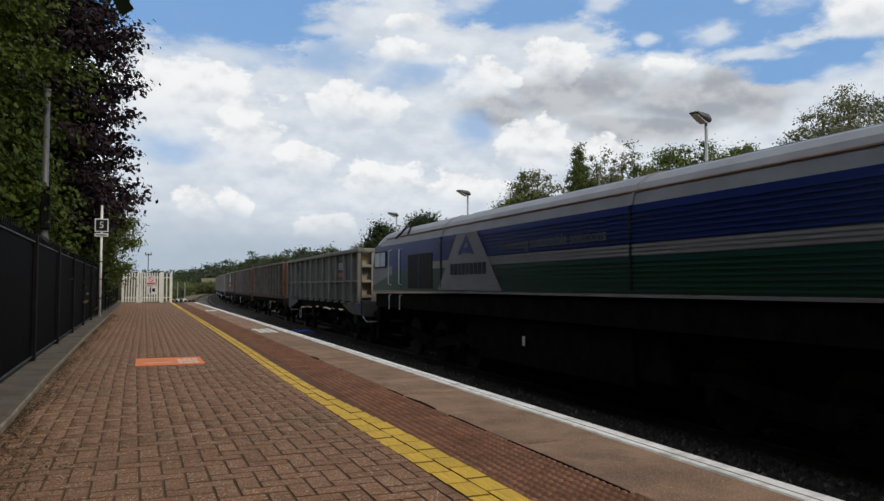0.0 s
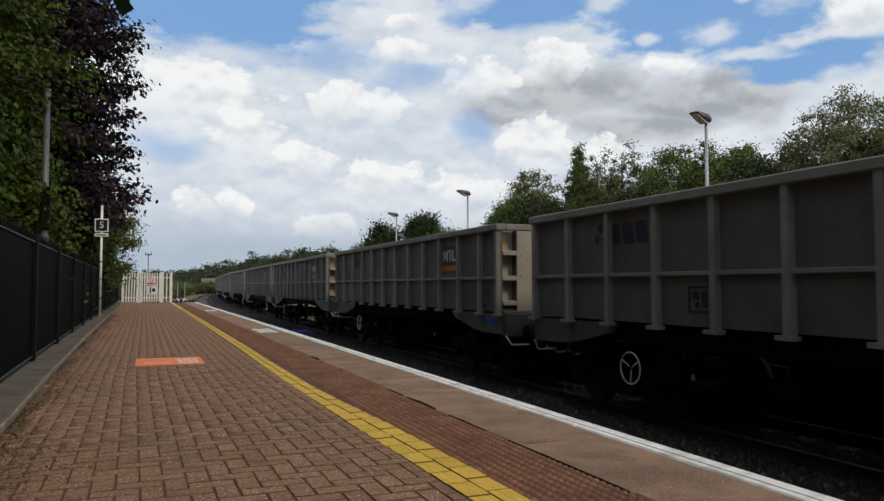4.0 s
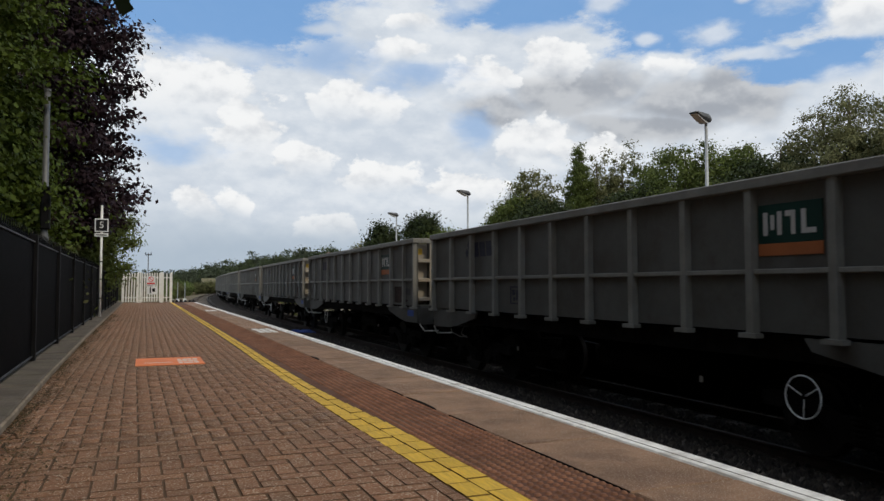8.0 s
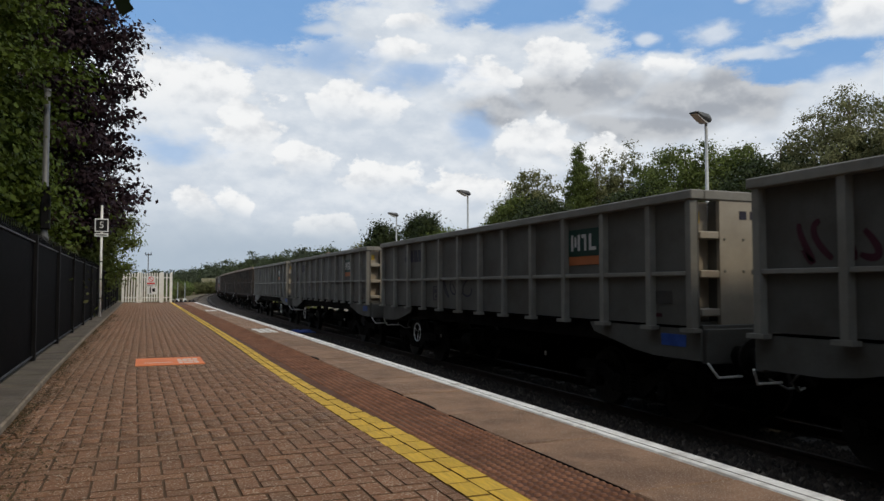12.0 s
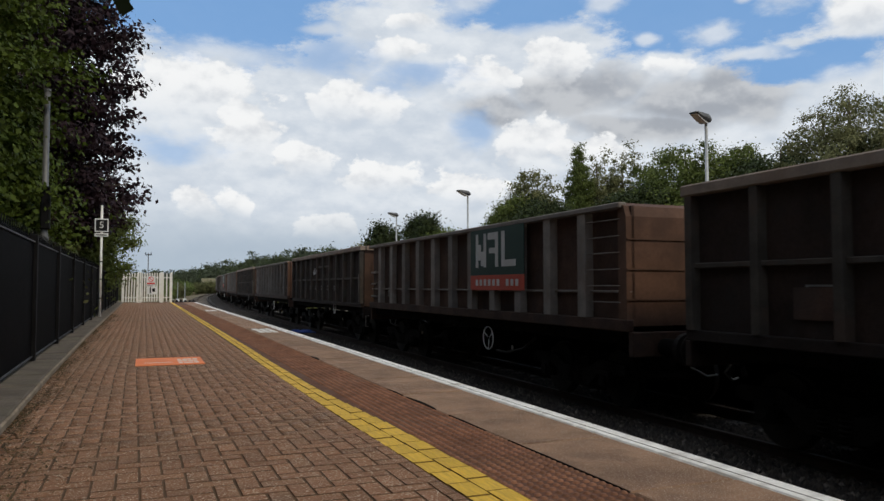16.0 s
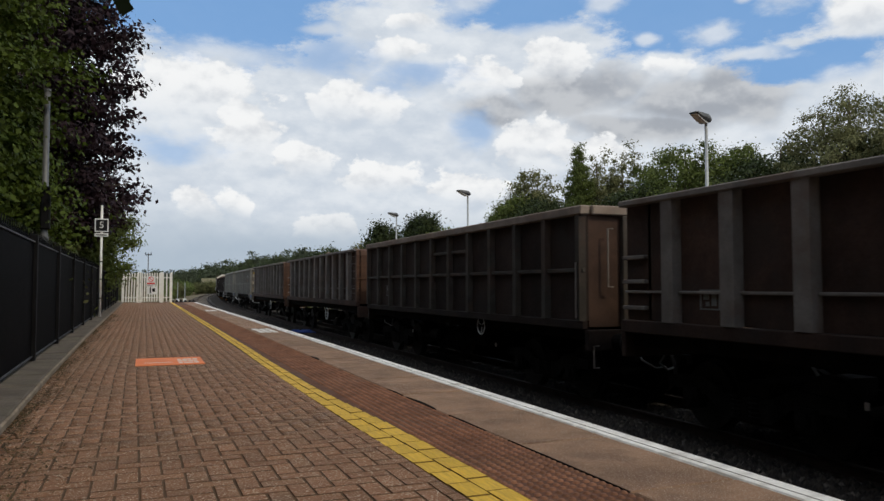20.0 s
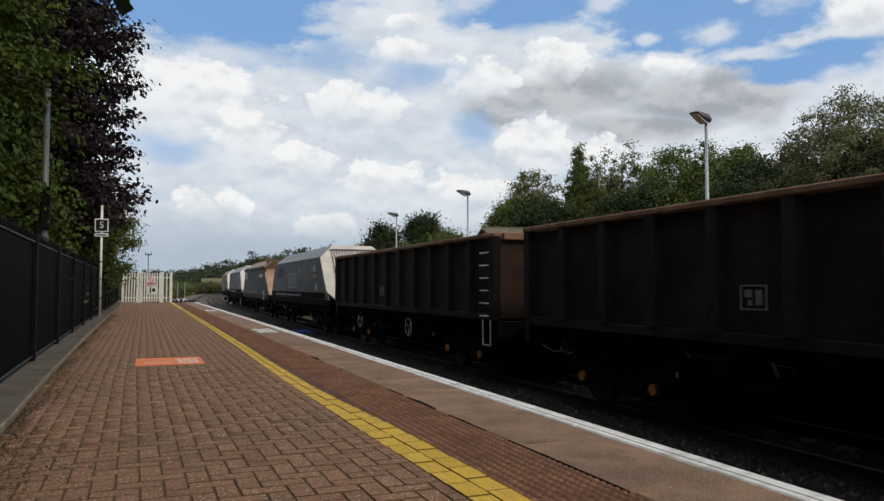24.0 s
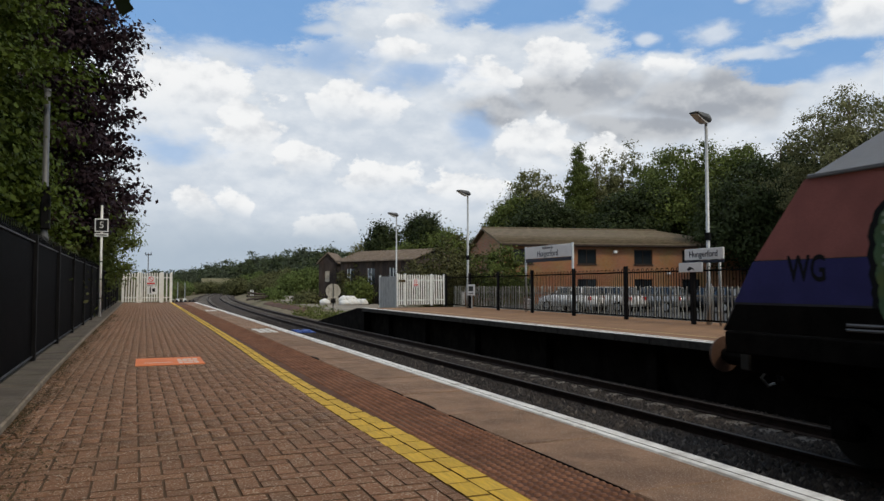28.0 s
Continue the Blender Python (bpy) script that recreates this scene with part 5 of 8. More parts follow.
# ---- near platform furniture ----
def build_black_fence():
    """Bays of close-boarded black steel between posts, following the kerb; spiked tops lean outwards above the rail."""
    f = thing("black_fence", None, "tall black steel palisade fence with spiked bent tops", "fence")
    bay = 3.05
    line = lambda y: kerb_x(y) - 0.36
    pale = bmesh.new()
    prof = [(0.0, 0.10), (0.0, 1.58), (-0.05, 1.66), (-0.045, 1.745), (-0.060, 1.665), (-0.014, 1.58), (-0.014, 0.10)]
    prism(pale, prof, 1, -0.030, 0.030)
    me = mesh_of("pale", pale, "black_steel")
    far = []
    for i in range(-7, 13):
        y0, y1 = 10.65 + bay * i, 10.65 + bay * (i + 1)
        x0, x1 = line(y0), line(y1)
        part("post", soft_box((x0 - 0.05, y0 - 0.05, 0.0), (x0 + 0.05, y0 + 0.05, 1.66), 0.008), "black_post", f)
        at = pose(x0, y0, 0, 0, 0, math.degrees(math.atan2(x0 - x1, bay)))
        for z in (0.26, 1.50):
            part("rail", boxes(((-0.06, 0.052, z), (-0.03, bay - 0.052, z + 0.05))), "black_steel", f, at=at)
        # thin paler strips imitate the highlight along the panel edges
        part("rail_cap", boxes(((0.008, 0.052, 1.555), (0.022, bay - 0.052, 1.572))), "fence_highlight", f, "pale strip painted as highlight on the upper edge", at=at)
        part("rail_cap", boxes(((0.008, 0.052, 0.095), (0.022, bay - 0.052, 0.115))), "fence_highlight", f, "pale strip painted as highlight on the lower edge", at=at)
        part("sheet", boxes(((-0.006, 0.052, 0.10), (0.004, bay - 0.052, 1.555))), "black_steel", f, "smooth black sheet between the posts", at=at)
        for j in range(19):
            m = at @ pose(-0.012, 0.13 + 0.155 * j, 0, 0, 0, 0.6 * math.sin(3 * j + i))
            if i >= -2:
                part("pale", me, "black_steel", f, at=m)
            else:
                far.append(m)
    rest = bmesh.new()
    for m in far:
        k = len(rest.verts)
        box(rest, (-0.014, -0.03, 0.10), (0.0, 0.03, 1.66))
        rest.verts.ensure_lookup_table()
        for v in rest.verts[k:]:
            v.co = m @ v.co
    ob = part("more_pales", rest, "black_steel", f)
    ob["kind"] = "stuff"


def notice(parent, at, w, h):
    board = part("notice_board", soft_box((-w / 2, -0.006, -h / 2), (w / 2, 0.0, h / 2), 0.004), "sign_white", parent, "white warning notice", at=at)
    bm = bmesh.new()
    ring(bm, (0, -0.008, h * 0.2), w * 0.26, w * 0.04, 1, 20, 4)
    tube(bm, [(-w * 0.18, -0.008, h * 0.2 + w * 0.18), (w * 0.18, -0.008, h * 0.2 - w * 0.18)], w * 0.035, 4)
    part("red_ring", bm, "sign_red", board)
    part("red_band", boxes(((-w * 0.42, -0.009, -h * 0.28), (w * 0.42, -0.0065, -h * 0.12))), "sign_red", board)
    part("text_bars", boxes(((-w * 0.4, -0.009, -h * 0.38), (w * 0.4, -0.0065, -h * 0.34)), ((-w * 0.4, -0.009, -h * 0.46), (w * 0.2, -0.0065, -h * 0.42))), "sign_black", board)


def palisade(parent, x0, x1, height, mat, step=0.135, skip=(), lean=0.0):
    """White pales along local x with two rails."""
    pale = bmesh.new()
    prism(pale, [(-0.036, 0.06), (0.036, 0.06), (0.036, height - 0.05), (0.0, height), (-0.036, height - 0.05)], 1, -0.02, 0.0)
    me = mesh_of("pale", pale, mat)
    n = int((x1 - x0) / step)
    for i in range(n + 1):
        x = x0 + (x1 - x0) * i / max(n, 1)
        part("pale", me, mat, parent, at=pose(x, 0, 0, 0, lean, 0))
    for z in (0.28, height - 0.33):
        part("rail", boxes(((x0 - 0.03, 0.002, z), (x1 + 0.03, 0.045, z + 0.06))), mat, parent)


def build_platform_end():
    g = thing("platform_gate", pose(0, 47.3, 0), "white-painted palisade gate across the platform end", "gate")
    palisade(g, -1.15, -0.42, 1.80, "white_paint", lean=1.2)
    palisade(g, -0.12, 0.85, 1.80, "white_paint")
    palisade(g, 1.05, 1.45, 1.80, "white_paint")
    for x in (-1.2, -0.34, -0.22, 0.93, 1.02, 1.52):
        part("post", soft_box((x - 0.045, 0.0, 0), (x + 0.045, 0.09, 1.83), 0.008), "white_paint", g)
    notice(g, pose(0.36, -0.03, 1.28), 0.52, 0.62)
    part("paper_notice", boxes(((0.16, -0.03, 0.5), (0.72, -0.024, 0.98))), "sign_white", g, "tattered pale notice")
    part("mark", boxes(((0.30, -0.032, 0.58), (0.38, -0.0305, 0.92)), ((0.44, -0.032, 0.66), (0.60, -0.0305, 0.86))), "black_post", g)
    tr = thing("gate_trap", pose(2.2, 48.4, 0), "row of dark anti-trespass cones on the platform end", "anti-trespass strip")
    spike = bmesh.new()
    tube(spike, [(0, 0, -0.02), (0, 0, 0.02), (0, 0, 0.16)], [0.14, 0.13, 0.02], 6)
    me = mesh_of("cone", spike, "black_post")
    for i in range(6):
        for j in range(3):
            part("cone", me, "black_post", tr, at=pose(-0.55 + 0.25 * i, 0.25 * j, -0.02))
    for x in (1.9, 2.35, 2.95):
        p = thing("marker_post", pose(x, 52 + 3 * x, -0.6), "slim grey trackside marker post", "post")
        part("pole", tube(bmesh.new(), [(0, 0, 0), (0, 0, 1.9)], 0.035, 6), "galv", p)
        part("box", soft_box((-0.1, -0.06, 0.25), (0.12, 0.06, 0.62), 0.01), "sign_white", p)
    s = thing("stop_marker", pose(-1.28, 25.4, 0.0), "car stop marker with black plate on a white pole", "sign")
    part("pole", tube(bmesh.new(), [(0, 0, 0), (0, 0, 3.55)], 0.038, 10), "white_paint", s, smooth=True)
    pl = part("plate", soft_box((-0.20, -0.06, 2.70), (0.20, -0.045, 3.12), 0.01), "sign_white", s, "white-edged black number plate")
    part("field", boxes(((-0.165, -0.066, 2.735), (0.165, -0.0605, 3.085))), "sign_black", pl)
    words("numeral", "5", 0.30, "sign_white", pl, Matrix.Translation((0, -0.068, 2.91)) @ Matrix.Rotation(radians(90), 4, "X"), extrude=0.001)
    part("lower_plate", soft_box((-0.20, -0.06, 2.55), (0.20, -0.045, 2.66), 0.008), "sign_white", s)
    part("text_bar", boxes(((-0.15, -0.066, 2.59), (0.15, -0.0605, 2.62))), "sign_black", s)
    for z in (0.6, 1.2, 1.75):
        part("band", tube(bmesh.new(), [(0, 0, z), (0, 0, z + 0.03)], 0.045, 10), "black_post", s)
    l = thing("lamp_post", pose(-1.75, 15.4, -0.3), "grey steel lamp post rising among the trees", "lamp post")
    part("pole", tube(bmesh.new(), [(0, 0, 0), (0, 0, 2.2), (0, 0, 2.3), (0, 0, 4.95)], [0.085, 0.085, 0.06, 0.05], 12), "lamp_head", l, smooth=True)
    part("bracket", soft_box((-0.06, -0.12, 2.35), (0.10, 0.06, 3.15), 0.02), "black_post", l)
    part("cap", tube(bmesh.new(), [(0, 0, 4.95), (0, 0, 5.0)], 0.06, 12), "lamp_head", l)
    l2 = thing("lamp_post", pose(-1.6, 44.0, -0.3), "slim grey steel post beyond the sign", "lamp post")
    part("pole", tube(bmesh.new(), [(0, 0, 0), (0, 0, 4.3)], 0.05, 8), "galv", l2, smooth=True)
    m = thing("signal_mast", pose(0.45, 112, -1.2), "distant slim steel mast with crossbar", "mast")
    part("pole", tube(bmesh.new(), [(0, 0, 0), (0, 0, 6.9)], 0.075, 6), "lamp_head", m)
    part("crossbar", boxes(((-0.42, -0.05, 6.55), (0.42, 0.05, 6.68)), ((-0.42, -0.05, 6.681), (-0.3, 0.05, 6.95)), ((0.3, -0.05, 6.681), (0.42, 0.05, 6.95))), "black_post", m)


# ---- opposite platform furniture ----
def platform_lamp(base, h, turn, label):
    l = thing("platform_lamp", pose(*base, 0, 0, turn), label, "street lamp", "lamps on the opposite platform")
    part("pole", tube(bmesh.new(), [(0, 0, 0), (0, 0, 1.1), (0, 0, 1.15), (0, 0, h)], [0.075, 0.075, 0.055, 0.042], 12), "galv", l, smooth=True)
    part("base_door", soft_box((-0.085, -0.05, 0.4), (-0.07, 0.05, 0.85), 0.005), "galv", l)
    head = bmesh.new()
    prism(head, [(-0.62, h + 0.16), (-0.52, h + 0.20), (0.0, h + 0.17), (0.10, h + 0.06), (0.10, h - 0.04), (-0.02, h - 0.06), (-0.22, h + 0.0)], 1, -0.14, 0.14)
    bmesh.ops.bevel(head, geom=head.edges[:], offset=0.03, segments=2, affect="EDGES")
    part("lantern", head, "lamp_head", l, "grey lamp housing", smooth=True)
    lens = bmesh.new()
    prism(lens, [(-0.55, h + 0.125), (-0.22, h - 0.01), (-0.03, h - 0.075), (-0.10, h - 0.085), (-0.28, h - 0.02)], 1, -0.11, 0.11)
    part("lens", lens, "lens", l, "clear lamp lens")
    part("cabinet", soft_box((-0.065, -0.075, 2.3), (0.065, 0.075, 2.52), 0.02), "black_post", l)
    return l


def build_opposite_furniture():
    platform_lamp((14.35, 15.9, OPP_Z), 5.62, 12, "tall grey platform lamp by the station fence")
    platform_lamp((14.36, 32.1, OPP_Z), 5.45, 8, "grey platform lamp near the white gate")
    platform_lamp((14.6, 43.6, -0.8), 6.2, 8, "grey lamp beyond the platform end")
    # black bow-top fence
    f = thing("bow_top_fence", None, "black bow-top steel fence along the opposite platform", "fence")
    bow = bmesh.new()
    pts = [(0, -0.055, 0.1), (0, -0.055, 1.5)] + [(0, -0.055 * math.cos(a), 1.5 + 0.075 * math.sin(a)) for a in (0.6, 1.2, 1.57, 1.94, 2.54)] + [(0, 0.055, 1.5), (0, 0.055, 0.1)]
    tube(bow, pts, 0.011, 5)
    me = mesh_of("bow", bow, "black_steel")
    px = lambda y: 14.0 + 0.02 * (y - 16.0)
    posts = [3.6 + 3.13 * i for i in range(11)]
    for i, y in enumerate(posts):
        part("post", soft_box((px(y) - 0.055, y - 0.055, OPP_Z), (px(y) + 0.055, y + 0.055, 1.62), 0.01), "black_post", f)
        if i + 1 < len(posts):
            y2 = posts[i + 1]
            for z in (0.05, 1.40):
                rail = bmesh.new()
                tube(rail, [(px(y), y + 0.07, z + 0.02), (px(y2), y2 - 0.07, z + 0.02)], 0.022, 4)
                part("rail", rail, "black_steel", f)
            n = 13
            for j in range(n):
                yy = y + (y2 - y) * (j + 0.75) / (n + 0.5)
                part("bow", me, "black_steel", f, at=pose(px(y) + (px(y2) - px(y)) * (yy - y) / (y2 - y), yy, OPP_Z))
    # weathered palisade fence of the car park
    g = thing("palisade_fence", None, "weathered grey palisade fence beside the car park", "fence")
    pale = bmesh.new()
    prism(pale, [(-0.027, -0.5), (0.027, -0.5), (0.027, 0.93), (0, 1.0), (-0.027, 0.93)], 0, -0.02, 0.0)
    me = mesh_of("pale", pale, "grey_palisade")
    for i in range(150):
        y = 8.0 + 0.19 * i
        part("pale", me, "grey_palisade", g, at=pose(15.45, y, 0.12 if y < 15 else 0, 1.5 * math.sin(i * 1.7)))
    for z in (-0.1, 0.68):
        part("rail", boxes(((15.46, 8, z), (15.50, 36.5, z + 0.05))), "grey_palisade", g)
    # white gate and side screen at the platform end
    w = thing("white_gate", pose(12.15, 36.1, OPP_Z, 0, 0, 19), "white-painted palisade gate at the opposite platform end", "gate")
    palisade(w, 0.12, 0.42, 1.66, "white_paint", 0.15)
    palisade(w, 0.68, 2.22, 1.66, "white_paint", 0.15)
    palisade(w, 2.52, 3.2, 1.66, "white_paint", 0.17, lean=-2.0)
    for x in (0.02, 0.55, 2.36, 3.3):
        part("post", soft_box((x - 0.05, 0, 0), (x + 0.05, 0.1, 1.7), 0.008), "white_paint", w)
    notice(w, pose(1.2, -0.03, 1.2), 0.36, 0.46)
    part("latch_box", soft_box((0.05, -0.05, 1.25), (0.5, -0.02, 1.38), 0.01), "moss", w)
    sc = thing("side_screen", pose(12.12, 36.2, OPP_Z, 0, 0, 97), "pale weathered board screen beside the white gate", "screen")
    for i in range(12):
        part("board", boxes(((0.06 + 0.16 * i, -0.012, -0.3), (0.21 + 0.16 * i, 0.012, 1.55))), "screen", sc)
    part("post", soft_box((1.98, -0.05, -0.9), (2.07, 0.05, 1.62), 0.008), "white_paint", sc)
    # station boards
    wb = thing("welcome_board", pose(14.5, 23.05, 0), "white station welcome board on grey posts", "sign")
    board = part("board", soft_box((-0.03, 0.0, 2.10), (0.03, 3.5, 2.57), 0.008), "sign_white", wb)
    part("band", soft_box((-0.034, 0.0, 1.95), (0.034, 3.5, 2.085), 0.006), "sign_navy", wb, "navy band")
    words("place_name", "Hungerford", 0.34, "sign_navy", board, on_side(-0.034, 1.75, 2.26), xscale=1.0)
    words("greeting", "Welcome to", 0.16, "sign_navy", board, on_side(-0.034, 1.75, 2.49))
    for y in (-0.03, 3.53):
        part("post", tube(bmesh.new(), [(0, y, OPP_Z), (0, y, 2.6)], 0.045, 8), "galv", wb, smooth=True)
    nb = thing("name_board", pose(14.15, 15.1, 0), "white station name board on grey posts", "sign")
    board = part("board", soft_box((-0.025, 0.0, 1.72), (0.025, 1.5, 2.03), 0.008), "sign_white", nb)
    part("band", soft_box((-0.029, 0.0, 1.63), (0.029, 1.5, 1.705), 0.006), "sign_navy", nb, "navy band")
    words("place_name", "Hungerford", 0.235, "sign_navy", board, on_side(-0.03, 0.75, 1.87))
    for y in (0.2, 1.3):
        part("post", tube(bmesh.new(), [(0.04, y, OPP_Z), (0.04, y, 2.0)], 0.035, 8), "galv", nb, smooth=True)
    ns = thing("fence_notice", pose(13.9, 15.62, 0.03), "white pictogram notice fixed on the black fence", "sign")
    part("plate", soft_box((-0.012, 0.0, 1.35), (0.012, 0.95, 1.61), 0.006), "sign_white", ns)
    bm = bmesh.new()
    prism(bm, [(0.62, 1.42), (0.50, 1.50), (0.38, 1.47), (0.30, 1.40), (0.42, 1.43), (0.52, 1.38)], 0, -0.016, -0.0125)
    part("pictogram", bm, "sign_black", ns)
    cs = thing("small_notice", pose(13.92, 30.35, 0.02), "white notice with black emblem beside the lamp post", "sign")
    part("plate", soft_box((-0.01, 0.0, 0.55), (0.01, 0.8, 1.05), 0.006), "sign_white", cs)
    part("emblem", boxes(((-0.014, 0.15, 0.74), (-0.011, 0.65, 0.97))), "sign_black", cs)
    part("text_bar", boxes(((-0.014, 0.15, 0.62), (-0.011, 0.65, 0.66))), "sign_black", cs)
    part("stake", boxes(((0.012, 0.35, OPP_Z), (0.045, 0.42, 0.95))), "galv", cs)
    st = thing("pallet_stack", pose(15.0, 26.9, OPP_Z), "small stack of white boards leaning on the fence", "boards")
    for i in range(4):
        part("board", boxes(((-0.02 + 0.0 * i, 0, 0.05 + 0.13 * i), (0.02, 0.75, 0.14 + 0.13 * i))), "white_paint", st)
    bd = thing("barrier_board", pose(15.05, 33.0, OPP_Z), "low brick-red and white barrier behind the fence", "barrier")
    for i in range(7):
        part("slat", boxes(((0, 0.22 * i, 0.1), (0.03, 0.22 * i + 0.15, 0.75))), "brick" if i < 5 else "white_paint", bd)
    # things in the yard
    dr = thing("cable_drum", pose(17.0, 70.0, -0.775, 0, 0, -14), "weathered pale cable drum on timber baulks", "cable drum")
    for y in (-0.45, 0.45):
        part("flange", tube(bmesh.new(), [(0, y - 0.04, 1.29), (0, y + 0.04, 1.29)], 0.72, 28), "drum", dr)
    part("core", tube(bmesh.new(), [(0, -0.409, 1.29), (0, 0.409, 1.29)], 0.40, 20), "shed", dr)
    for x in (-0.4, 0.4):
        part("baulk", soft_box((x - 0.16, -0.9, -0.02), (x + 0.16, 0.9, 0.66), 0.02), "drum", dr)
    for i in range(4):
        part("plank_joint", boxes(((-0.42 + 0.26 * i, -0.496, 0.75), (-0.405 + 0.26 * i, -0.4905, 1.83))), "shed", dr)
    mp = thing("marker_pole", pose(12.53, 51.6, -0.9), "slim dark pole among the weeds", "post")
    part("pole", tube(bmesh.new(), [(0, 0, -0.3), (0, 0, 2.15)], 0.035, 6), "black_post", mp)
    rnd = random.Random(4)
    for i in range(9):
        bm = bmesh.new()
        bmesh.ops.create_icosphere(bm, subdivisions=2, radius=1.0)
        for v in bm.verts:
            v.co *= 1 + 0.42 * noise.noise(v.co * 2.1 + Vector((i * 3.1, 0, 0)))
            v.co = Vector((v.co.x * 0.50, v.co.y * 0.52, max(-0.35, v.co.z) * 0.42))
        b = part("bulk_bag", bm, "bag", None, smooth=True, at=pose(17.25 + 0.42 * (i % 5) + rnd.uniform(-0.1, 0.1), 66.4 + 0.3 * (i // 5) + 0.4 * rnd.random(), -0.60 + 0.30 * (i // 5), 0, 0, 40 * i) if i < 8 else pose(15.9, 69.0, -0.58))
        tagged(b, "slumped white bulk bag on the gravel", "bag", "white bags in the yard")
    for i in range(7):
        bm = bmesh.new()
        tube(bm, [(-1.2, 0, 0), (1.2, 0.1, 0)], [0.13, 0.10], 7)
        b = part("sleeper_log", bm, ("shed", "kerb")[i % 2], None, at=pose(13.2 + 0.35 * (i % 4), 96 + 0.8 * (i // 2), -0.62 + 0.30 * (i % 3), 0, 6 * (i % 3) - 6, 17 * (i % 5) - 30))
        tagged(b, "old dark timber in a heap beside the track", "timber", "timber heap")
    rm = thing("spoil_bank", None, "low bank of rusty brown spoil beside the track", "spoil heap")
    bm = sweep([(2.75, -1.45), (3.1, -1.02), (3.5, -0.92), (4.1, -0.84), (4.5, -0.95)], FAR_X, [58 + i for i in range(30)])
    for v in bm.verts:
        v.co.z += 0.16 * noise.noise(v.co * 0.9)
        v.co.x += 0.2 * noise.noise(v.co * 0.7 + Vector((9, 0, 0)))
    part("spoil", bm, "spoil", rm, smooth=True)
    for x, y in ((18.4, 140), (19.2, 143), (22.0, 150)):
        p = thing("white_post", pose(x, y, -1.0), "small white trackside post", "post")
        part("pole", soft_box((-0.11, -0.1, 0), (0.11, 0.1, 1.25), 0.02), "sign_white", p)


def build_houses():
    # brick building: local x along its front, local y back
    h = thing("brick_building", pose(29.5, 58.1, -0.62, 0, 0, -11.0), "two-storey orange brick building with brown tiled roof", "building")
    L_, D_, E_ = 24.0, 13.0, 5.35
    wall = bmesh.new()
    wins = [(0.9, 2.7), (6.9, 8.7), (12.4, 14.2), (17.2, 19.0)]
    xs = [0.0]
    for a, b in wins:
        xs += [a, b]
    xs.append(L_)
    zs = [0, 0.75, 2.25, 3.6, 4.95, E_]
    grid = {(i, j, k): wall.verts.new((x, y, z)) for i, x in enumerate(xs) for j, y in enumerate((0.0, 0.3)) for k, z in enumerate(zs)}
    solid = lambda i, k: 0 <= i < len(xs) - 1 and 0 <= k < 5 and not (k in (1, 3) and i % 2 == 1)
    for i in range(len(xs) - 1):
        for k in range(5):
            if not solid(i, k):
                continue
            for j in (0, 1):
                wall.faces.new([grid[p] for p in ((i, j, k), (i + 1, j, k), (i + 1, j, k + 1), (i, j, k + 1))])
            for di, dk, e0, e1 in ((-1, 0, (i, k), (i, k + 1)), (1, 0, (i + 1, k), (i + 1, k + 1)), (0, -1, (i, k), (i + 1, k)), (0, 1, (i, k + 1), (i + 1, k + 1))):
                if not solid(i + di, k + dk):
                    wall.faces.new([grid[p] for p in ((e0[0], 0, e0[1]), (e1[0], 0, e1[1]), (e1[0], 1, e1[1]), (e0[0], 1, e0[1]))])
    part("front_wall", wall, "brick", h)
    side = bmesh.new()
    prism(side, [(0.302, 0), (D_, 0), (D_, E_), (D_ / 2, 6.95), (0.302, E_)], 0, 0, 0.3)
    part("gable_wall", side, "brick", h)
    part("rear_wall", boxes(((0.3, D_ - 0.3, 0), (L_, D_, E_)), ((L_ - 0.3, 0.302, 0), (L_, D_ - 0.302, E_))), "brick", h)
    roof = bmesh.new()
    e, t = 0.45, 0.18
    pts = [(-0.4, -e, E_ - 0.12), (L_ + 0.4, -e, E_ - 0.12), (L_ + 0.4, D_ + e, E_ - 0.12), (-0.4, D_ + e, E_ - 0.12), (-0.4, D_ / 2, 7.1), (L_ - 6.0, D_ / 2, 7.1)]
    lo = [roof.verts.new(p) for p in pts]
    hi = [roof.verts.new((p[0], p[1], p[2] + t)) for p in pts]
    for s in (lo, hi):
        for fidx in ((0, 1, 5, 4), (1, 2, 5), (2, 3, 4, 5)):
            roof.faces.new([s[i] for i in fidx])
    for a, b in ((0, 1), (1, 2), (2, 3), (3, 4), (4, 0)):
        roof.faces.new((lo[a], lo[b], hi[b], hi[a]))
    rf = part("roof", roof, "roof", h)
    for i in range(20):
        f = (i + 0.5) / 20
        y, z = -e + (D_ / 2 + e) * f, E_ + 0.06 + 1.75 * f * 0.985 + 0.05
        part("tile_course", boxes(((-0.4, y - 0.02, z - 0.03), (L_ + 0.4 - 6.2 * f, y + 0.02, z + 0.03))), "roof", rf)
    part("ridge", tube(bmesh.new(), [(-0.4, D_ / 2, 7.27), (L_ - 6, D_ / 2, 7.27)], 0.12, 8), "roof", rf)
    part("gutter", boxes(((-0.4, -e - 0.1, E_ - 0.14), (L_ + 0.4, -e - 0.005, E_ + 0.0))), "fascia", rf)
    part("soffit", boxes(((-0.3, -e + 0.01, E_ - 0.16), (L_ + 0.3, -0.01, E_ - 0.125))), "fascia", rf)
    part("downpipe", tube(bmesh.new(), [(0.35, -0.08, 0), (0.35, -0.08, E_ - 0.2)], 0.06, 8), "fascia", h)
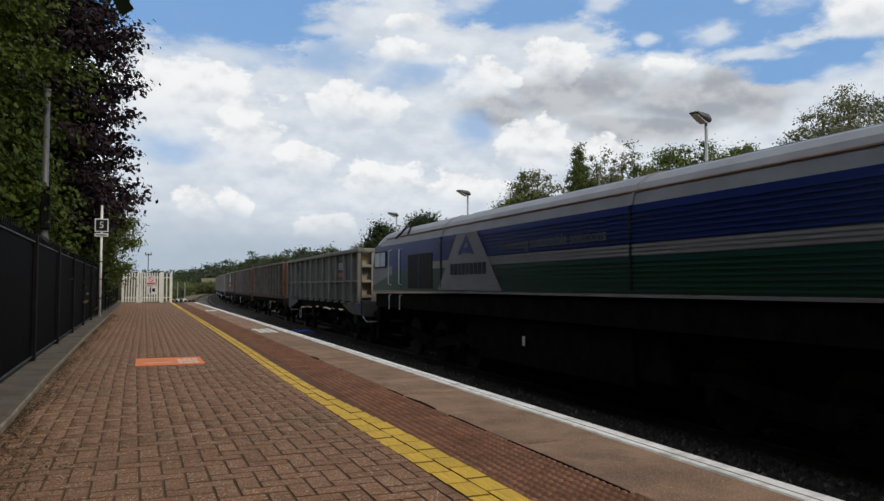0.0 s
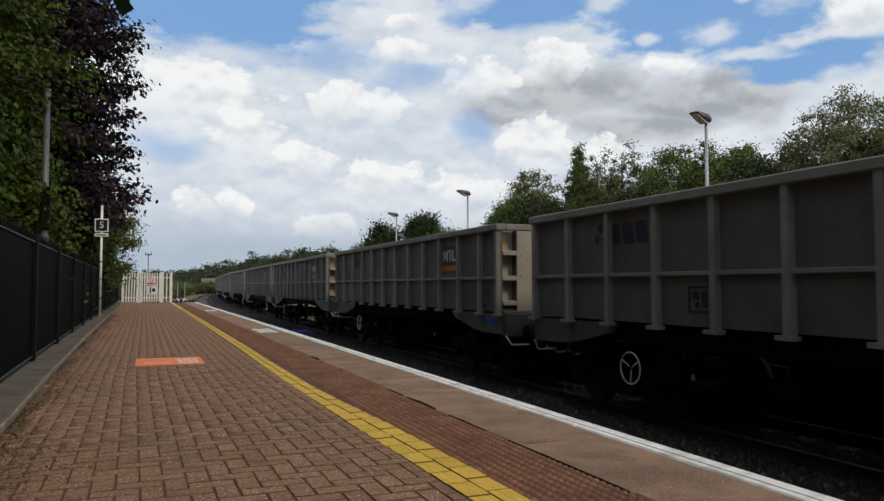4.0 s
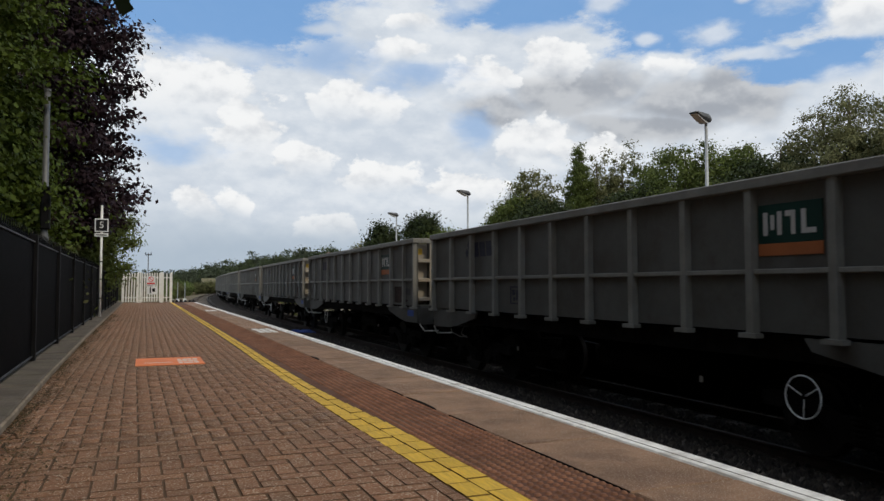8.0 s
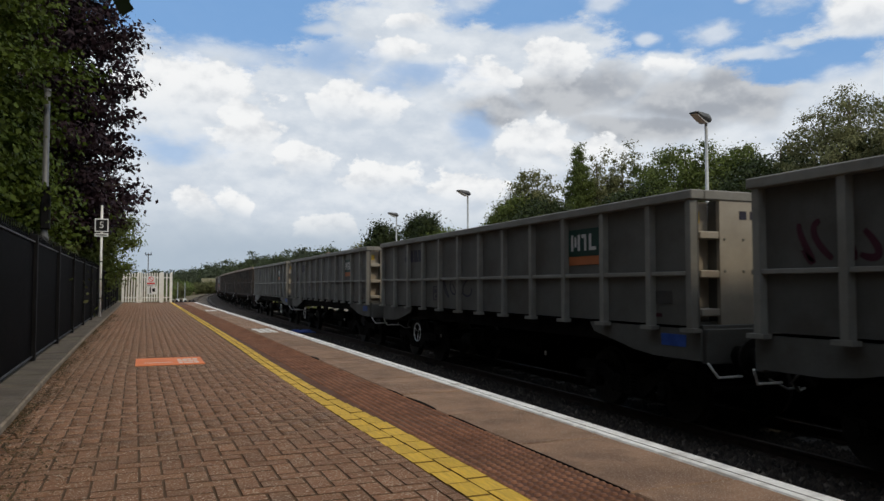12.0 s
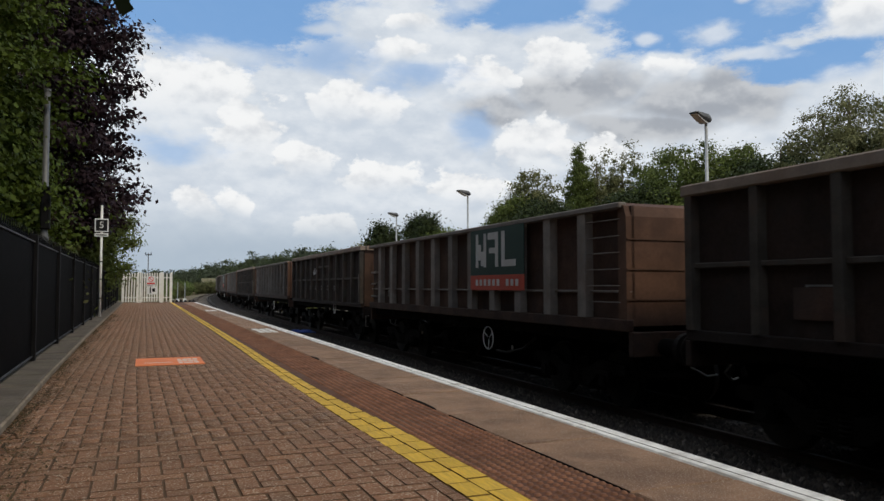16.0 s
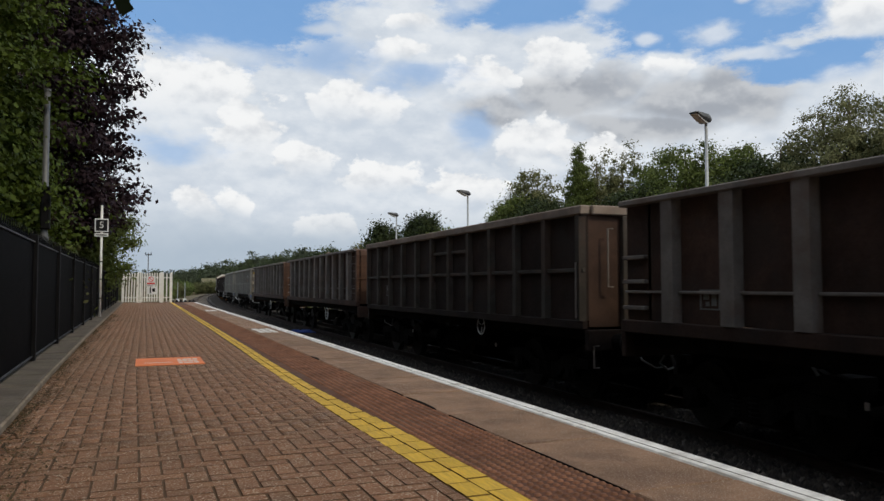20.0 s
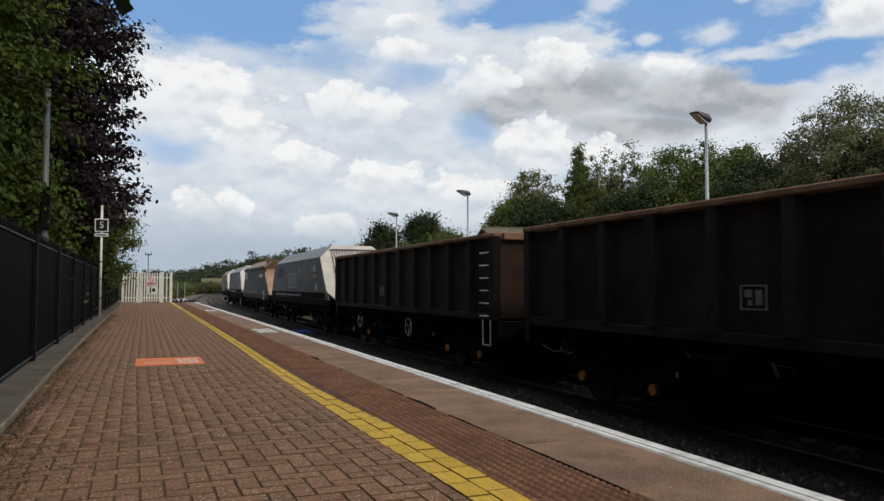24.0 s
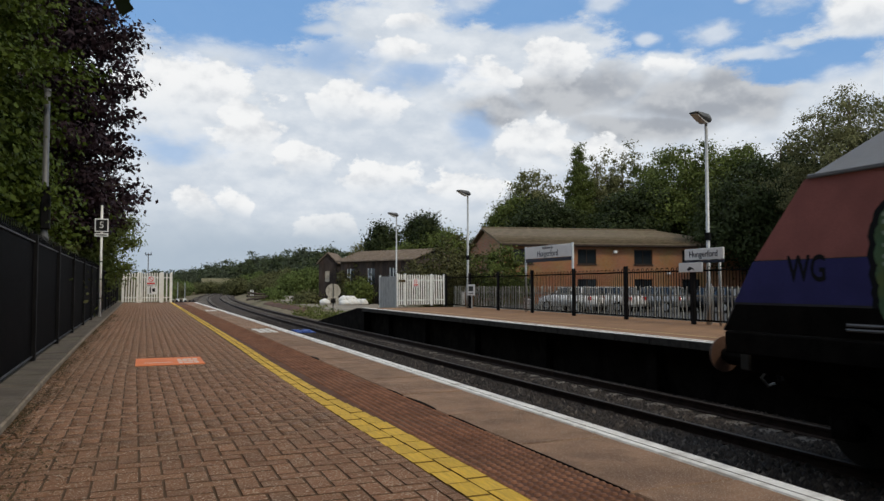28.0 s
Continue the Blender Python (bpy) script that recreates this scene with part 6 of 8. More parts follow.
    for a, b in wins:
        for z0, z1 in ((0.75, 2.25), (3.6, 4.95)):
            w = part("window", boxes(((a, 0.08, z0), (a + 0.08, 0.2, z1)), ((b - 0.08, 0.08, z0), (b, 0.2, z1)), ((a + 0.081, 0.08, z0), (b - 0.081, 0.2, z0 + 0.08)),
                                     ((a + 0.081, 0.08, z1 - 0.08), (b - 0.081, 0.2, z1)), (((a + b) / 2 - 0.03, 0.09, z0 + 0.081), ((a + b) / 2 + 0.03, 0.19, z1 - 0.081))), "window_frame", h, "brown-framed window")
            part("pane", boxes(((a + 0.08, 0.13, z0 + 0.08), ((a + b) / 2 - 0.031, 0.15, z1 - 0.08))), "glass", w)
            part("pane", boxes((((a + b) / 2 + 0.031, 0.13, z0 + 0.08), (b - 0.08, 0.15, z1 - 0.08))), "glass", w)
            part("sill", boxes(((a - 0.08, -0.08, z0 - 0.09), (b + 0.08, 0.079, z0 - 0.002))), "fascia", w)
    for x in (10.3, 15.6):
        part("floodlight", soft_box((x, -0.28, 4.6 if x < 15 else 2.7), (x + 0.35, -0.02, 4.85 if x < 15 else 2.95), 0.03), "sign_white", h)
    # old timber shed: front along local x
    s = thing("timber_shed", pose(18.8, 74.3, -0.75, 0, 0, -61.5), "dilapidated dark timber shed with pale roof", "shed")
    for i in range(20):
        x = 0.5 * i
        if i % 6 in (2, 3):
            part("board", boxes(((x, 0, 0), (x + 0.47, 0.06, 1.9))), "shed", s)
            part("board", boxes(((x, 0, 3.5), (x + 0.47, 0.06, 4.3))), "shed", s)
        else:
            part("board", boxes(((x, 0, 0), (x + 0.47, 0.06, 4.3))), "shed", s)
    for i in (2, 8, 14):
        w = part("window", boxes(((0.5 * i, 0.04, 1.9), (0.5 * i + 0.97, 0.08, 3.5))), "glass", s)
        part("window_frame", boxes(((0.5 * i, 0.0, 1.9), (0.5 * i + 0.1, 0.038, 3.5)), ((0.5 * i + 0.44, 0.0, 1.9), (0.5 * i + 0.54, 0.038, 3.5)), ((0.5 * i + 0.101, 0.0, 2.6), (0.5 * i + 0.439, 0.038, 2.7))), "sign_white", w)
    part("rear_wall", boxes(((0, 5.95, 0), (10, 6.02, 4.3)), ((9.95, 0.07, 0), (10.0, 5.94, 4.3)), ((0, 0.07, 0), (0.05, 5.94, 4.3))), "shed", s)
    g = bmesh.new()
    prism(g, [(0.07, 4.3), (5.95, 4.3), (3.0, 5.3)], 0, 9.9, 9.98)
    part("gable", g, "shed", s)
    r = bmesh.new()
    prism(r, [(-0.4, 4.2), (3.0, 5.32), (6.4, 4.2), (6.4, 4.3), (3.0, 5.44), (-0.4, 4.3)], 0, -0.3, 10.4)
    rf = part("roof", r, "shed_roof", s)
    for i in range(27):
        x = -0.3 + 0.4 * i
        rb = bmesh.new()
        prism(rb, [(-0.42, 4.305), (2.95, 5.425), (2.95, 5.46), (-0.42, 4.34)], 0, x, x + 0.09)
        part("roof_rib", rb, "shed_roof", rf)
    an = thing("timber_annex", pose(17.0, 76.4, -0.75, 0, 0, -28), "narrow gabled dark timber annex of the old shed", "shed")
    g = bmesh.new()
    prism(g, [(0, 0), (1.9, 0), (1.9, 4.2), (0.95, 5.15), (0, 4.2)], 1, 0, 4)
    part("walls", g, "shed", an)
    part("window", boxes(((0.7, -0.03, 2.2), (1.15, -0.002, 3.3))), "drum", an)
    g = bmesh.new()
    prism(g, [(-0.2, 4.06), (0.95, 5.2), (2.1, 4.06), (2.1, 4.16), (0.95, 5.32), (-0.2, 4.16)], 1, -0.2, 4.2)
    part("roof", g, "shed_roof", an)
    hut = thing("brick_hut", pose(27.6, 113, -0.7), "small red brick hut with flat roof", "hut")
    part("walls", soft_box((-1.5, 0, 0), (1.9, 3, 3.3), 0.02), "old_brick", hut)
    part("roof", soft_box((-1.7, -0.2, 3.3), (2.1, 3.2, 3.45), 0.02), "shed_roof", hut)


def car(base, turn, paint, label):
    c = thing("car", pose(*base, 0, 0, turn), label, "car", "cars in the car park")
    body = bmesh.new()
    prof = [(-2.05, 0.32), (2.05, 0.32), (2.12, 0.55), (2.05, 0.85), (1.35, 0.98), (0.95, 1.02), (-1.75, 1.02), (-2.08, 0.92), (-2.12, 0.6)]
    prism(body, prof, 1, -0.86, 0.86)
    bmesh.ops.bevel(body, geom=body.edges[:], offset=0.06, segments=2, affect="EDGES")
    part("body", body, paint, c, smooth=True)
    cab = bmesh.new()
    lo = [(-1.95, 1.0), (1.15, 1.0)]
    v0 = [cab.verts.new((x, y, 1.0)) for x, y in ((-1.9, -0.8), (1.15, -0.8), (1.15, 0.8), (-1.9, 0.8))]
    v1 = [cab.verts.new((x, y, 1.46)) for x, y in ((-1.45, -0.62), (0.35, -0.62), (0.35, 0.62), (-1.45, 0.62))]
    cab.faces.new(v1)
    for i in range(4):
        cab.faces.new((v0[i], v0[(i + 1) % 4], v1[(i + 1) % 4], v1[i]))
    part("windows", cab, "glass", c)
    part("roof", soft_box((-1.5, -0.64, 1.455), (0.4, 0.64, 1.50), 0.02), paint, c)
    for x in (-1.62, -0.55, 0.62):
        for s in (-1, 1):
            bm = bmesh.new()
            tube(bm, [(x, s * 0.82, 1.0), (x + (0.18 if x < -1 else -0.12), s * 0.635, 1.47)], 0.035, 5)
            part("pillar", bm, paint, c)
    for x in (-1.32, 1.3):
        for s in (-1, 1):
            w = bmesh.new()
            tube(w, [(x, s * 0.70, 0.32), (x, s * 0.90, 0.32)], 0.32, 18)
            wo = part("wheel", w, "tyre", c)
            part("rim", tube(bmesh.new(), [(x, s * 0.885, 0.32), (x, s * 0.91, 0.32)], 0.21, 14), "galv", wo)
    for s in (-1, 1):
        part("headlight", soft_box((1.95, s * 0.62 - 0.16, 0.66), (2.115, s * 0.62 + 0.16, 0.80), 0.02), "lens", c)
        part("tail_light", soft_box((-2.14, s * 0.66 - 0.12, 0.70), (-2.03, s * 0.66 + 0.12, 0.92), 0.02), "tail", c)
    return c


def build_cars():
    car((24.9, 39.7, -0.56), 104, "car_white", "white hatchback in the car park behind the fence")
    car((26.8, 38.3, -0.56), 104, "car_white", "white family car in the car park behind the fence")
    car((29.0, 36.7, -0.56), 106, "car_silver", "silver family car in the car park behind the fence")
    car((31.5, 34.6, -0.56), 103, "car_dark", "dark family car in the car park behind the fence")
    car((21.5, 17.5, -0.56), 60, "car_blue", "dark blue car parked beyond the palisade fence")


build_left_trees()
build_far_woods()
build_black_fence()
build_platform_end()
build_opposite_furniture()
build_houses()
build_cars()


# ---- the train: origin at rail level in the middle of each vehicle, leading end towards -y ----
HALF = 1.43
SPEED = 20.9


def wheelset(parent, y, gauge_r=0.46):
    bm = bmesh.new()
    tube(bm, [(-0.98, 0, 0), (0.98, 0, 0)], 0.085, 10)
    for s in (-1, 1):
        tube(bm, [(s * 0.69, 0, 0), (s * 0.725, 0, 0), (s * 0.735, 0, 0), (s * 0.82, 0, 0)], [gauge_r + 0.03, gauge_r + 0.03, gauge_r, gauge_r - 0.01], 26)
    ob = part("wheelset", bm, "wheel", parent, at=pose(0, y, 0))
    return ob


def bogie(parent, y, boxes_mat="under", axles=(-0.93, 0.93), r=0.46):
    b = bmesh.new()
    for s in (-1, 1):
        x0, x1 = (s * 0.98, s * 1.10) if s > 0 else (s * 1.10, s * 0.98)
        a = axles[-1]
        prism(b, [(-a - 0.5, 0.10), (-a - 0.5, 0.26), (-a + 0.2, 0.30), (-0.35, 0.12), (0.35, 0.12), (a - 0.2, 0.30), (a + 0.5, 0.26), (a + 0.5, 0.10), (a - 0.25, 0.06), (0.4, -0.16), (-0.4, -0.16), (-a + 0.25, 0.06)], 0, x0, x1)
    box(b, (-0.97, -0.22, 0.0), (0.97, 0.22, 0.30))
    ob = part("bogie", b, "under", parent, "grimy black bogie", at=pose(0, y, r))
    for a in axles:
        wheelset(ob, a, r)
    ab = bmesh.new()
    box(ab, (-1.16, -0.14, -0.13), (-0.99, 0.14, 0.13))
    me = mesh_of("axlebox", ab, "under")
    cap = mesh_of("axle_cap", tube(bmesh.new(), [(-1.20, 0, 0), (-1.161, 0, 0)], 0.085, 12), boxes_mat)
    for a in axles:
        part("axlebox", me, "under", ob, at=pose(0, a, 0))
        part("axle_cap", cap, boxes_mat, ob, at=pose(0, a, 0))
    sp = bmesh.new()
    for k in range(5):
        ring(sp, (-1.05, 0, -0.10 + 0.055 * k), 0.085, 0.018, 2, 14, 5)
    me = mesh_of("spring", sp, "under")
    for d in (-0.14, 0.14):
        part("spring", me, "under", ob, at=pose(0, d, 0))
    return ob


def handwheel(parent, y, z=0.75, x=-1.35, r=0.235):
    bm = bmesh.new()
    ring(bm, (0, 0, 0), r, 0.0095, 0, 30, 6)
    for k in range(3):
        a = 2.1 * k + 0.5
        tube(bm, [(0.02, 0, 0), (0, r * math.cos(a), r * math.sin(a))], 0.008, 5)
    w = part("handwheel", bm, "white_rail", parent, "white brake handwheel", smooth=True, at=pose(x, y, z))
    part("spindle", tube(bmesh.new(), [(0.0, 0, 0), (0.4, 0, 0)], 0.025, 6), "under", w)
    return w


def buffers(parent, ends, z=1.06, reach=0.62, head="wheel"):
    for e in ends:
        s = 1 if e > 0 else -1
        for x in (-0.87, 0.87):
            bm = bmesh.new()
            tube(bm, [(x, e, z), (x, e + s * (reach - 0.18), z), (x, e + s * (reach - 0.18), z), (x, e + s * (reach - 0.06), z)], [0.13, 0.13, 0.08, 0.08], 14)
            bo = part("buffer", bm, "under", parent)
            part("buffer_head", tube(bmesh.new(), [(x, e + s * (reach - 0.06), z), (x, e + s * reach, z)], [0.24, 0.22], 18), head, bo)
        hook = bmesh.new()
        tube(hook, [(0, e, z), (0, e + s * 0.35, z - 0.02), (0, e + s * 0.5, z - 0.25), (0, e + s * 0.42, z - 0.4)], 0.05, 6)
        part("coupling", hook, "under", parent)
        hose = bmesh.new()
        tube(hose, [(-0.55, e, z - 0.05), (-0.56, e + s * 0.22, z - 0.30), (-0.35, e + s * 0.30, z - 0.42), (-0.2, e + s * 0.35, z - 0.40)], 0.018, 6)
        part("hose", hose, "chalk", parent, "worn brake hose")


def underframe(parent, half_len, z0=1.05, z1=1.40, mat="under"):
    bm = bmesh.new()
    for s in (-1, 1):
        x = s * (HALF - 0.14)
        box(bm, (min(x, x - s * 0.12), -half_len, z0 + 0.08), (max(x, x - s * 0.12), half_len, z1))
    for y in np.linspace(-half_len + 0.1, half_len - 0.1, 7):
        box(bm, (-HALF + 0.27, y - 0.08, z0 + 0.1), (HALF - 0.27, y + 0.08, z1 - 0.02))
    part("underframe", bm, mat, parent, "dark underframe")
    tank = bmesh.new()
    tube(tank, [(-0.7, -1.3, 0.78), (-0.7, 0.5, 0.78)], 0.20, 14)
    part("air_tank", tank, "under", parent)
    cyl = bmesh.new()
    tube(cyl, [(-0.95, 1.2, 0.72), (-0.95, 1.7, 0.72)], 0.14, 12)
    tube(cyl, [(-0.95, 1.7, 0.72), (-0.9, 2.6, 0.62)], 0.03, 6)
    part("brake_cylinder", cyl, "under", parent)
    for y in (-2.3, 2.9):
        part("bright_lever", boxes(((-1.12, y, 0.68), (-1.10, y + 0.05, 0.76))), "disc", parent, "bright brake lever end")


def mrl_plate(parent, x, y, z, w, h, band="mrl_orange"):
    """A dark green square with pale blocks over an orange band."""
    p = part("livery_plate", soft_box((x - 0.012, y - w / 2, z), (x, y + w / 2, z + h * 0.74), 0.004), "mrl_green", parent, "dark green livery panel with pale blocks")
    part("colour_band", soft_box((x - 0.012, y - w / 2, z - h * 0.24), (x, y + w / 2, z - 0.003), 0.004), band, p)
    u = w / 11.0
    hh = h * 0.74
    # tall blocks leaning together, an arch-backed block, and a foot
    for a0, a1, b0, b1 in ((1.0, 1.8, 0.2, 0.8), (2.3, 3.0, 0.34, 0.72), (3.5, 4.3, 0.2, 0.8), (4.9, 5.89, 0.66, 0.8), (5.9, 6.6, 0.2, 0.8), (7.6, 8.4, 0.2, 0.8), (8.4, 10.0, 0.2, 0.33)):
        part("pale_block", boxes(((x - 0.017, y + w / 2 - a1 * u, z + b0 * hh), (x - 0.0125, y + w / 2 - a0 * u, z + b1 * hh))), "mark_white", p)
    return p


def data_panel(parent, x, y, z, w=0.42, h=0.34, mat="mark_white"):
    bm = bmesh.new()
    for a, b, c, d in ((0, 1, 0, 0.07), (0, 1, 0.93, 1), (0, 0.07, 0.07, 0.93), (0.93, 1, 0.07, 0.93), (0.18, 0.42, 0.2, 0.8), (0.55, 0.82, 0.5, 0.8), (0.55, 0.7, 0.18, 0.4)):
        box(bm, (x - 0.008, y + a * w, z + c * h), (x, y + b * w, z + d * h))
    part("data_panel", bm, mat, parent, "pale stencilled data panel")


def scrawl(parent, x, y, z, w, h, seed, mat="chalk", strokes=5, r=0.012):
    rnd = random.Random(seed)
    for k in range(strokes):
        a0 = y + w / 2 - w * (k + 0.5) / strokes
        ph, sp, wd, lf = rnd.uniform(0, 6), rnd.choice((3.6, 5.2, 6.6)), rnd.uniform(0.35, 0.62) * w / strokes, rnd.uniform(0.35, 0.5)
        pts = []
        for i in range(15):
            t = i / 14
            pts.append((a0 + wd * math.sin(sp * t + ph) + 0.25 * wd * (t - 0.5), z + h * (0.5 + lf * math.cos(0.72 * sp * t + ph * 0.4))))
        part("scrawl_stroke", stroke(pts, r, x), mat, parent, "loose sprayed scrawl")


def logo_mark(parent, x, y, z, s=0.5, mat="mark_dark"):
    """Dark maker's mark: three lozenges and three solid blocks."""
    bm = bmesh.new()
    for k in range(3):
        a = math.radians(90 + 120 * k)
        cy, cz = y + 0.95 * s - 0.22 * s * math.cos(a), z + 0.22 * s * math.sin(a)
        prism(bm, [(cy - 0.16 * s, cz), (cy, cz + 0.2 * s), (cy + 0.16 * s, cz), (cy, cz - 0.2 * s)], 0, x - 0.005, x)
    for k in range(3):
        prism(bm, [(y + 0.45 * s - 0.62 * s * k, z - 0.3 * s), (y + 0.55 * s - 0.62 * s * k, z + 0.3 * s), (y + 0.05 * s - 0.62 * s * k, z + 0.3 * s), (y - 0.05 * s - 0.62 * s * k, z - 0.3 * s)], 0, x - 0.005, x)
    part("makers_mark", bm, mat, parent, "dark maker's mark")


def grey_wagon():
    w = thing("grey_box_wagon", None, "grey steel box wagon with ribbed sides on a freight train", "wagon", "wagons of the freight train")
    hl = 6.72                          # half the body's length
    top, bot, mid = 3.22, 1.44, 2.13
    for s, nm in ((-1, "side_panel"), (1, "side_panel")):
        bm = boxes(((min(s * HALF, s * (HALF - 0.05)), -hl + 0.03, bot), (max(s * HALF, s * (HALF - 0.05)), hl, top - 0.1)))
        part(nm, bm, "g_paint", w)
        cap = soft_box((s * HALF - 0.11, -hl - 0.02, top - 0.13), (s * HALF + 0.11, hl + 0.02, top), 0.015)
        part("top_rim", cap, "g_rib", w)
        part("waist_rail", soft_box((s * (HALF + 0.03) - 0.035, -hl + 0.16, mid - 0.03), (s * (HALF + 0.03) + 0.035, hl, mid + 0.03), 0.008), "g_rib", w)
    rib = bmesh.new()
    prism(rib, [(0.0, -0.075), (0.085, -0.05), (0.085, 0.05), (0.0, 0.075)], 2, bot - 0.02, top - 0.131)
    foot = rib
    box(foot, (0.0, -0.13, bot - 0.075), (0.13, 0.13, bot - 0.021))
    me = mesh_of("rib", rib, "g_rib")
    for i in range(12):
        y = hl - 0.10 - 1.13 * i - 0.0
        if y < -hl + 0.5:
            break
        for s in (-1, 1):
            part("rib", me, "g_rib", w, at=pose(s * HALF, y, 0, 0, 0, 0 if s > 0 else 180))
    for s in (-1, 1):
        part("rib", me, "g_rib", w, at=pose(s * HALF, -hl + 0.08, 0, 0, 0, 0 if s > 0 else 180))
    # ends, coloured as lit: the leading one is set back at the corners with three shelves
    front = part("end_panel", boxes(((-HALF + 0.37, -hl + 0.0, bot + 0.02), (HALF - 0.37, -hl + 0.06, top - 0.131))), "g_end", w, "smooth end panel coloured pale as if sunlit")
    rivet = mesh_of("rivet", tube(bmesh.new(), [(0, 0.0, 0), (0, -0.014, 0)], [0.022, 0.014], 8), "g_rib")
    for z in (2.16, 2.58):
        for x in (-0.98, -0.66, -0.30, 0.06, 0.42, 0.78):
            part("rivet", rivet, "g_rib", front, at=pose(x, -hl - 0.0005, z))
    part("end_sill", soft_box((-HALF + 0.06, -hl - 0.01, bot - 0.10), (HALF - 0.06, -hl + 0.10, bot + 0.018), 0.01), "g_paint", w)
    part("end_panel", boxes(((-HALF + 0.051, hl - 0.06, bot), (HALF - 0.051, hl - 0.002, top - 0.131))), "g_end", w, "smooth end panel coloured pale as if sunlit")
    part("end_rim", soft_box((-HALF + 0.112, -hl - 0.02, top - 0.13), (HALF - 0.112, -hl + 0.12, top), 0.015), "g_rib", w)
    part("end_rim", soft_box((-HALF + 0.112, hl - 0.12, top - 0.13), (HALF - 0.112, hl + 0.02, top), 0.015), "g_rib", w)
    for s in (-1, 1):
        xa, xb = sorted((s * (HALF - 0.052), s * (HALF - 0.369)))
        part("corner_back", boxes(((xa, -hl + 0.22, bot), (xb, -hl + 0.26, top - 0.131))), "g_end", w)
        part("corner_wall", boxes(((min(s * (HALF - 0.37), s * (HALF - 0.41)), -hl + 0.061, bot), (max(s * (HALF - 0.37), s * (HALF - 0.41)), -hl + 0.219, top - 0.131))), "g_paint", w)
        for z in (1.57, 2.07, 2.58):
            part("corner_step", soft_box((xa, -hl + 0.005, z), (xb, -hl + 0.218, z + 0.10), 0.012), "g_end", w)
    part("floor", boxes(((-HALF + 0.06, -hl + 0.07, bot), (HALF - 0.06, hl - 0.07, bot + 0.06))), "g_paint", w)
    underframe(w, hl)
    for e in (-1, 1):
        for s in (-1, 1):
            bm = bmesh.new()
            prism(bm, [(e * (hl + 0.02), 1.40), (e * (hl - 2.5), 1.40), (e * (hl - 2.4), 1.26), (e * (hl - 1.35), 1.05), (e * (hl - 0.9), 1.0), (e * (hl + 0.02), 1.0)], 0, s * (HALF - 0.05), s * (HALF - 0.01))
            part("skirt_plate", bm, "g_paint", w)
        part("headstock", soft_box((-HALF + 0.06, e * (hl + 0.03) - 0.06, 0.96), (HALF - 0.06, e * (hl + 0.03) + 0.06, 1.41), 0.01), "g_paint", w)
        grab = bmesh.new()
        tube(grab, [(-HALF + 0.05, e * (hl + 0.1), 0.98), (-HALF + 0.16, e * (hl + 0.16), 0.80), (-HALF + 0.55, e * (hl + 0.16), 0.80)], 0.018, 6)
        part("grab_rail", grab, "white_rail", w)
    part("blue_label", boxes(((-HALF + 0.005, -hl + 0.25, 1.16), (-HALF + 0.0095, -hl + 0.75, 1.32))), "tarp", w)
    part("tan_label", boxes(((-HALF + 0.12, -hl + 0.214, 2.80), (-HALF + 0.23, -hl + 0.2195, 2.96))), "warning_yellow", w, "small yellow warning label")
    part("red_label", boxes(((-HALF - 0.006, -hl + 0.72, 1.54), (-HALF - 0.001, -hl + 0.98, 1.59))), "maroon", w)
    part("data_plate", boxes(((-HALF - 0.006, -hl + 0.50, 1.72), (-HALF - 0.001, -hl + 0.95, 1.90))), "slat", w)
    part("number_bars", boxes(((-0.72, -hl - 0.006, 2.85), (-0.60, -hl - 0.001, 2.96)), ((-0.54, -hl - 0.006, 2.85), (-0.30, -hl - 0.001, 2.96))), "mark_dark", w)
    mrl_plate(w, -HALF - 0.001, -4.08, 2.45, 0.88, 0.60)
    logo_mark(w, -HALF - 0.001, 4.1, 2.75, 0.52)
    data_panel(w, -HALF - 0.001, 2.2, 1.62, mat="mark_dark")
    buffers(w, (-hl - 0.09, hl + 0.09), reach=0.56)
    for y in (-4.75, 4.75):
        bogie(w, y)
    return w


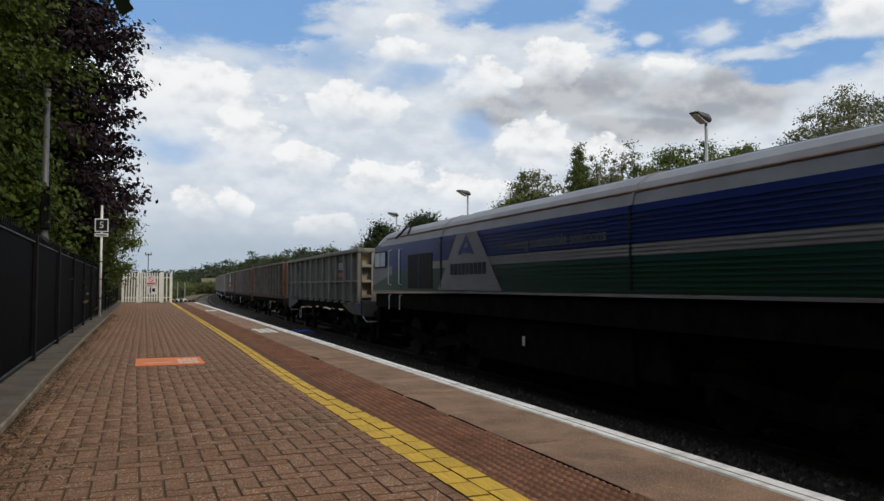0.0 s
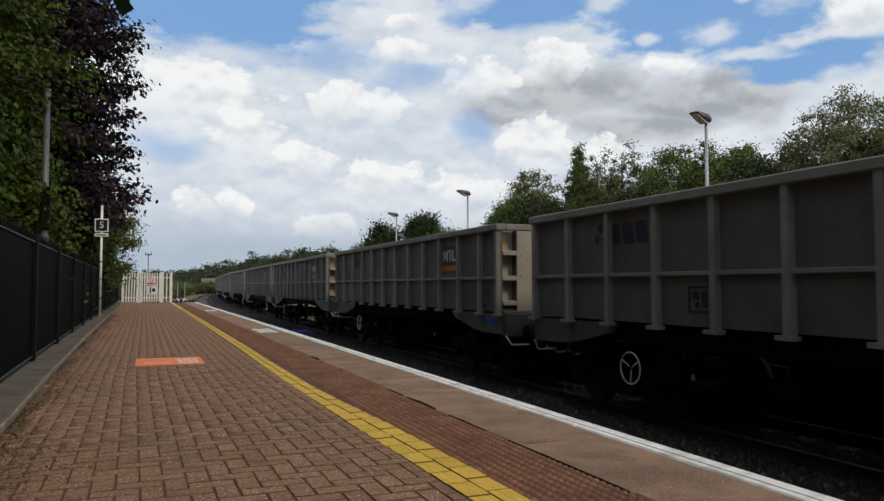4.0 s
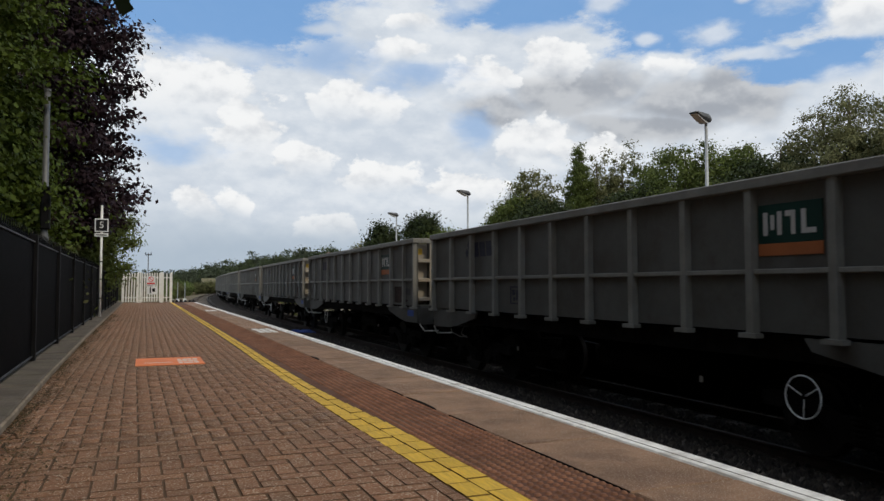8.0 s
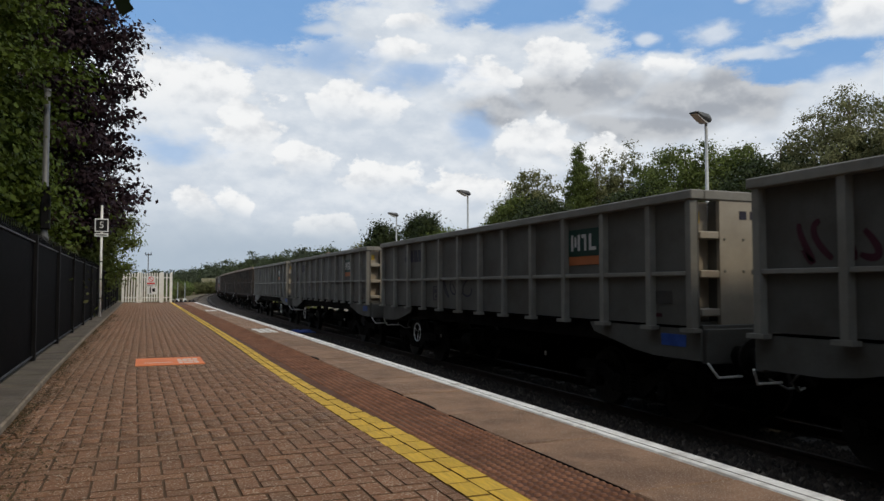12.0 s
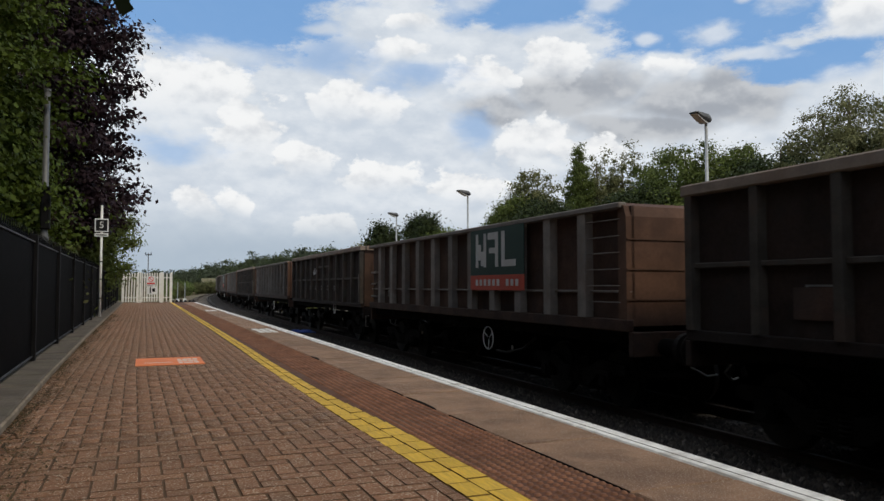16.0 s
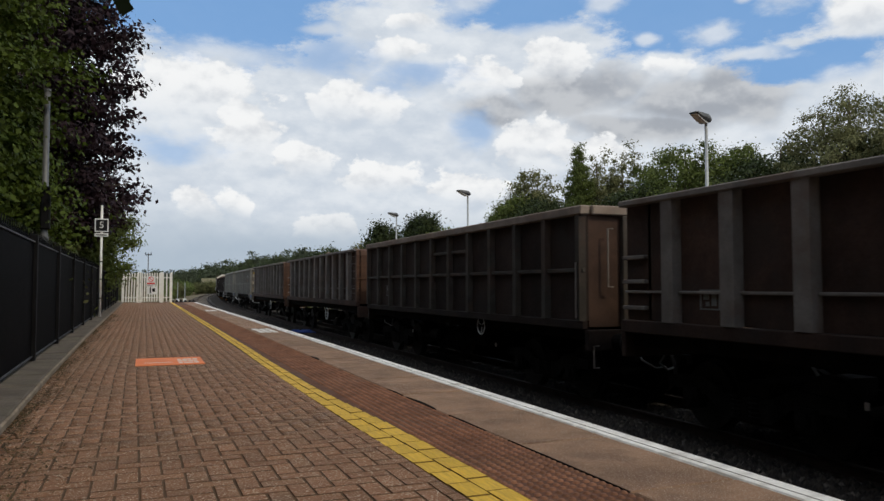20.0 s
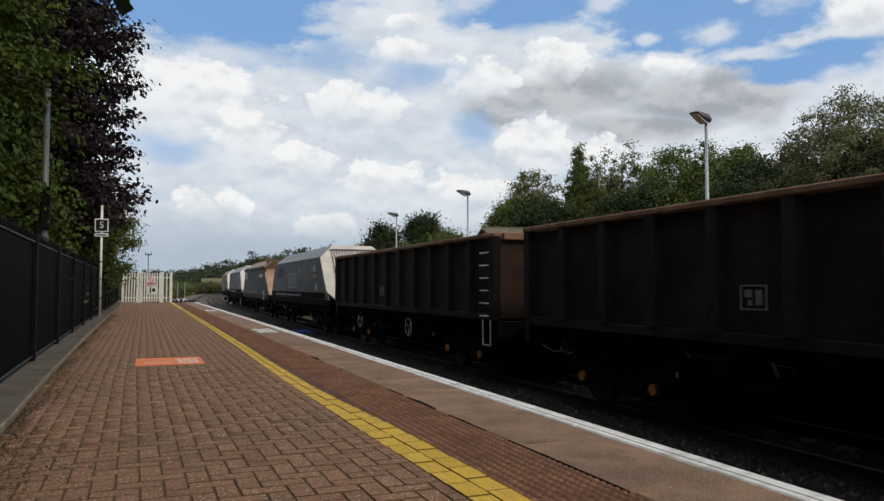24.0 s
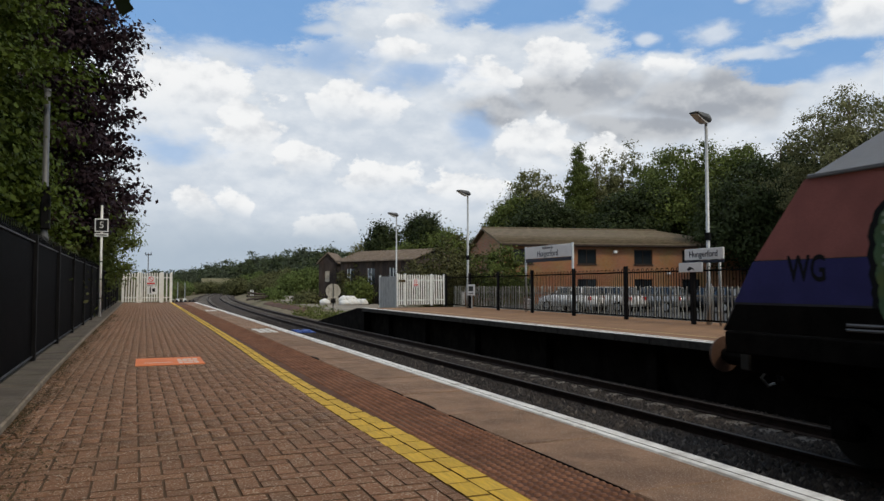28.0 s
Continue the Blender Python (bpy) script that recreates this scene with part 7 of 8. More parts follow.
def rusty_wagon():
    w = thing("rusty_ribbed_wagon", None, "rust-brown box wagon with broad weathered grey ribs", "wagon", "wagons of the freight train")
    hl = 6.60
    top, bot = 3.22, 1.47
    for s in (-1, 1):
        for i in range(12):
            y0, y1 = -hl + 2 * hl * i / 12, -hl + 2 * hl * (i + 1) / 12
            part("panel", boxes(((min(s * (HALF - 0.06), s * (HALF - 0.11)), y0, bot), (max(s * (HALF - 0.06), s * (HALF - 0.11)), y1 - 0.004, top - 0.06))), "r_panel", w)
        part("top_rim", soft_box((s * HALF - 0.10, -hl + 0.1, top - 0.09), (s * HALF + 0.05, hl, top), 0.015), "r_rib", w)
        part("lower_rail", soft_box((s * (HALF - 0.04) - 0.03, -hl, 1.86), (s * (HALF - 0.04) + 0.03, hl, 1.90), 0.008), "r_rib", w)
        part("side_sill", soft_box((s * HALF - 0.06, -hl - 0.02, 1.29), (s * HALF + 0.07, hl + 0.02, 1.468), 0.012), "r_panel", w)
    rib = bmesh.new()
    prism(rib, [(-0.06, -0.14), (0.075, -0.115), (0.075, 0.115), (-0.06, 0.14)], 2, bot + 0.001, top - 0.091)
    me = mesh_of("rib", rib, "r_rib")
    for i in range(11):
        y = hl - 1.05 - 1.10 * i
        for s in (-1, 1):
            part("rib", me, "r_rib", w, at=pose(s * HALF, y, 0, 0, 0, 0 if s > 0 else 180))
    rung = mesh_of("rung", tube(bmesh.new(), [(-HALF - 0.05, -0.42, 0), (-HALF - 0.05, 0.42, 0)], 0.009, 6), "r_rib")
    for k in range(6):
        part("rung", rung, "r_rib", w, at=pose(0, -hl + 0.58, 1.72 + 0.25 * k))
    # leading end: a plate rounded over at the top corner
    e = bmesh.new()
    prism(e, [(-hl, bot - 0.1), (-hl, top - 0.22), (-hl + 0.06, top - 0.06), (-hl + 0.2, top), (-hl + 0.2, bot - 0.1)], 0, -HALF - 0.04, HALF + 0.04)
    part("end_plate", e, "r_end", w, "rust-streaked flat end plate")
    for k in range(3):
        part("end_rib", boxes(((-HALF - 0.03, -hl - 0.018, 1.75 + 0.45 * k), (HALF + 0.03, -hl - 0.001, 1.775 + 0.45 * k))), "r_end", w)
    part("end_plate", boxes(((-HALF + 0.06, hl - 0.55, bot - 0.1), (HALF - 0.06, hl - 0.5, top - 0.1))), "r_end", w, "recessed rusty end plate")
    for z in (1.62, 2.0, 2.35):
        part("end_bar", soft_box((-HALF - 0.02, hl - 0.49, z), (HALF + 0.02, hl + 0.02, z + 0.06), 0.01), "r_rib", w)
    part("floor", boxes(((-HALF + 0.12, -hl + 0.21, bot), (HALF - 0.12, hl - 0.56, bot + 0.06))), "r_panel", w)
    underframe(w, hl, 1.0, 1.28)
    for k in (-1, 1):
        part("headstock", soft_box((-HALF, k * (hl + 0.03) - 0.06, 0.92), (HALF, k * (hl + 0.03) + 0.06, 1.285), 0.012), "r_panel", w)
    data_panel(w, -HALF + 0.058, hl - 1.9, 1.66, 0.36, 0.26, "chalk")
    buffers(w, (-hl - 0.09, hl + 0.09), reach=0.52)
    for y in (-4.6, 4.6):
        bogie(w, y)
    lever = bmesh.new()
    tube(lever, [(-1.18, -3.4, 1.0), (-1.2, -2.9, 0.75), (-1.2, -2.2, 0.62), (-1.18, -1.7, 0.62)], 0.028, 6)
    part("brake_lever", lever, "wheel", w)
    return w


def brown_wagon(sooty=False):
    if sooty:
        w = thing("sooty_box_wagon", None, "soot-blackened box wagon with rusty top edge", "wagon", "wagons of the freight train")
        hl, top, pm, rm, tm = 6.65, 3.05, "d_panel", "d_panel", "d_rim"
    else:
        w = thing("brown_box_wagon", None, "dark brown box wagon with dusty top rim", "wagon", "wagons of the freight train")
        hl, top, pm, rm, tm = 6.18, 3.28, "b_panel", "b_rib", "b_rim"
    bot = 1.40
    nb = 11
    for s in (-1, 1):
        for i in range(nb):
            y0, y1 = -hl + 2 * hl * i / nb, -hl + 2 * hl * (i + 1) / nb
            part("panel", boxes(((min(s * (HALF - 0.02), s * (HALF - 0.07)), y0, bot), (max(s * (HALF - 0.02), s * (HALF - 0.07)), y1 - 0.004, top - 0.1))), pm, w)
        part("top_rim", soft_box((s * HALF - 0.10, -hl - 0.03, top - (0.09 if sooty else 0.15)), (s * HALF + 0.09, hl + 0.03, top), 0.018), tm, w)
        if not sooty:
            part("waist_rail", soft_box((s * (HALF + 0.02) - 0.03, -hl, 2.19), (s * (HALF + 0.02) + 0.03, hl, 2.26), 0.01), rm, w)
            for i in (3, 4):
                y0 = -hl + 2 * hl * (i + 1) / nb
                part("upper_rail", soft_box((s * (HALF + 0.02) - 0.03, y0 + 0.08, 2.70), (s * (HALF + 0.02) + 0.03, y0 + 1.02, 2.77), 0.01), rm, w)
        part("side_sill", soft_box((s * HALF - 0.05, -hl, 1.26), (s * HALF + 0.05, hl, 1.399), 0.012), pm, w)
    rib = bmesh.new()
    d = 0.10 if not sooty else 0.16
    prism(rib, [(-0.02, -d), (0.085, -d * 0.6), (0.085, d * 0.6), (-0.02, d)], 2, bot + 0.001, top - 0.151 if not sooty else top - 0.091)
    me = mesh_of("rib", rib, rm)
    for i in range(nb + 1):
        y = -hl + 0.10 + (2 * hl - 0.2) * i / nb
        for s in (-1, 1):
            part("rib", me, rm, w, at=pose(s * HALF, y, 0, 0, 0, 0 if s > 0 else 180))
    for k in (-1, 1):
        part("end_plate", boxes(((-HALF + 0.07, min(k * hl, k * (hl - 0.06)), bot - 0.1), (HALF - 0.07, max(k * hl, k * (hl - 0.06)), top - 0.12))), "b_end" if not sooty else "r_panel", w, "rust-brown end plate")
        part("end_rim", soft_box((-HALF + 0.102, k * hl - 0.09, top - 0.15), (HALF - 0.102, k * hl + 0.03, top), 0.015), tm, w)
        part("headstock", soft_box((-HALF, k * (hl + 0.03) - 0.06, 0.92), (HALF, k * (hl + 0.03) + 0.06, 1.255), 0.012), pm, w)
        part("end_post", soft_box((-0.75, k * (hl + 0.05) - 0.05, 1.27), (-0.6, k * (hl + 0.05) + 0.05, top - 0.16), 0.01), rm, w)
        part("end_post", soft_box((0.6, k * (hl + 0.05) - 0.05, 1.27), (0.75, k * (hl + 0.05) + 0.05, top - 0.16), 0.01), rm, w)
    part("floor", boxes(((-HALF + 0.08, -hl + 0.07, bot), (HALF - 0.08, hl - 0.07, bot + 0.06))), pm, w)
    if sooty:
        rung = mesh_of("rung", tube(bmesh.new(), [(-HALF - 0.11, -0.2, 0), (-HALF - 0.11, 0.2, 0)], 0.016, 6), "white_rail")
        for k in range(6):
            part("rung", rung, "white_rail", w, at=pose(0, -hl + 0.42, 1.35 + 0.26 * k))
        stp = bmesh.new()
        tube(stp, [(-HALF - 0.05, -hl + 0.25, 1.26), (-HALF - 0.05, -hl + 0.25, 0.75), (-HALF - 0.05, -hl + 0.6, 0.75), (-HALF - 0.05, -hl + 0.6, 1.26)], 0.018, 6)
        part("step", stp, "white_rail", w)
    else:
        for x, y, z0, z1 in ((-HALF - 0.10, -hl + 0.12, 1.45, 2.35), (-HALF + 0.35, -hl - 0.14, 1.95, 2.9), (-HALF + 0.08, -hl - 0.12, 0.65, 1.0)):
            g = bmesh.new()
            tube(g, [(x + 0.1, y, z1), (x, y, z1), (x, y, z0), (x + 0.1, y, z0)], 0.016, 6)
            part("grab_rail", g, "r_rib", w, "worn grab rail")
    underframe(w, hl, 1.0, 1.25)
    data_panel(w, -HALF + 0.018, hl - 2.25 if not sooty else 1.0, 1.68, 0.42, 0.30, "chalk")
    buffers(w, (-hl - 0.09, hl + 0.09), reach=0.50)
    for y in (-4.3, 4.3):
        bogie(w, y, "orange_box" if sooty else "under")
    return w


def hood_plate(bm, y0, z0, y1, z1):
    """The end of a hood, narrowing from the side plates to the top deck."""
    pts = [(-HALF + 0.065, y0, z0 + 0.002), (HALF - 0.065, y0, z0 + 0.002), (0.83, y1, z1 - 0.01), (-0.83, y1, z1 - 0.01)]
    a, b = [bm.verts.new(p) for p in pts], [bm.verts.new((p[0], p[1] - 0.08, p[2])) for p in pts]
    bm.faces.new(a)
    bm.faces.new(b[::-1])
    for i in range(4):
        bm.faces.new((a[i], b[i], b[(i + 1) % 4], a[(i + 1) % 4]))


def hopper(brown=False):
    if brown:
        w = thing("brown_hopper_wagon", None, "dark hopper wagon with sandy-brown hood and open sloping ends", "hopper wagon", "hoppers of the freight train")
        sm, tm, em = "n_side", "n_top", "n_end"
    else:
        w = thing("grey_hopper_wagon", None, "grey hopper wagon with slatted sloping ends coloured pale as sunlit", "hopper wagon", "hoppers of the freight train")
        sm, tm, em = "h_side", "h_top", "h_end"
    F = 7.35
    # tops and ends take paler materials than the sides, as if sunlit
    up, hi = 3.14, 3.64
    prof = [(-F + 0.02, 1.42), (-F + 0.38, 1.72), (-F + 1.57, up), (F - 1.30, up), (F - 0.20, 1.75), (F, 1.42)]
    if brown:
        prof = [(-F + 0.02, 1.42), (-F + 2.2, 2.78), (-F + 2.15, up), (F - 1.45, up), (F - 1.3, 2.85), (F, 1.42)]
    for s in (-1, 1):
        bm = bmesh.new()
        prism(bm, prof, 0, s * HALF, s * (HALF - 0.05))
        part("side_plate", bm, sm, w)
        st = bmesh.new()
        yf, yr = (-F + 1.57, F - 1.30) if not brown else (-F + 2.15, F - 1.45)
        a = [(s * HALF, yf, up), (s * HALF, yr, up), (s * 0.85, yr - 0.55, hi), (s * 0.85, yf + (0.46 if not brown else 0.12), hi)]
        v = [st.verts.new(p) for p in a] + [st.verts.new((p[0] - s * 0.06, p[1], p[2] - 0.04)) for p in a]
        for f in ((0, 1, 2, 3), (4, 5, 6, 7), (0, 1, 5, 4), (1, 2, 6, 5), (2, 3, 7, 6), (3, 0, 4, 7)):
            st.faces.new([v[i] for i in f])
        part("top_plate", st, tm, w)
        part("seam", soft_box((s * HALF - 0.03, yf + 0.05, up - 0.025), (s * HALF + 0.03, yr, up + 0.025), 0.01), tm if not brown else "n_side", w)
        # sill in a darker material, for the shade low on the side
        part("lower_sill", soft_box((s * (HALF - 0.02) - 0.06, -F + 0.06, 1.16), (s * (HALF - 0.02) + 0.06, F - 0.06, 1.418), 0.015), "b_panel" if brown else "under", w)
        for z in (1.52, 1.57) if not brown else (1.60,):
            part("side_pipe", tube(bmesh.new(), [(s * (HALF + 0.03), -1.6, z), (s * (HALF + 0.03), 5.6, z)], 0.018, 6), tm, w)
    if brown:
        for s in (-1, 1):
            part("hood_beam", soft_box((s * (HALF + 0.04) - 0.05, -F + 2.15, up - 0.10), (s * (HALF + 0.04) + 0.05, F - 1.5, up + 0.06), 0.015), "n_side", w)
        ch = bmesh.new()
        prism(ch, [(-F + 0.0, 1.46), (-F + 2.85, 3.18), (-F + 2.85, 3.12), (-F + 0.06, 1.42)], 0, -HALF + 0.051, HALF - 0.051)
        part("chute_floor", ch, em, w, "sandy-brown sloping chute")
        sp = bmesh.new()
        tube(sp, [(0.05, -F + 0.15, 1.57), (0.05, -F + 2.5, 2.99)], 0.035, 6)
        part("spine", sp, "n_side", w)
        for k in range(16):
            x = -HALF + 0.15 + 0.175 * k
            r = bmesh.new()
            tube(r, [(x, -F + 0.05, 1.49), (x, -F + 2.4, 2.91)], 0.010, 5)
            part("chute_rib", r, em, w)
        hd = bmesh.new()
        prism(hd, [(-F + 2.75, 2.80), (-F + 2.16, hi), (-F + 2.22, hi), (-F + 2.82, 2.80)], 0, -1.25, 1.25)
        part("hood_end", hd, "n_top", w, "brown overhanging hood end plate")
        for x in (-1.30, -0.47, 0.42, 1.27):
            p = bmesh.new()
            prism(p, [(-F + 2.72, 2.80), (-F + 2.25, 2.86), (-F + 2.12, up), (-F + 2.12, hi)], 0, x, x + 0.03)
            part("hood_gusset", p, "n_top", w)
        rear = bmesh.new()
        prism(rear, [(F, 1.46), (F - 1.35, 2.85), (F - 1.5, up), (F - 1.6, up), (F - 1.42, 2.82), (F - 0.08, 1.42)], 0, -HALF + 0.051, HALF - 0.051)
        hood_plate(rear, F - 1.5, up, F - 2.0, hi)
        part("rear_slope", rear, em, w)
    else:
        fr = bmesh.new()
        pts = [(-1.12, -F, 1.42), (-HALF - 0.012, -F + 0.30, 1.74), (-HALF - 0.012, -F + 1.57, up), (-0.85, -F + 2.03, hi + 0.01), (0.85, -F + 2.03, hi + 0.01), (HALF + 0.012, -F + 1.57, up), (HALF + 0.012, -F + 0.30, 1.74), (1.12, -F, 1.42)]
        v = [fr.verts.new(p) for p in pts]
        b = [fr.verts.new((p[0], p[1] + 0.10, p[2] - 0.03)) for p in pts]
        mid_f, mid_b = fr.verts.new((0, -F + 0.9, 2.406)), fr.verts.new((0, -F + 1.0, 2.376))
        n = len(v)
        for i in range(n):
            j = (i + 1) % n
            fr.faces.new((v[i], v[j], mid_f))
            fr.faces.new((b[j], b[i], mid_b))
            fr.faces.new((v[i], b[i], b[j], v[j]))
        part("end_plate", fr, em, w, "sloping end plate coloured cream as if sunlit")
        dy, dz = 1.57, up - 1.42

        def slope(x, f, lift):
            return (x, -F + 0.02 + dy * f - lift * 0.74, 1.44 + dz * f + lift * 0.67)
        for tier, (f0, f1) in enumerate(((0.08, 0.60), (0.64, 1.14))):
            for k in range(18):
                if k == 9:
                    continue
                x = -0.95 + 0.112 * k
                bar = bmesh.new()
                tube(bar, [slope(x, f0, 0.05), slope(x, f1, 0.05)], 0.014, 5)
                part("end_slat", bar, "slat", w)
        for f in (0.06, 0.62, 1.16):
            bar = bmesh.new()
            tube(bar, [slope(-1.02, f, 0.05), slope(1.02, f, 0.05)], 0.026, 6)
            part("cross_bar", bar, "slat", w)
        back = bmesh.new()
        prism(back, [(F, 1.42), (F - 0.2, 1.76), (F - 1.28, up), (F - 1.4, up), (F - 0.3, 1.76), (F - 0.1, 1.42)], 0, -HALF + 0.06, HALF - 0.06)
        hood_plate(back, F - 1.28, up, F - 1.85, hi)
        part("end_plate", back, em, w, "sloping end plate coloured cream as if sunlit")
    part("top_deck", boxes(((-0.86, -F + 2.4, hi - 0.07), (0.86, F - 2.1, hi - 0.02))), tm, w)
    part("hopper_floor", boxes(((-HALF + 0.06, -F + 0.6, 1.18), (HALF - 0.06, F - 0.3, 1.24))), "under", w)
    for k in (-1, 1):
        part("headstock", soft_box((-1.12, k * (F - 0.02) - 0.08, 0.92), (1.12, k * (F - 0.02) + 0.08, 1.416), 0.015), "slat", w)
    underframe(w, F - 0.3, 0.86, 1.15)
    buffers(w, (-F - 0.05, F + 0.05), reach=0.58, head="r_end")
    for y in (-5.0, 5.0):
        bogie(w, y)
    for y in (-2.0, 1.0):
        bm = bmesh.new()
        prism(bm, [(y - 1.2, 1.16), (y + 1.2, 1.16), (y + 0.4, 0.5), (y - 0.4, 0.5)], 0, -0.9, 0.9)
        part("discharge_chute", bm, "under", w)
    return w


def locomotive():
    w = thing("diesel_locomotive", None, "blue, silver and green diesel locomotive with corrugated sides", "locomotive")
    hl = 10.35
    X = 1.43
    sill, s0, s1, eave = 1.84, 2.40, 2.58, 3.15
    # the side from -hl (front) to the cab at the rear; bands of colour as plates
    def plate(name, y0, y1, z0, z1, mat, xo=0.0, lab=""):
        for s in (-1, 1):
            a, b = sorted((s * (X + xo), s * (X + xo - 0.05)))
            part(name, boxes(((a, y0, z0), (b, y1, z1))), mat, w, lab)
    plate("lower_band", -hl, hl - 0.06, sill + 0.005, s0 - 0.002, "loco_green")
    plate("middle_band", -hl, hl - 3.6, s0, s1, "loco_grey")
    plate("upper_band", -hl, hl - 0.24, s1 + 0.002, eave, "loco_blue")
    plate("middle_band", hl - 3.598, hl - 0.1, s0, s1, "loco_blue")
    plate("bottom_stripe", -hl, hl - 0.1, sill - 0.04, sill, "loco_grey", 0.004)
    # corrugations
    for k in range(17):
        z = 1.90 + 0.072 * k
        if s0 - 0.02 < z < s1 + 0.02:
            continue
        part("corrugation", boxes(((-X - 0.024, -hl + 3.0, z - 0.013), (-X - 0.0005, hl - 5.4, z + 0.013))), "loco_green" if z < s0 else "loco_blue", w)
    for z in (2.43, 2.49, 2.55):
        part("silver_stripe", boxes(((-X - 0.016, -hl + 3.0, z - 0.018), (-X - 0.0005, hl - 7.9, z + 0.018))), "loco_grey", w)
    # grey triangle behind the cab
    t = bmesh.new()
    prism(t, [(hl - 5.57, sill + 0.03), (hl - 9.0, sill + 0.03), (hl - 7.8, eave), (hl - 6.75, eave)], 0, -X - 0.026, -X - 0.0235)
    tri = part("livery_panel", t, "loco_grey", w, "silver-grey triangular livery panel")
    for k in range(18):
        z = 1.90 + 0.072 * k
        f = (z - sill) / (eave - sill)
        part("corrugation", boxes(((-X - 0.034, hl - 9.0 + 1.2 * f + 0.05, z - 0.014), (-X - 0.0262, min(3.55, hl - 5.57 - 1.18 * f - 0.05), z + 0.014))), "loco_grey", tri)
    lg = bmesh.new()
    prism(lg, [(3.52, 2.68), (3.36, 2.68), (3.07, 2.98), (2.95, 2.84), (3.2, 2.80), (3.24, 2.72), (2.64, 2.66), (3.07, 3.10)], 0, -X - 0.040, -X - 0.0345)
    part("logo_shape", lg, "loco_blue", tri)
    for k in range(9):
        part("name_bar", boxes(((-X - 0.040, 2.05 + 0.218 * k, 2.22), (-X - 0.0345, 2.22 + 0.218 * k, 2.47))), "mark_dark", tri)
    words("slogan", "Delivering sustainable solutions", 0.29, "chalk", w, on_side(-X - 0.027, hl - 10.75, 2.76), "pale lettering on the blue side", extrude=0.002)
    # equipment grille behind the cab
    gr = part("grille", boxes(((-X - 0.012, hl - 5.15, 1.90), (-X - 0.0005, hl - 3.35, 2.80))), "loco_black", w, "black equipment grille")
    part("grille_bar", boxes(((-X - 0.02, hl - 4.27, 1.92), (-X - 0.0125, hl - 4.22, 2.78))), "loco_blue", gr)
    # roof: curved shoulders and flat top
    arc = [(X, eave + 0.003), (X - 0.045, eave + 0.17), (X - 0.14, eave + 0.33), (X - 0.31, eave + 0.45), (X - 0.54, eave + 0.52), (0, eave + 0.56)]
    outline = [(-x, z) for x, z in arc] + [(x, z) for x, z in arc[-2::-1]]
    rf = bmesh.new()
    prism(rf, outline, 1, -hl, hl - 2.6)
    roof = part("roof", rf, "loco_grey", w, "silver-grey curved roof", smooth=False)
    cr = bmesh.new()
    rows = []
    for y, k, drop in ((hl - 2.598, 1.0, 0), (hl - 1.6, 1.0, 0.0), (hl - 0.7, 0.985, 0.06), (hl - 0.3, 0.96, 0.22), (hl - 0.08, 0.92, 0.42)):
        rows.append([cr.verts.new((x * k, y, eave + (z - eave) * (1 - drop * 1.6))) for x, z in outline])
    for a, b in zip(rows, rows[1:]):
        for i in range(len(outline) - 1):
            cr.faces.new((a[i], a[i + 1], b[i + 1], b[i]))
    cr.faces.new(rows[0]), cr.faces.new(rows[-1])
    part("cab_roof", cr, "loco_grey", w, smooth=False)
    part("roof_line", boxes(((-X + 0.045, -hl, eave + 0.205), (-X + 0.075, hl - 1.2, eave + 0.225))), "n_end", roof, "thin faded orange roof line", at=pose(-0.006, 0, 0))
    for y0, y1 in ((-8.5, -4.2), (-3.6, 0.4), (1.0, 4.6), (5.2, 6.9)):
        part("roof_hatch", soft_box((-0.62, y0, eave + 0.50), (0.62, y1, eave + 0.60), 0.02), "lamp_head", roof, "grey roof hatch")
    for y in (-2.85, 4.58):
        part("side_joint", boxes(((-X - 0.028, y, eave - 1.25), (-X - 0.002, y + 0.04, eave))), "loco_black", w)
        hoop = bmesh.new()
        prism(hoop, [(x * 1.012, eave + (z - eave) * 1.03 + 0.004) for x, z in outline], 1, y - 0.03, y + 0.03)
        part("roof_hoop", hoop, "loco_grey", roof, "silver joint strip over the roof")
    # cab: tapering end, windows, door and handrails
    cab = bmesh.new()
    a = [(-X + 0.004, hl - 0.9), (X - 0.004, hl - 0.9), (X - 0.004, hl - 0.02), (X - 0.5, hl + 0.3), (-X + 0.5, hl + 0.3), (-X + 0.004, hl - 0.02)]
    lo_r = [cab.verts.new((x, y, sill - 0.05)) for x, y in a]
    mi_r = [cab.verts.new((x, y, 2.55)) for x, y in a]
    up_r = [cab.verts.new((x * 0.985, y - (0.24 if y > hl - 0.4 else 0), eave + 0.05)) for x, y in a]
    for p, q in ((lo_r, mi_r), (mi_r, up_r)):
        for i in range(6):
            cab.faces.new((p[i], p[(i + 1) % 6], q[(i + 1) % 6], q[i]))
    cab.faces.new(lo_r[::-1]), cab.faces.new(up_r)
    part("cab_end", cab, "loco_green", w)
    sw = bmesh.new()
    prism(sw, [(hl - 0.06, 1.98), (hl - 2.25, 2.36), (hl - 2.25, 2.54), (hl - 0.06, 2.54)], 0, -X - 0.008, -X - 0.0008)
    part("cab_swoosh", sw, "loco_grey", w, "silver flash below the cab window")
    win = part("cab_window", boxes(((-X - 0.022, hl - 1.42, 2.50), (-X - 0.009, hl - 0.30, 3.0))), "loco_black", w, "black-framed cab side window")
    part("pane", boxes(((-X - 0.028, hl - 1.36, 2.55), (-X - 0.0225, hl - 0.90, 2.96))), "glass", win)
    part("pane", boxes(((-X - 0.028, hl - 0.84, 2.55), (-X - 0.0225, hl - 0.36, 2.96))), "glass", win)
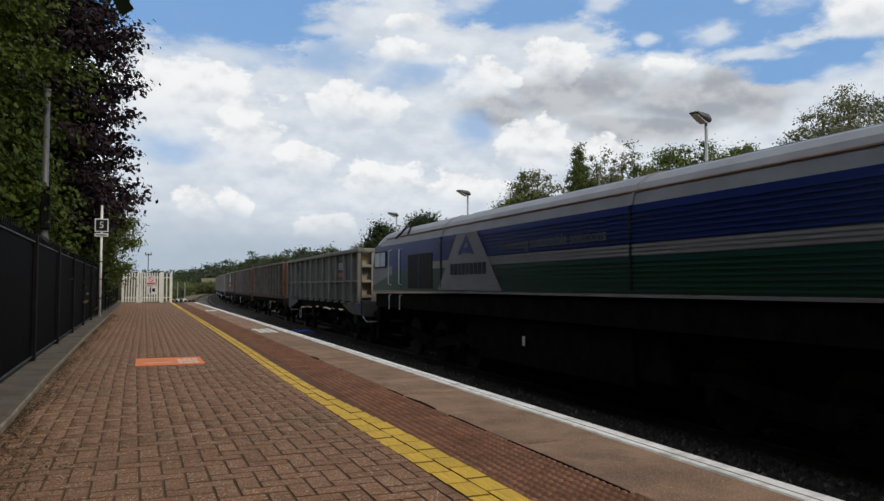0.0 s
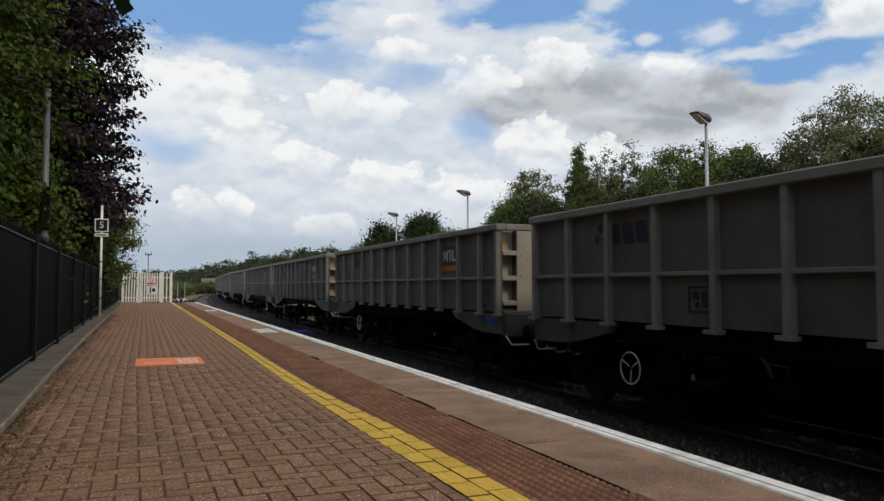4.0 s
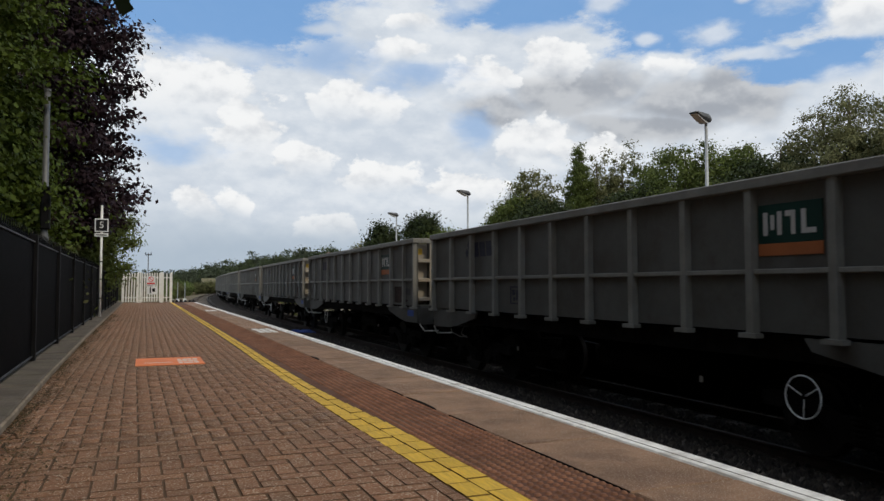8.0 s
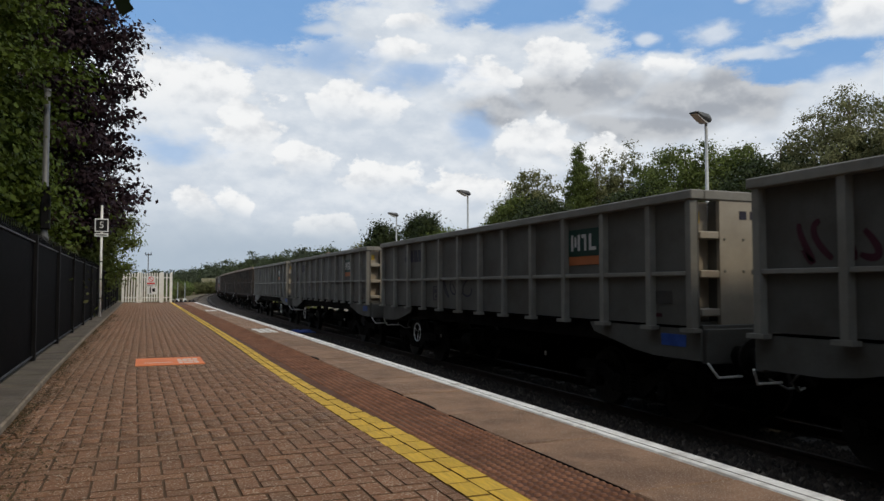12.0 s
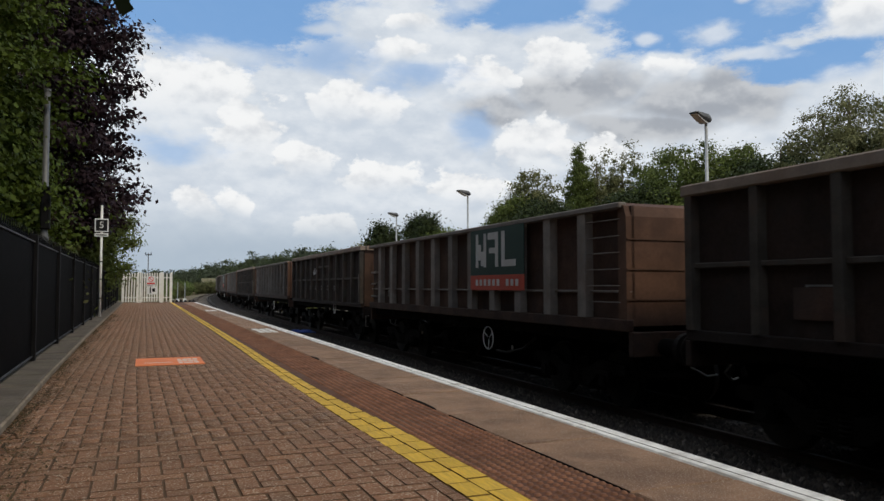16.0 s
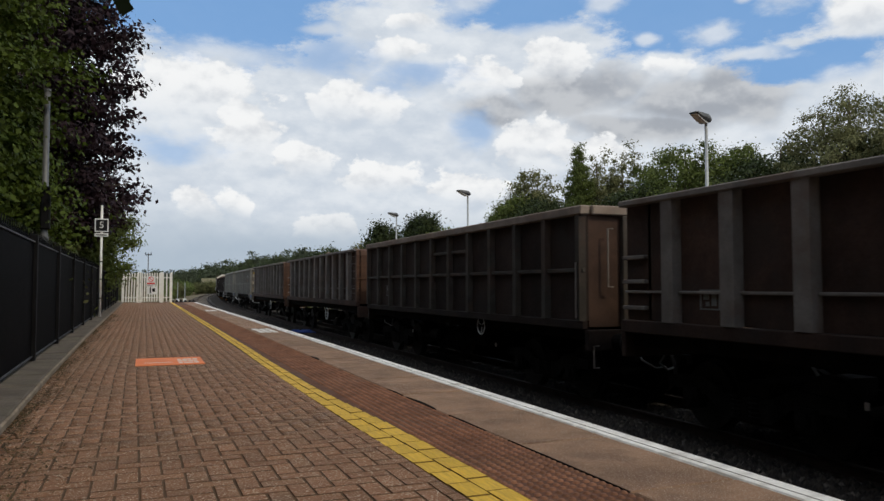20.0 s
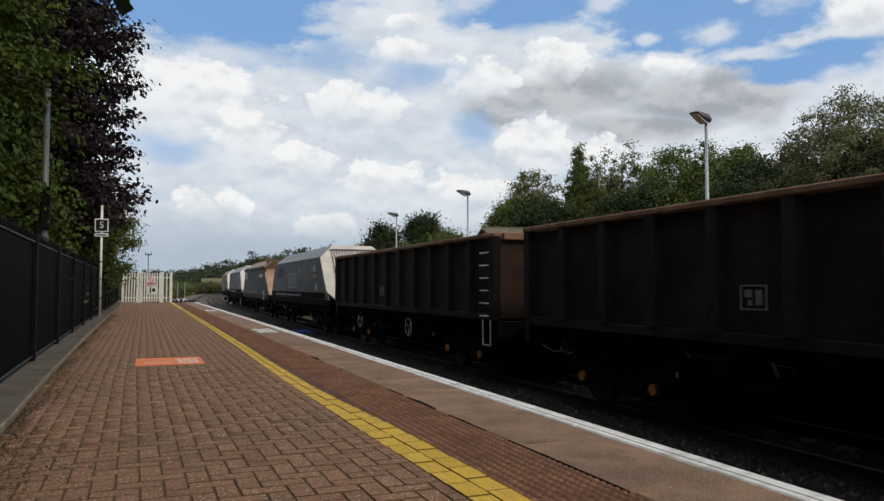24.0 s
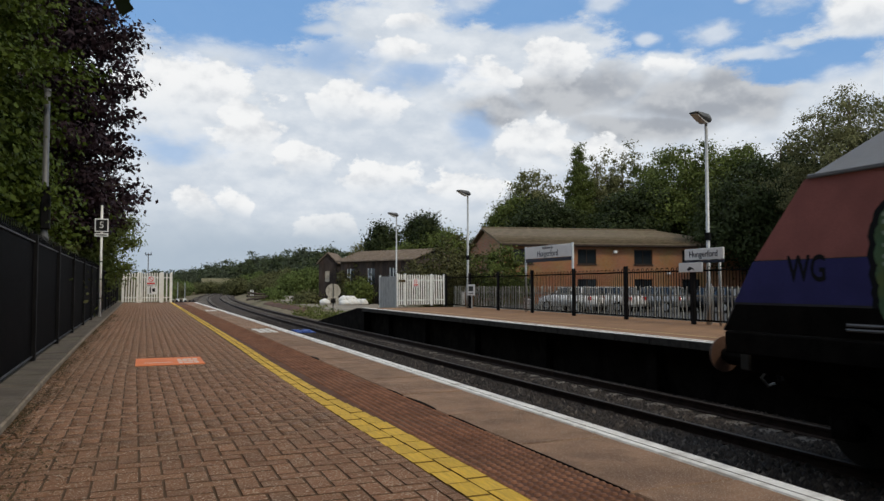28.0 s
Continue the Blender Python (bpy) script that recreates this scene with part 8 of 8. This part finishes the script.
    dr = part("cab_door", boxes(((-X - 0.010, hl - 2.70, 1.84), (-X - 0.0005, hl - 1.98, 3.05))), "loco_blue", w, "cab door")
    part("door_lower", boxes(((-X - 0.013, hl - 2.69, 1.85), (-X - 0.0105, hl - 1.99, 2.42))), "loco_green", dr)
    for y in (hl - 1.86, hl - 2.80):
        h = bmesh.new()
        tube(h, [(-X, y, 3.0), (-X - 0.08, y, 2.98), (-X - 0.08, y, 2.02), (-X, y, 2.0)], 0.018, 7)
        part("handrail", h, "white_rail", w, "white handrail")
        h = bmesh.new()
        tube(h, [(-X, y, 1.72), (-X - 0.06, y, 1.70), (-X - 0.06, y, 1.30)], 0.016, 6)
        part("handrail", h, "white_rail", w, "white handrail")
    for z in (0.55, 0.95, 1.35):
        part("cab_step", soft_box((-X - 0.02, hl - 2.75, z), (-X + 0.2, hl - 1.9, z + 0.04), 0.006), "under", w)
    pipe = bmesh.new()
    tube(pipe, [(-X + 0.03, hl - 2.2, eave + 0.18), (-X + 0.18, hl - 2.7, eave + 0.46), (-X + 0.18, hl - 3.1, eave + 0.47), (-X + 0.05, hl - 3.15, eave + 0.2)], 0.03, 6)
    part("exhaust_pipe", pipe, "loco_black", w)
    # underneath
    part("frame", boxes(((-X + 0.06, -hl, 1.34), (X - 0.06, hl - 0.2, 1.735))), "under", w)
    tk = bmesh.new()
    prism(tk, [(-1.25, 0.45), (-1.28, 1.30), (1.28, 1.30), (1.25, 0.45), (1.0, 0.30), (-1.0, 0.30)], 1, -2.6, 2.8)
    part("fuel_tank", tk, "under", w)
    part("fuel_label", boxes(((-1.295, 0.7, 0.82), (-1.285, 0.8, 1.0))), "white_rail", w)
    for y0, y1 in ((-3.4, -2.62), (2.82, 3.5)):
        part("equipment_box", soft_box((-1.2, y0, 0.55), (1.2, y1, 1.33), 0.03), "under", w)
    for y in (-6.1, 6.1):
        part("brake_gear", soft_box((-0.6, y - 2.6, 0.5), (0.6, y + 2.6, 1.3), 0.05), "under", w)
        bogie(w, y, "under", (-1.95, 0.0, 1.95), 0.53)
    for k in (-1, 1):
        part("headstock", soft_box((-1.25, k * (hl - 0.05) - 0.15, 0.85), (1.25, k * (hl - 0.05) + 0.15, 1.33), 0.02), "under", w)
    buffers(w, (-hl - 0.1, hl + 0.1), 1.06, 0.5)
    pl = bmesh.new()
    prism(pl, [(hl + 0.1, 0.3), (hl + 0.35, 0.25), (hl + 0.3, 0.75), (hl + 0.1, 0.85)], 0, -1.2, 1.2)
    part("plough", pl, "under", w)
    return w


# ---- make up the train ----
TRAIN = []


def add(w, tail, half):
    """tail: the distance along the line, at the start, of the vehicle's trailing end."""
    TRAIN.append((w, tail - half))
    w.matrix_basis = on_line(tail - half)
    return w


def front_wheel(w, half, lead):
    handwheel(w, -half + 2.62 if lead else half - 2.75)


def build_train():
    loco = add(locomotive(), 22.15, 10.4)
    # grey wagons: plain body, then marks that differ
    base = grey_wagon()
    tails = [(36.87, 0, 0), (95.44, 0, 1), (110.25, 0, 2), (125.07, 0, 3), (139.79, 1, 4), (154.52, 1, 5), (169.34, 0, 6), (184.09, 1, 7), (198.72, 0, 8), (213.48, 0, 9),
             (228.18, 0, 10), (242.95, 1, 11), (257.4, 1, 12), (271.8, 0, 13), (286.65, 0, 14), (301.4, 1, 15), (484.2, 0, 16), (499.0, 1, 17)]
    for tail, lead, k in tails:
        w = base if k == 0 else copy_thing(base, pose(0, 0, 0))
        add(w, tail, 6.75)
    for (tail, lead, k), (w, _) in zip(tails, TRAIN[1:]):
        front_wheel(w, 6.75, lead)
        if k == 13:
            scrawl(w, -HALF - 0.001, 1.2, 1.7, 1.6, 0.5, 3, "mark_dark", 4, 0.02)
        if k in (12, 14):
            scrawl(w, -HALF - 0.001, 5.65, 2.2, 0.95, 0.50, 8, "maroon", 4, 0.04)
        if k == 12:
            scrawl(w, -HALF - 0.001, -4.4, 2.3, 0.8, 0.3, 5, "mark_dark", 3, 0.03)
            scrawl(w, -HALF - 0.001, -4.4, 1.7, 0.8, 0.3, 6, "mrl_red", 3, 0.03)
        if k in (8, 9, 5):
            part("patch", boxes(((-HALF - 0.006, -5.6, 1.5), (-HALF - 0.001, -4.9, 1.95))), "r_panel", w, "dark rusty patch")
    n0 = len(TRAIN)
    base = rusty_wagon()
    rust = [(51.67, 0), (66.12, 1), (80.53, 2), (356.59, 3), (384.53, 4), (412.4, 5), (427.1, 6), (454.97, 7), (469.39, 8)]
    for tail, k in rust:
        w = base if k == 0 else copy_thing(base, pose(0, 0, 0))
        add(w, tail, 6.6)
    for (tail, k), (w, _) in zip(rust, TRAIN[n0:]):
        handwheel(w, -1.65 if k in (2, 3, 7) else 1.5 if k == 5 else 2.6 if k % 2 else -1.1, 0.88 if k != 5 else 0.77)
        if k in (2, 3, 6):
            y, z = -2.35, 1.88
            p = part("livery_panel", soft_box((-HALF - 0.095, y - 1.2, z + 0.31), (-HALF - 0.078, y + 1.2, z + 1.30), 0.004), "mrl_green", w, "large green panel with pale blocks")
            r = part("red_band", soft_box((-HALF - 0.095, y - 1.2, z), (-HALF - 0.078, y + 1.2, z + 0.307), 0.004), "mrl_red", p)
            for a0, a1, b0, b1 in ((0.28, 0.40, 0.47, 1.17), (0.402, 0.53, 0.62, 0.95), (0.662, 0.78, 0.47, 1.17), (0.532, 0.66, 0.5, 0.8), (0.86, 1.195, 1.03, 1.17), (1.20, 1.33, 0.47, 1.17), (0.92, 1.195, 0.75, 0.86), (1.48, 1.62, 0.47, 1.17), (1.622, 2.08, 0.47, 0.60)):
                part("pale_block", boxes(((-HALF - 0.100, y + 1.2 - a1, z + b0), (-HALF - 0.0955, y + 1.2 - a0, z + b1))), "mark_white", p)
            for i in range(10):
                if i != 6:
                    part("pale_bar", boxes(((-HALF - 0.100, y + 0.93 - 0.2 * i - 0.11, z + 0.09), (-HALF - 0.0955, y + 0.93 - 0.2 * i, z + 0.22))), "mark_white", r)
        if k == 5:
            scrawl(w, -HALF + 0.058, -1.0, 1.6, 4.6, 0.7, 17, "chalk", 6, 0.02)
        if k in (0, 1):
            scrawl(w, -HALF + 0.055, 5.6, 2.0, 0.7, 0.16, 4, "mark_white", 3, 0.02)
        if k == 8:
            scrawl(w, -HALF + 0.055, 5.6, 2.6, 0.8, 0.3, 4, "mark_dark", 3, 0.03)
    n0 = len(TRAIN)
    base = brown_wagon()
    brown = [(315.03, 0), (328.54, 1), (342.13, 2), (369.95, 3), (398.02, 4), (440.53, 5)]
    for tail, k in brown:
        w = base if k == 0 else copy_thing(base, pose(0, 0, 0))
        add(w, tail, 6.2)
    for (tail, k), (w, _) in zip(brown, TRAIN[n0:]):
        handwheel(w, -2.1, 1.12, -1.38, 0.18)
        if k == 0:
            for j, y in enumerate((4.2, 1.0, 0.0, -1.3)):
                scrawl(w, -HALF - 0.001, y, 1.55, 0.8, 0.55, 30 + j, "chalk", 4, 0.018)
        if k == 3:
            scrawl(w, -HALF - 0.001, 1.3, 2.42, 0.8, 0.3, 44, "mark_white", 4, 0.022)
            for j in range(5):
                words("chalk_word", "OIL", 0.26, "chalk", w, on_side(-HALF - 0.001, 2.1 - 1.1 * j, 1.88), "chalked word on the panel", extrude=0.001)
        if k in (2, 4):
            part("patch", boxes(((-HALF - 0.006, 3.9, 1.6), (-HALF - 0.001, 4.5, 1.95))), "r_panel", w, "rusty patch")
    n0 = len(TRAIN)
    base = brown_wagon(True)
    for i, tail in enumerate((513.69, 528.25)):
        w = base if i == 0 else copy_thing(base, pose(0, 0, 0))
        add(w, tail, 6.68)
        handwheel(w, -1.0 if i == 0 else 3.8, 0.85)
    # hoppers
    base = hopper()
    h3, h4 = copy_thing(base, pose(0, 0, 0)), copy_thing(base, pose(0, 0, 0))
    h2 = hopper(True)
    for w, lead in ((base, 529.53), (h2, 545.57), (h3, 561.53), (h4, 577.6)):
        add(w, lead + 14.7, 7.35)
    for w in (base, h3, h4):
        if w is not base:
            handwheel(w, -5.4, 0.70, -1.36, 0.27)
        mrl_plate(w, -HALF - 0.002, -4.72, 2.45, 0.75, 0.66)
        data_panel(w, -HALF - 0.002, -5.15, 1.78, 0.40, 0.30)
    for w in (base, h3):
        logo_mark(w, -HALF - 0.002, 4.42, 2.66, 0.86, "logo_violet" if w is h3 else "mark_dark")
        # near-black band: grime, and shade painted along the bottom
        part("grime_band", prism(bmesh.new(), [(-6.7, 1.43), (7.32, 1.43), (7.16, 1.70), (-6.7, 1.70)], 0, -HALF - 0.004, -HALF - 0.001), "under", w, "dark lower band of grime and painted shade")
        part("label", boxes(((-HALF - 0.006, -1.2, 2.62), (-HALF - 0.002, -1.1, 2.78))), "mark_white", w)
        part("label", boxes(((-HALF - 0.010, 2.8, 1.46), (-HALF - 0.002, 3.1, 1.56))), "chalk", w)
        part("label", boxes(((-HALF - 0.010, 1.2, 1.46), (-HALF - 0.002, 1.7, 1.56))), "chalk", w)
    handwheel(h2, -5.55, 1.42, -HALF - 0.06, 0.30)
    for k in range(5):
        part("label", boxes(((-HALF - 0.008, -3.21 - 0.3 * k, 2.52), (-HALF - 0.002, -2.99 - 0.3 * k, 2.72))), "mark_white", h2, "pale lettering bar")
    part("label", boxes(((-HALF - 0.008, 4.6, 2.45), (-HALF - 0.002, 5.2, 2.95))), "mark_white", h2, "pale square panel")
    # bubble letters on the first hopper
    for off, mt, ex in ((0.12, "g_ink", 0.003), (0.085, "mark_white", 0.005), (0.045, "h_side", 0.007), (0.012, "chalk", 0.0085)):
        words("bubble_letters", "SPAYO", 0.78, mt, base, on_side(-HALF - 0.004, 0.60, 2.20), "sprayed bubble letters", offset=off, extrude=ex, xscale=1.0)
    scrawl(base, -HALF - 0.003, -3.25, 1.86, 1.5, 0.30, 60, "chalk", 6, 0.012)
    # colour blocks and big letters on the last hopper
    x = -HALF - 0.0015
    for y0, y1, z0, z1, mt in ((3.4, 1.35, 2.25, 3.1, "g_violet"), (1.35, -0.2, 2.25, 3.1, "g_pink"), (-0.2, -1.95, 2.36, 3.1, "g_violet"), (-1.95, -5.75, 2.36, 3.1, "g_pink"),
                               (5.0, 0.3, 1.75, 2.25, "g_pink"), (0.3, -6.2, 1.75, 2.36, "g_violet")):
        part("colour_block", boxes(((x - 0.0015, y1, z0), (x, y0 - 0.003, z1 - 0.003))), mt, h4, "sprayed block of colour")
    for pts, mt in (([(7.35 - 0.52, 2.26), (7.35 - 1.25, 3.12), (3.403, 3.12), (3.403, 2.26)], "g_pink"), ([(7.35 - 0.2, 1.77), (7.35 - 0.5, 2.25), (5.003, 2.25), (5.003, 1.77)], "g_violet")):
        bm = bmesh.new()
        prism(bm, pts, 0, x, x - 0.0015)
        part("colour_block", bm, mt, h4, "sprayed block of colour")
    # fat rounded letters: a black skin, a green body and pale strokes of shine on each
    letters = (
        ([[(5.10, 1.78), (5.08, 2.58), (4.35, 2.67), (3.88, 2.47), (4.42, 2.24), (3.78, 2.0), (3.88, 1.76), (5.08, 1.74)]], 0.165),
        ([[(2.30, 2.60), (1.90, 2.42), (1.86, 2.02), (2.28, 1.80), (2.70, 2.02), (2.74, 2.42), (2.30, 2.60)]], 0.20),
        ([[(0.0, 2.56), (0.62, 2.66), (1.05, 2.47), (0.85, 2.23), (0.12, 2.12), (-0.02, 1.88), (0.35, 1.76), (0.98, 1.82)]], 0.19),
        ([[(-0.72, 1.78), (-0.70, 2.64)], [(-0.70, 2.66), (-1.19, 2.74), (-1.58, 2.56), (-1.64, 2.28), (-1.36, 2.08), (-0.92, 2.06)]], 0.22),
        ([[(-2.30, 1.80), (-2.28, 2.67)], [(-2.28, 2.70), (-2.80, 2.82), (-3.20, 2.66), (-3.28, 2.38), (-3.04, 2.18), (-2.66, 2.12)], [(-2.95, 2.10), (-3.35, 1.80), (-3.62, 2.08)],
          [(-3.30, 1.76), (-4.00, 1.80), (-4.28, 1.76)]], 0.205))
    for i, (paths, r) in enumerate(letters):
        skin = part("letter_outline", fat_strokes(paths, r + 0.075, -HALF - 0.004 - 0.001 * i, 0.0004), "g_ink", h4, "black outline of a bubble letter")
        part("letter_body", fat_strokes(paths, r, -HALF - 0.010 - 0.001 * i, 0.0004), "g_lime", skin, "green bubble letter")
        q = paths[0]
        shine = [(q[1][0] + 0.10, q[1][1] + 0.08), (0.5 * (q[1][0] + q[0][0]) + 0.10, 0.5 * (q[1][1] + q[0][1]))]
        part("letter_shine", fat_strokes([shine], 0.022, -HALF - 0.0165 - 0.001 * i, 0.0003), "spray_shine", skin, "pale stroke of shine")
    words("tag", "WG", 0.40, "g_ink", h4, on_side(-HALF - 0.004, 6.1, 2.14), "small black sprayed letters", extrude=0.003, xscale=0.70, offset=0.006)
    # same dark band below the sprayed blocks, shade and grime together
    part("grime_band", prism(bmesh.new(), [(-6.7, 1.43), (7.32, 1.43), (7.13, 1.745), (-6.7, 1.745)], 0, x - 0.003, x - 0.0005), "under", h4, "dark lower band of grime and painted shade")
    part("red_stroke", boxes(((x - 0.005, 4.86, 1.95), (x - 0.003, 4.92, 2.42))), "sign_red", h4, "sprayed red stroke")
    words("tag", "AFC", 0.34, "g_ink", h4, on_side(-HALF - 0.004, -4.72, 2.10), "small black sprayed letters", extrude=0.003)


build_train()
build_paving(near_platform)


# ---- what moves ----
def motions():
    times = [0.0, 1 / FPS] + [0.5 * i for i in range(1, 56)] + [28.0 - 1 / FPS, 28.0]
    for vehicle, start in TRAIN:
        walk(vehicle, [(t, on_line(start - SPEED * t)) for t in times])
    # wheels turn with the speed; all wheels of one size and place on a bogie share their turning
    spins = {}
    steps = [i / FPS for i in range(int(28 * FPS) + 1)]
    for bpy_ob in bpy.data.objects:
        if bpy_ob.name.split(".")[0] == "wheelset":
            key = (round(bpy_ob.matrix_basis.translation.y, 3), round(bpy_ob.dimensions.z, 2))
            if key not in spins:
                r = bpy_ob.dimensions.z / 2 - 0.03
                walk(bpy_ob, [(t, pose(0, key[0], 0, (SPEED * t / r * 57.29578) % 360.0)) for t in steps])
                spins[key] = bpy_ob.animation_data
            else:
                bpy_ob.rotation_mode = "QUATERNION"
                keys = bpy_ob.animation_data_create()
                keys.action = spins[key].action
                keys.action_slot = spins[key].action_slot


motions()
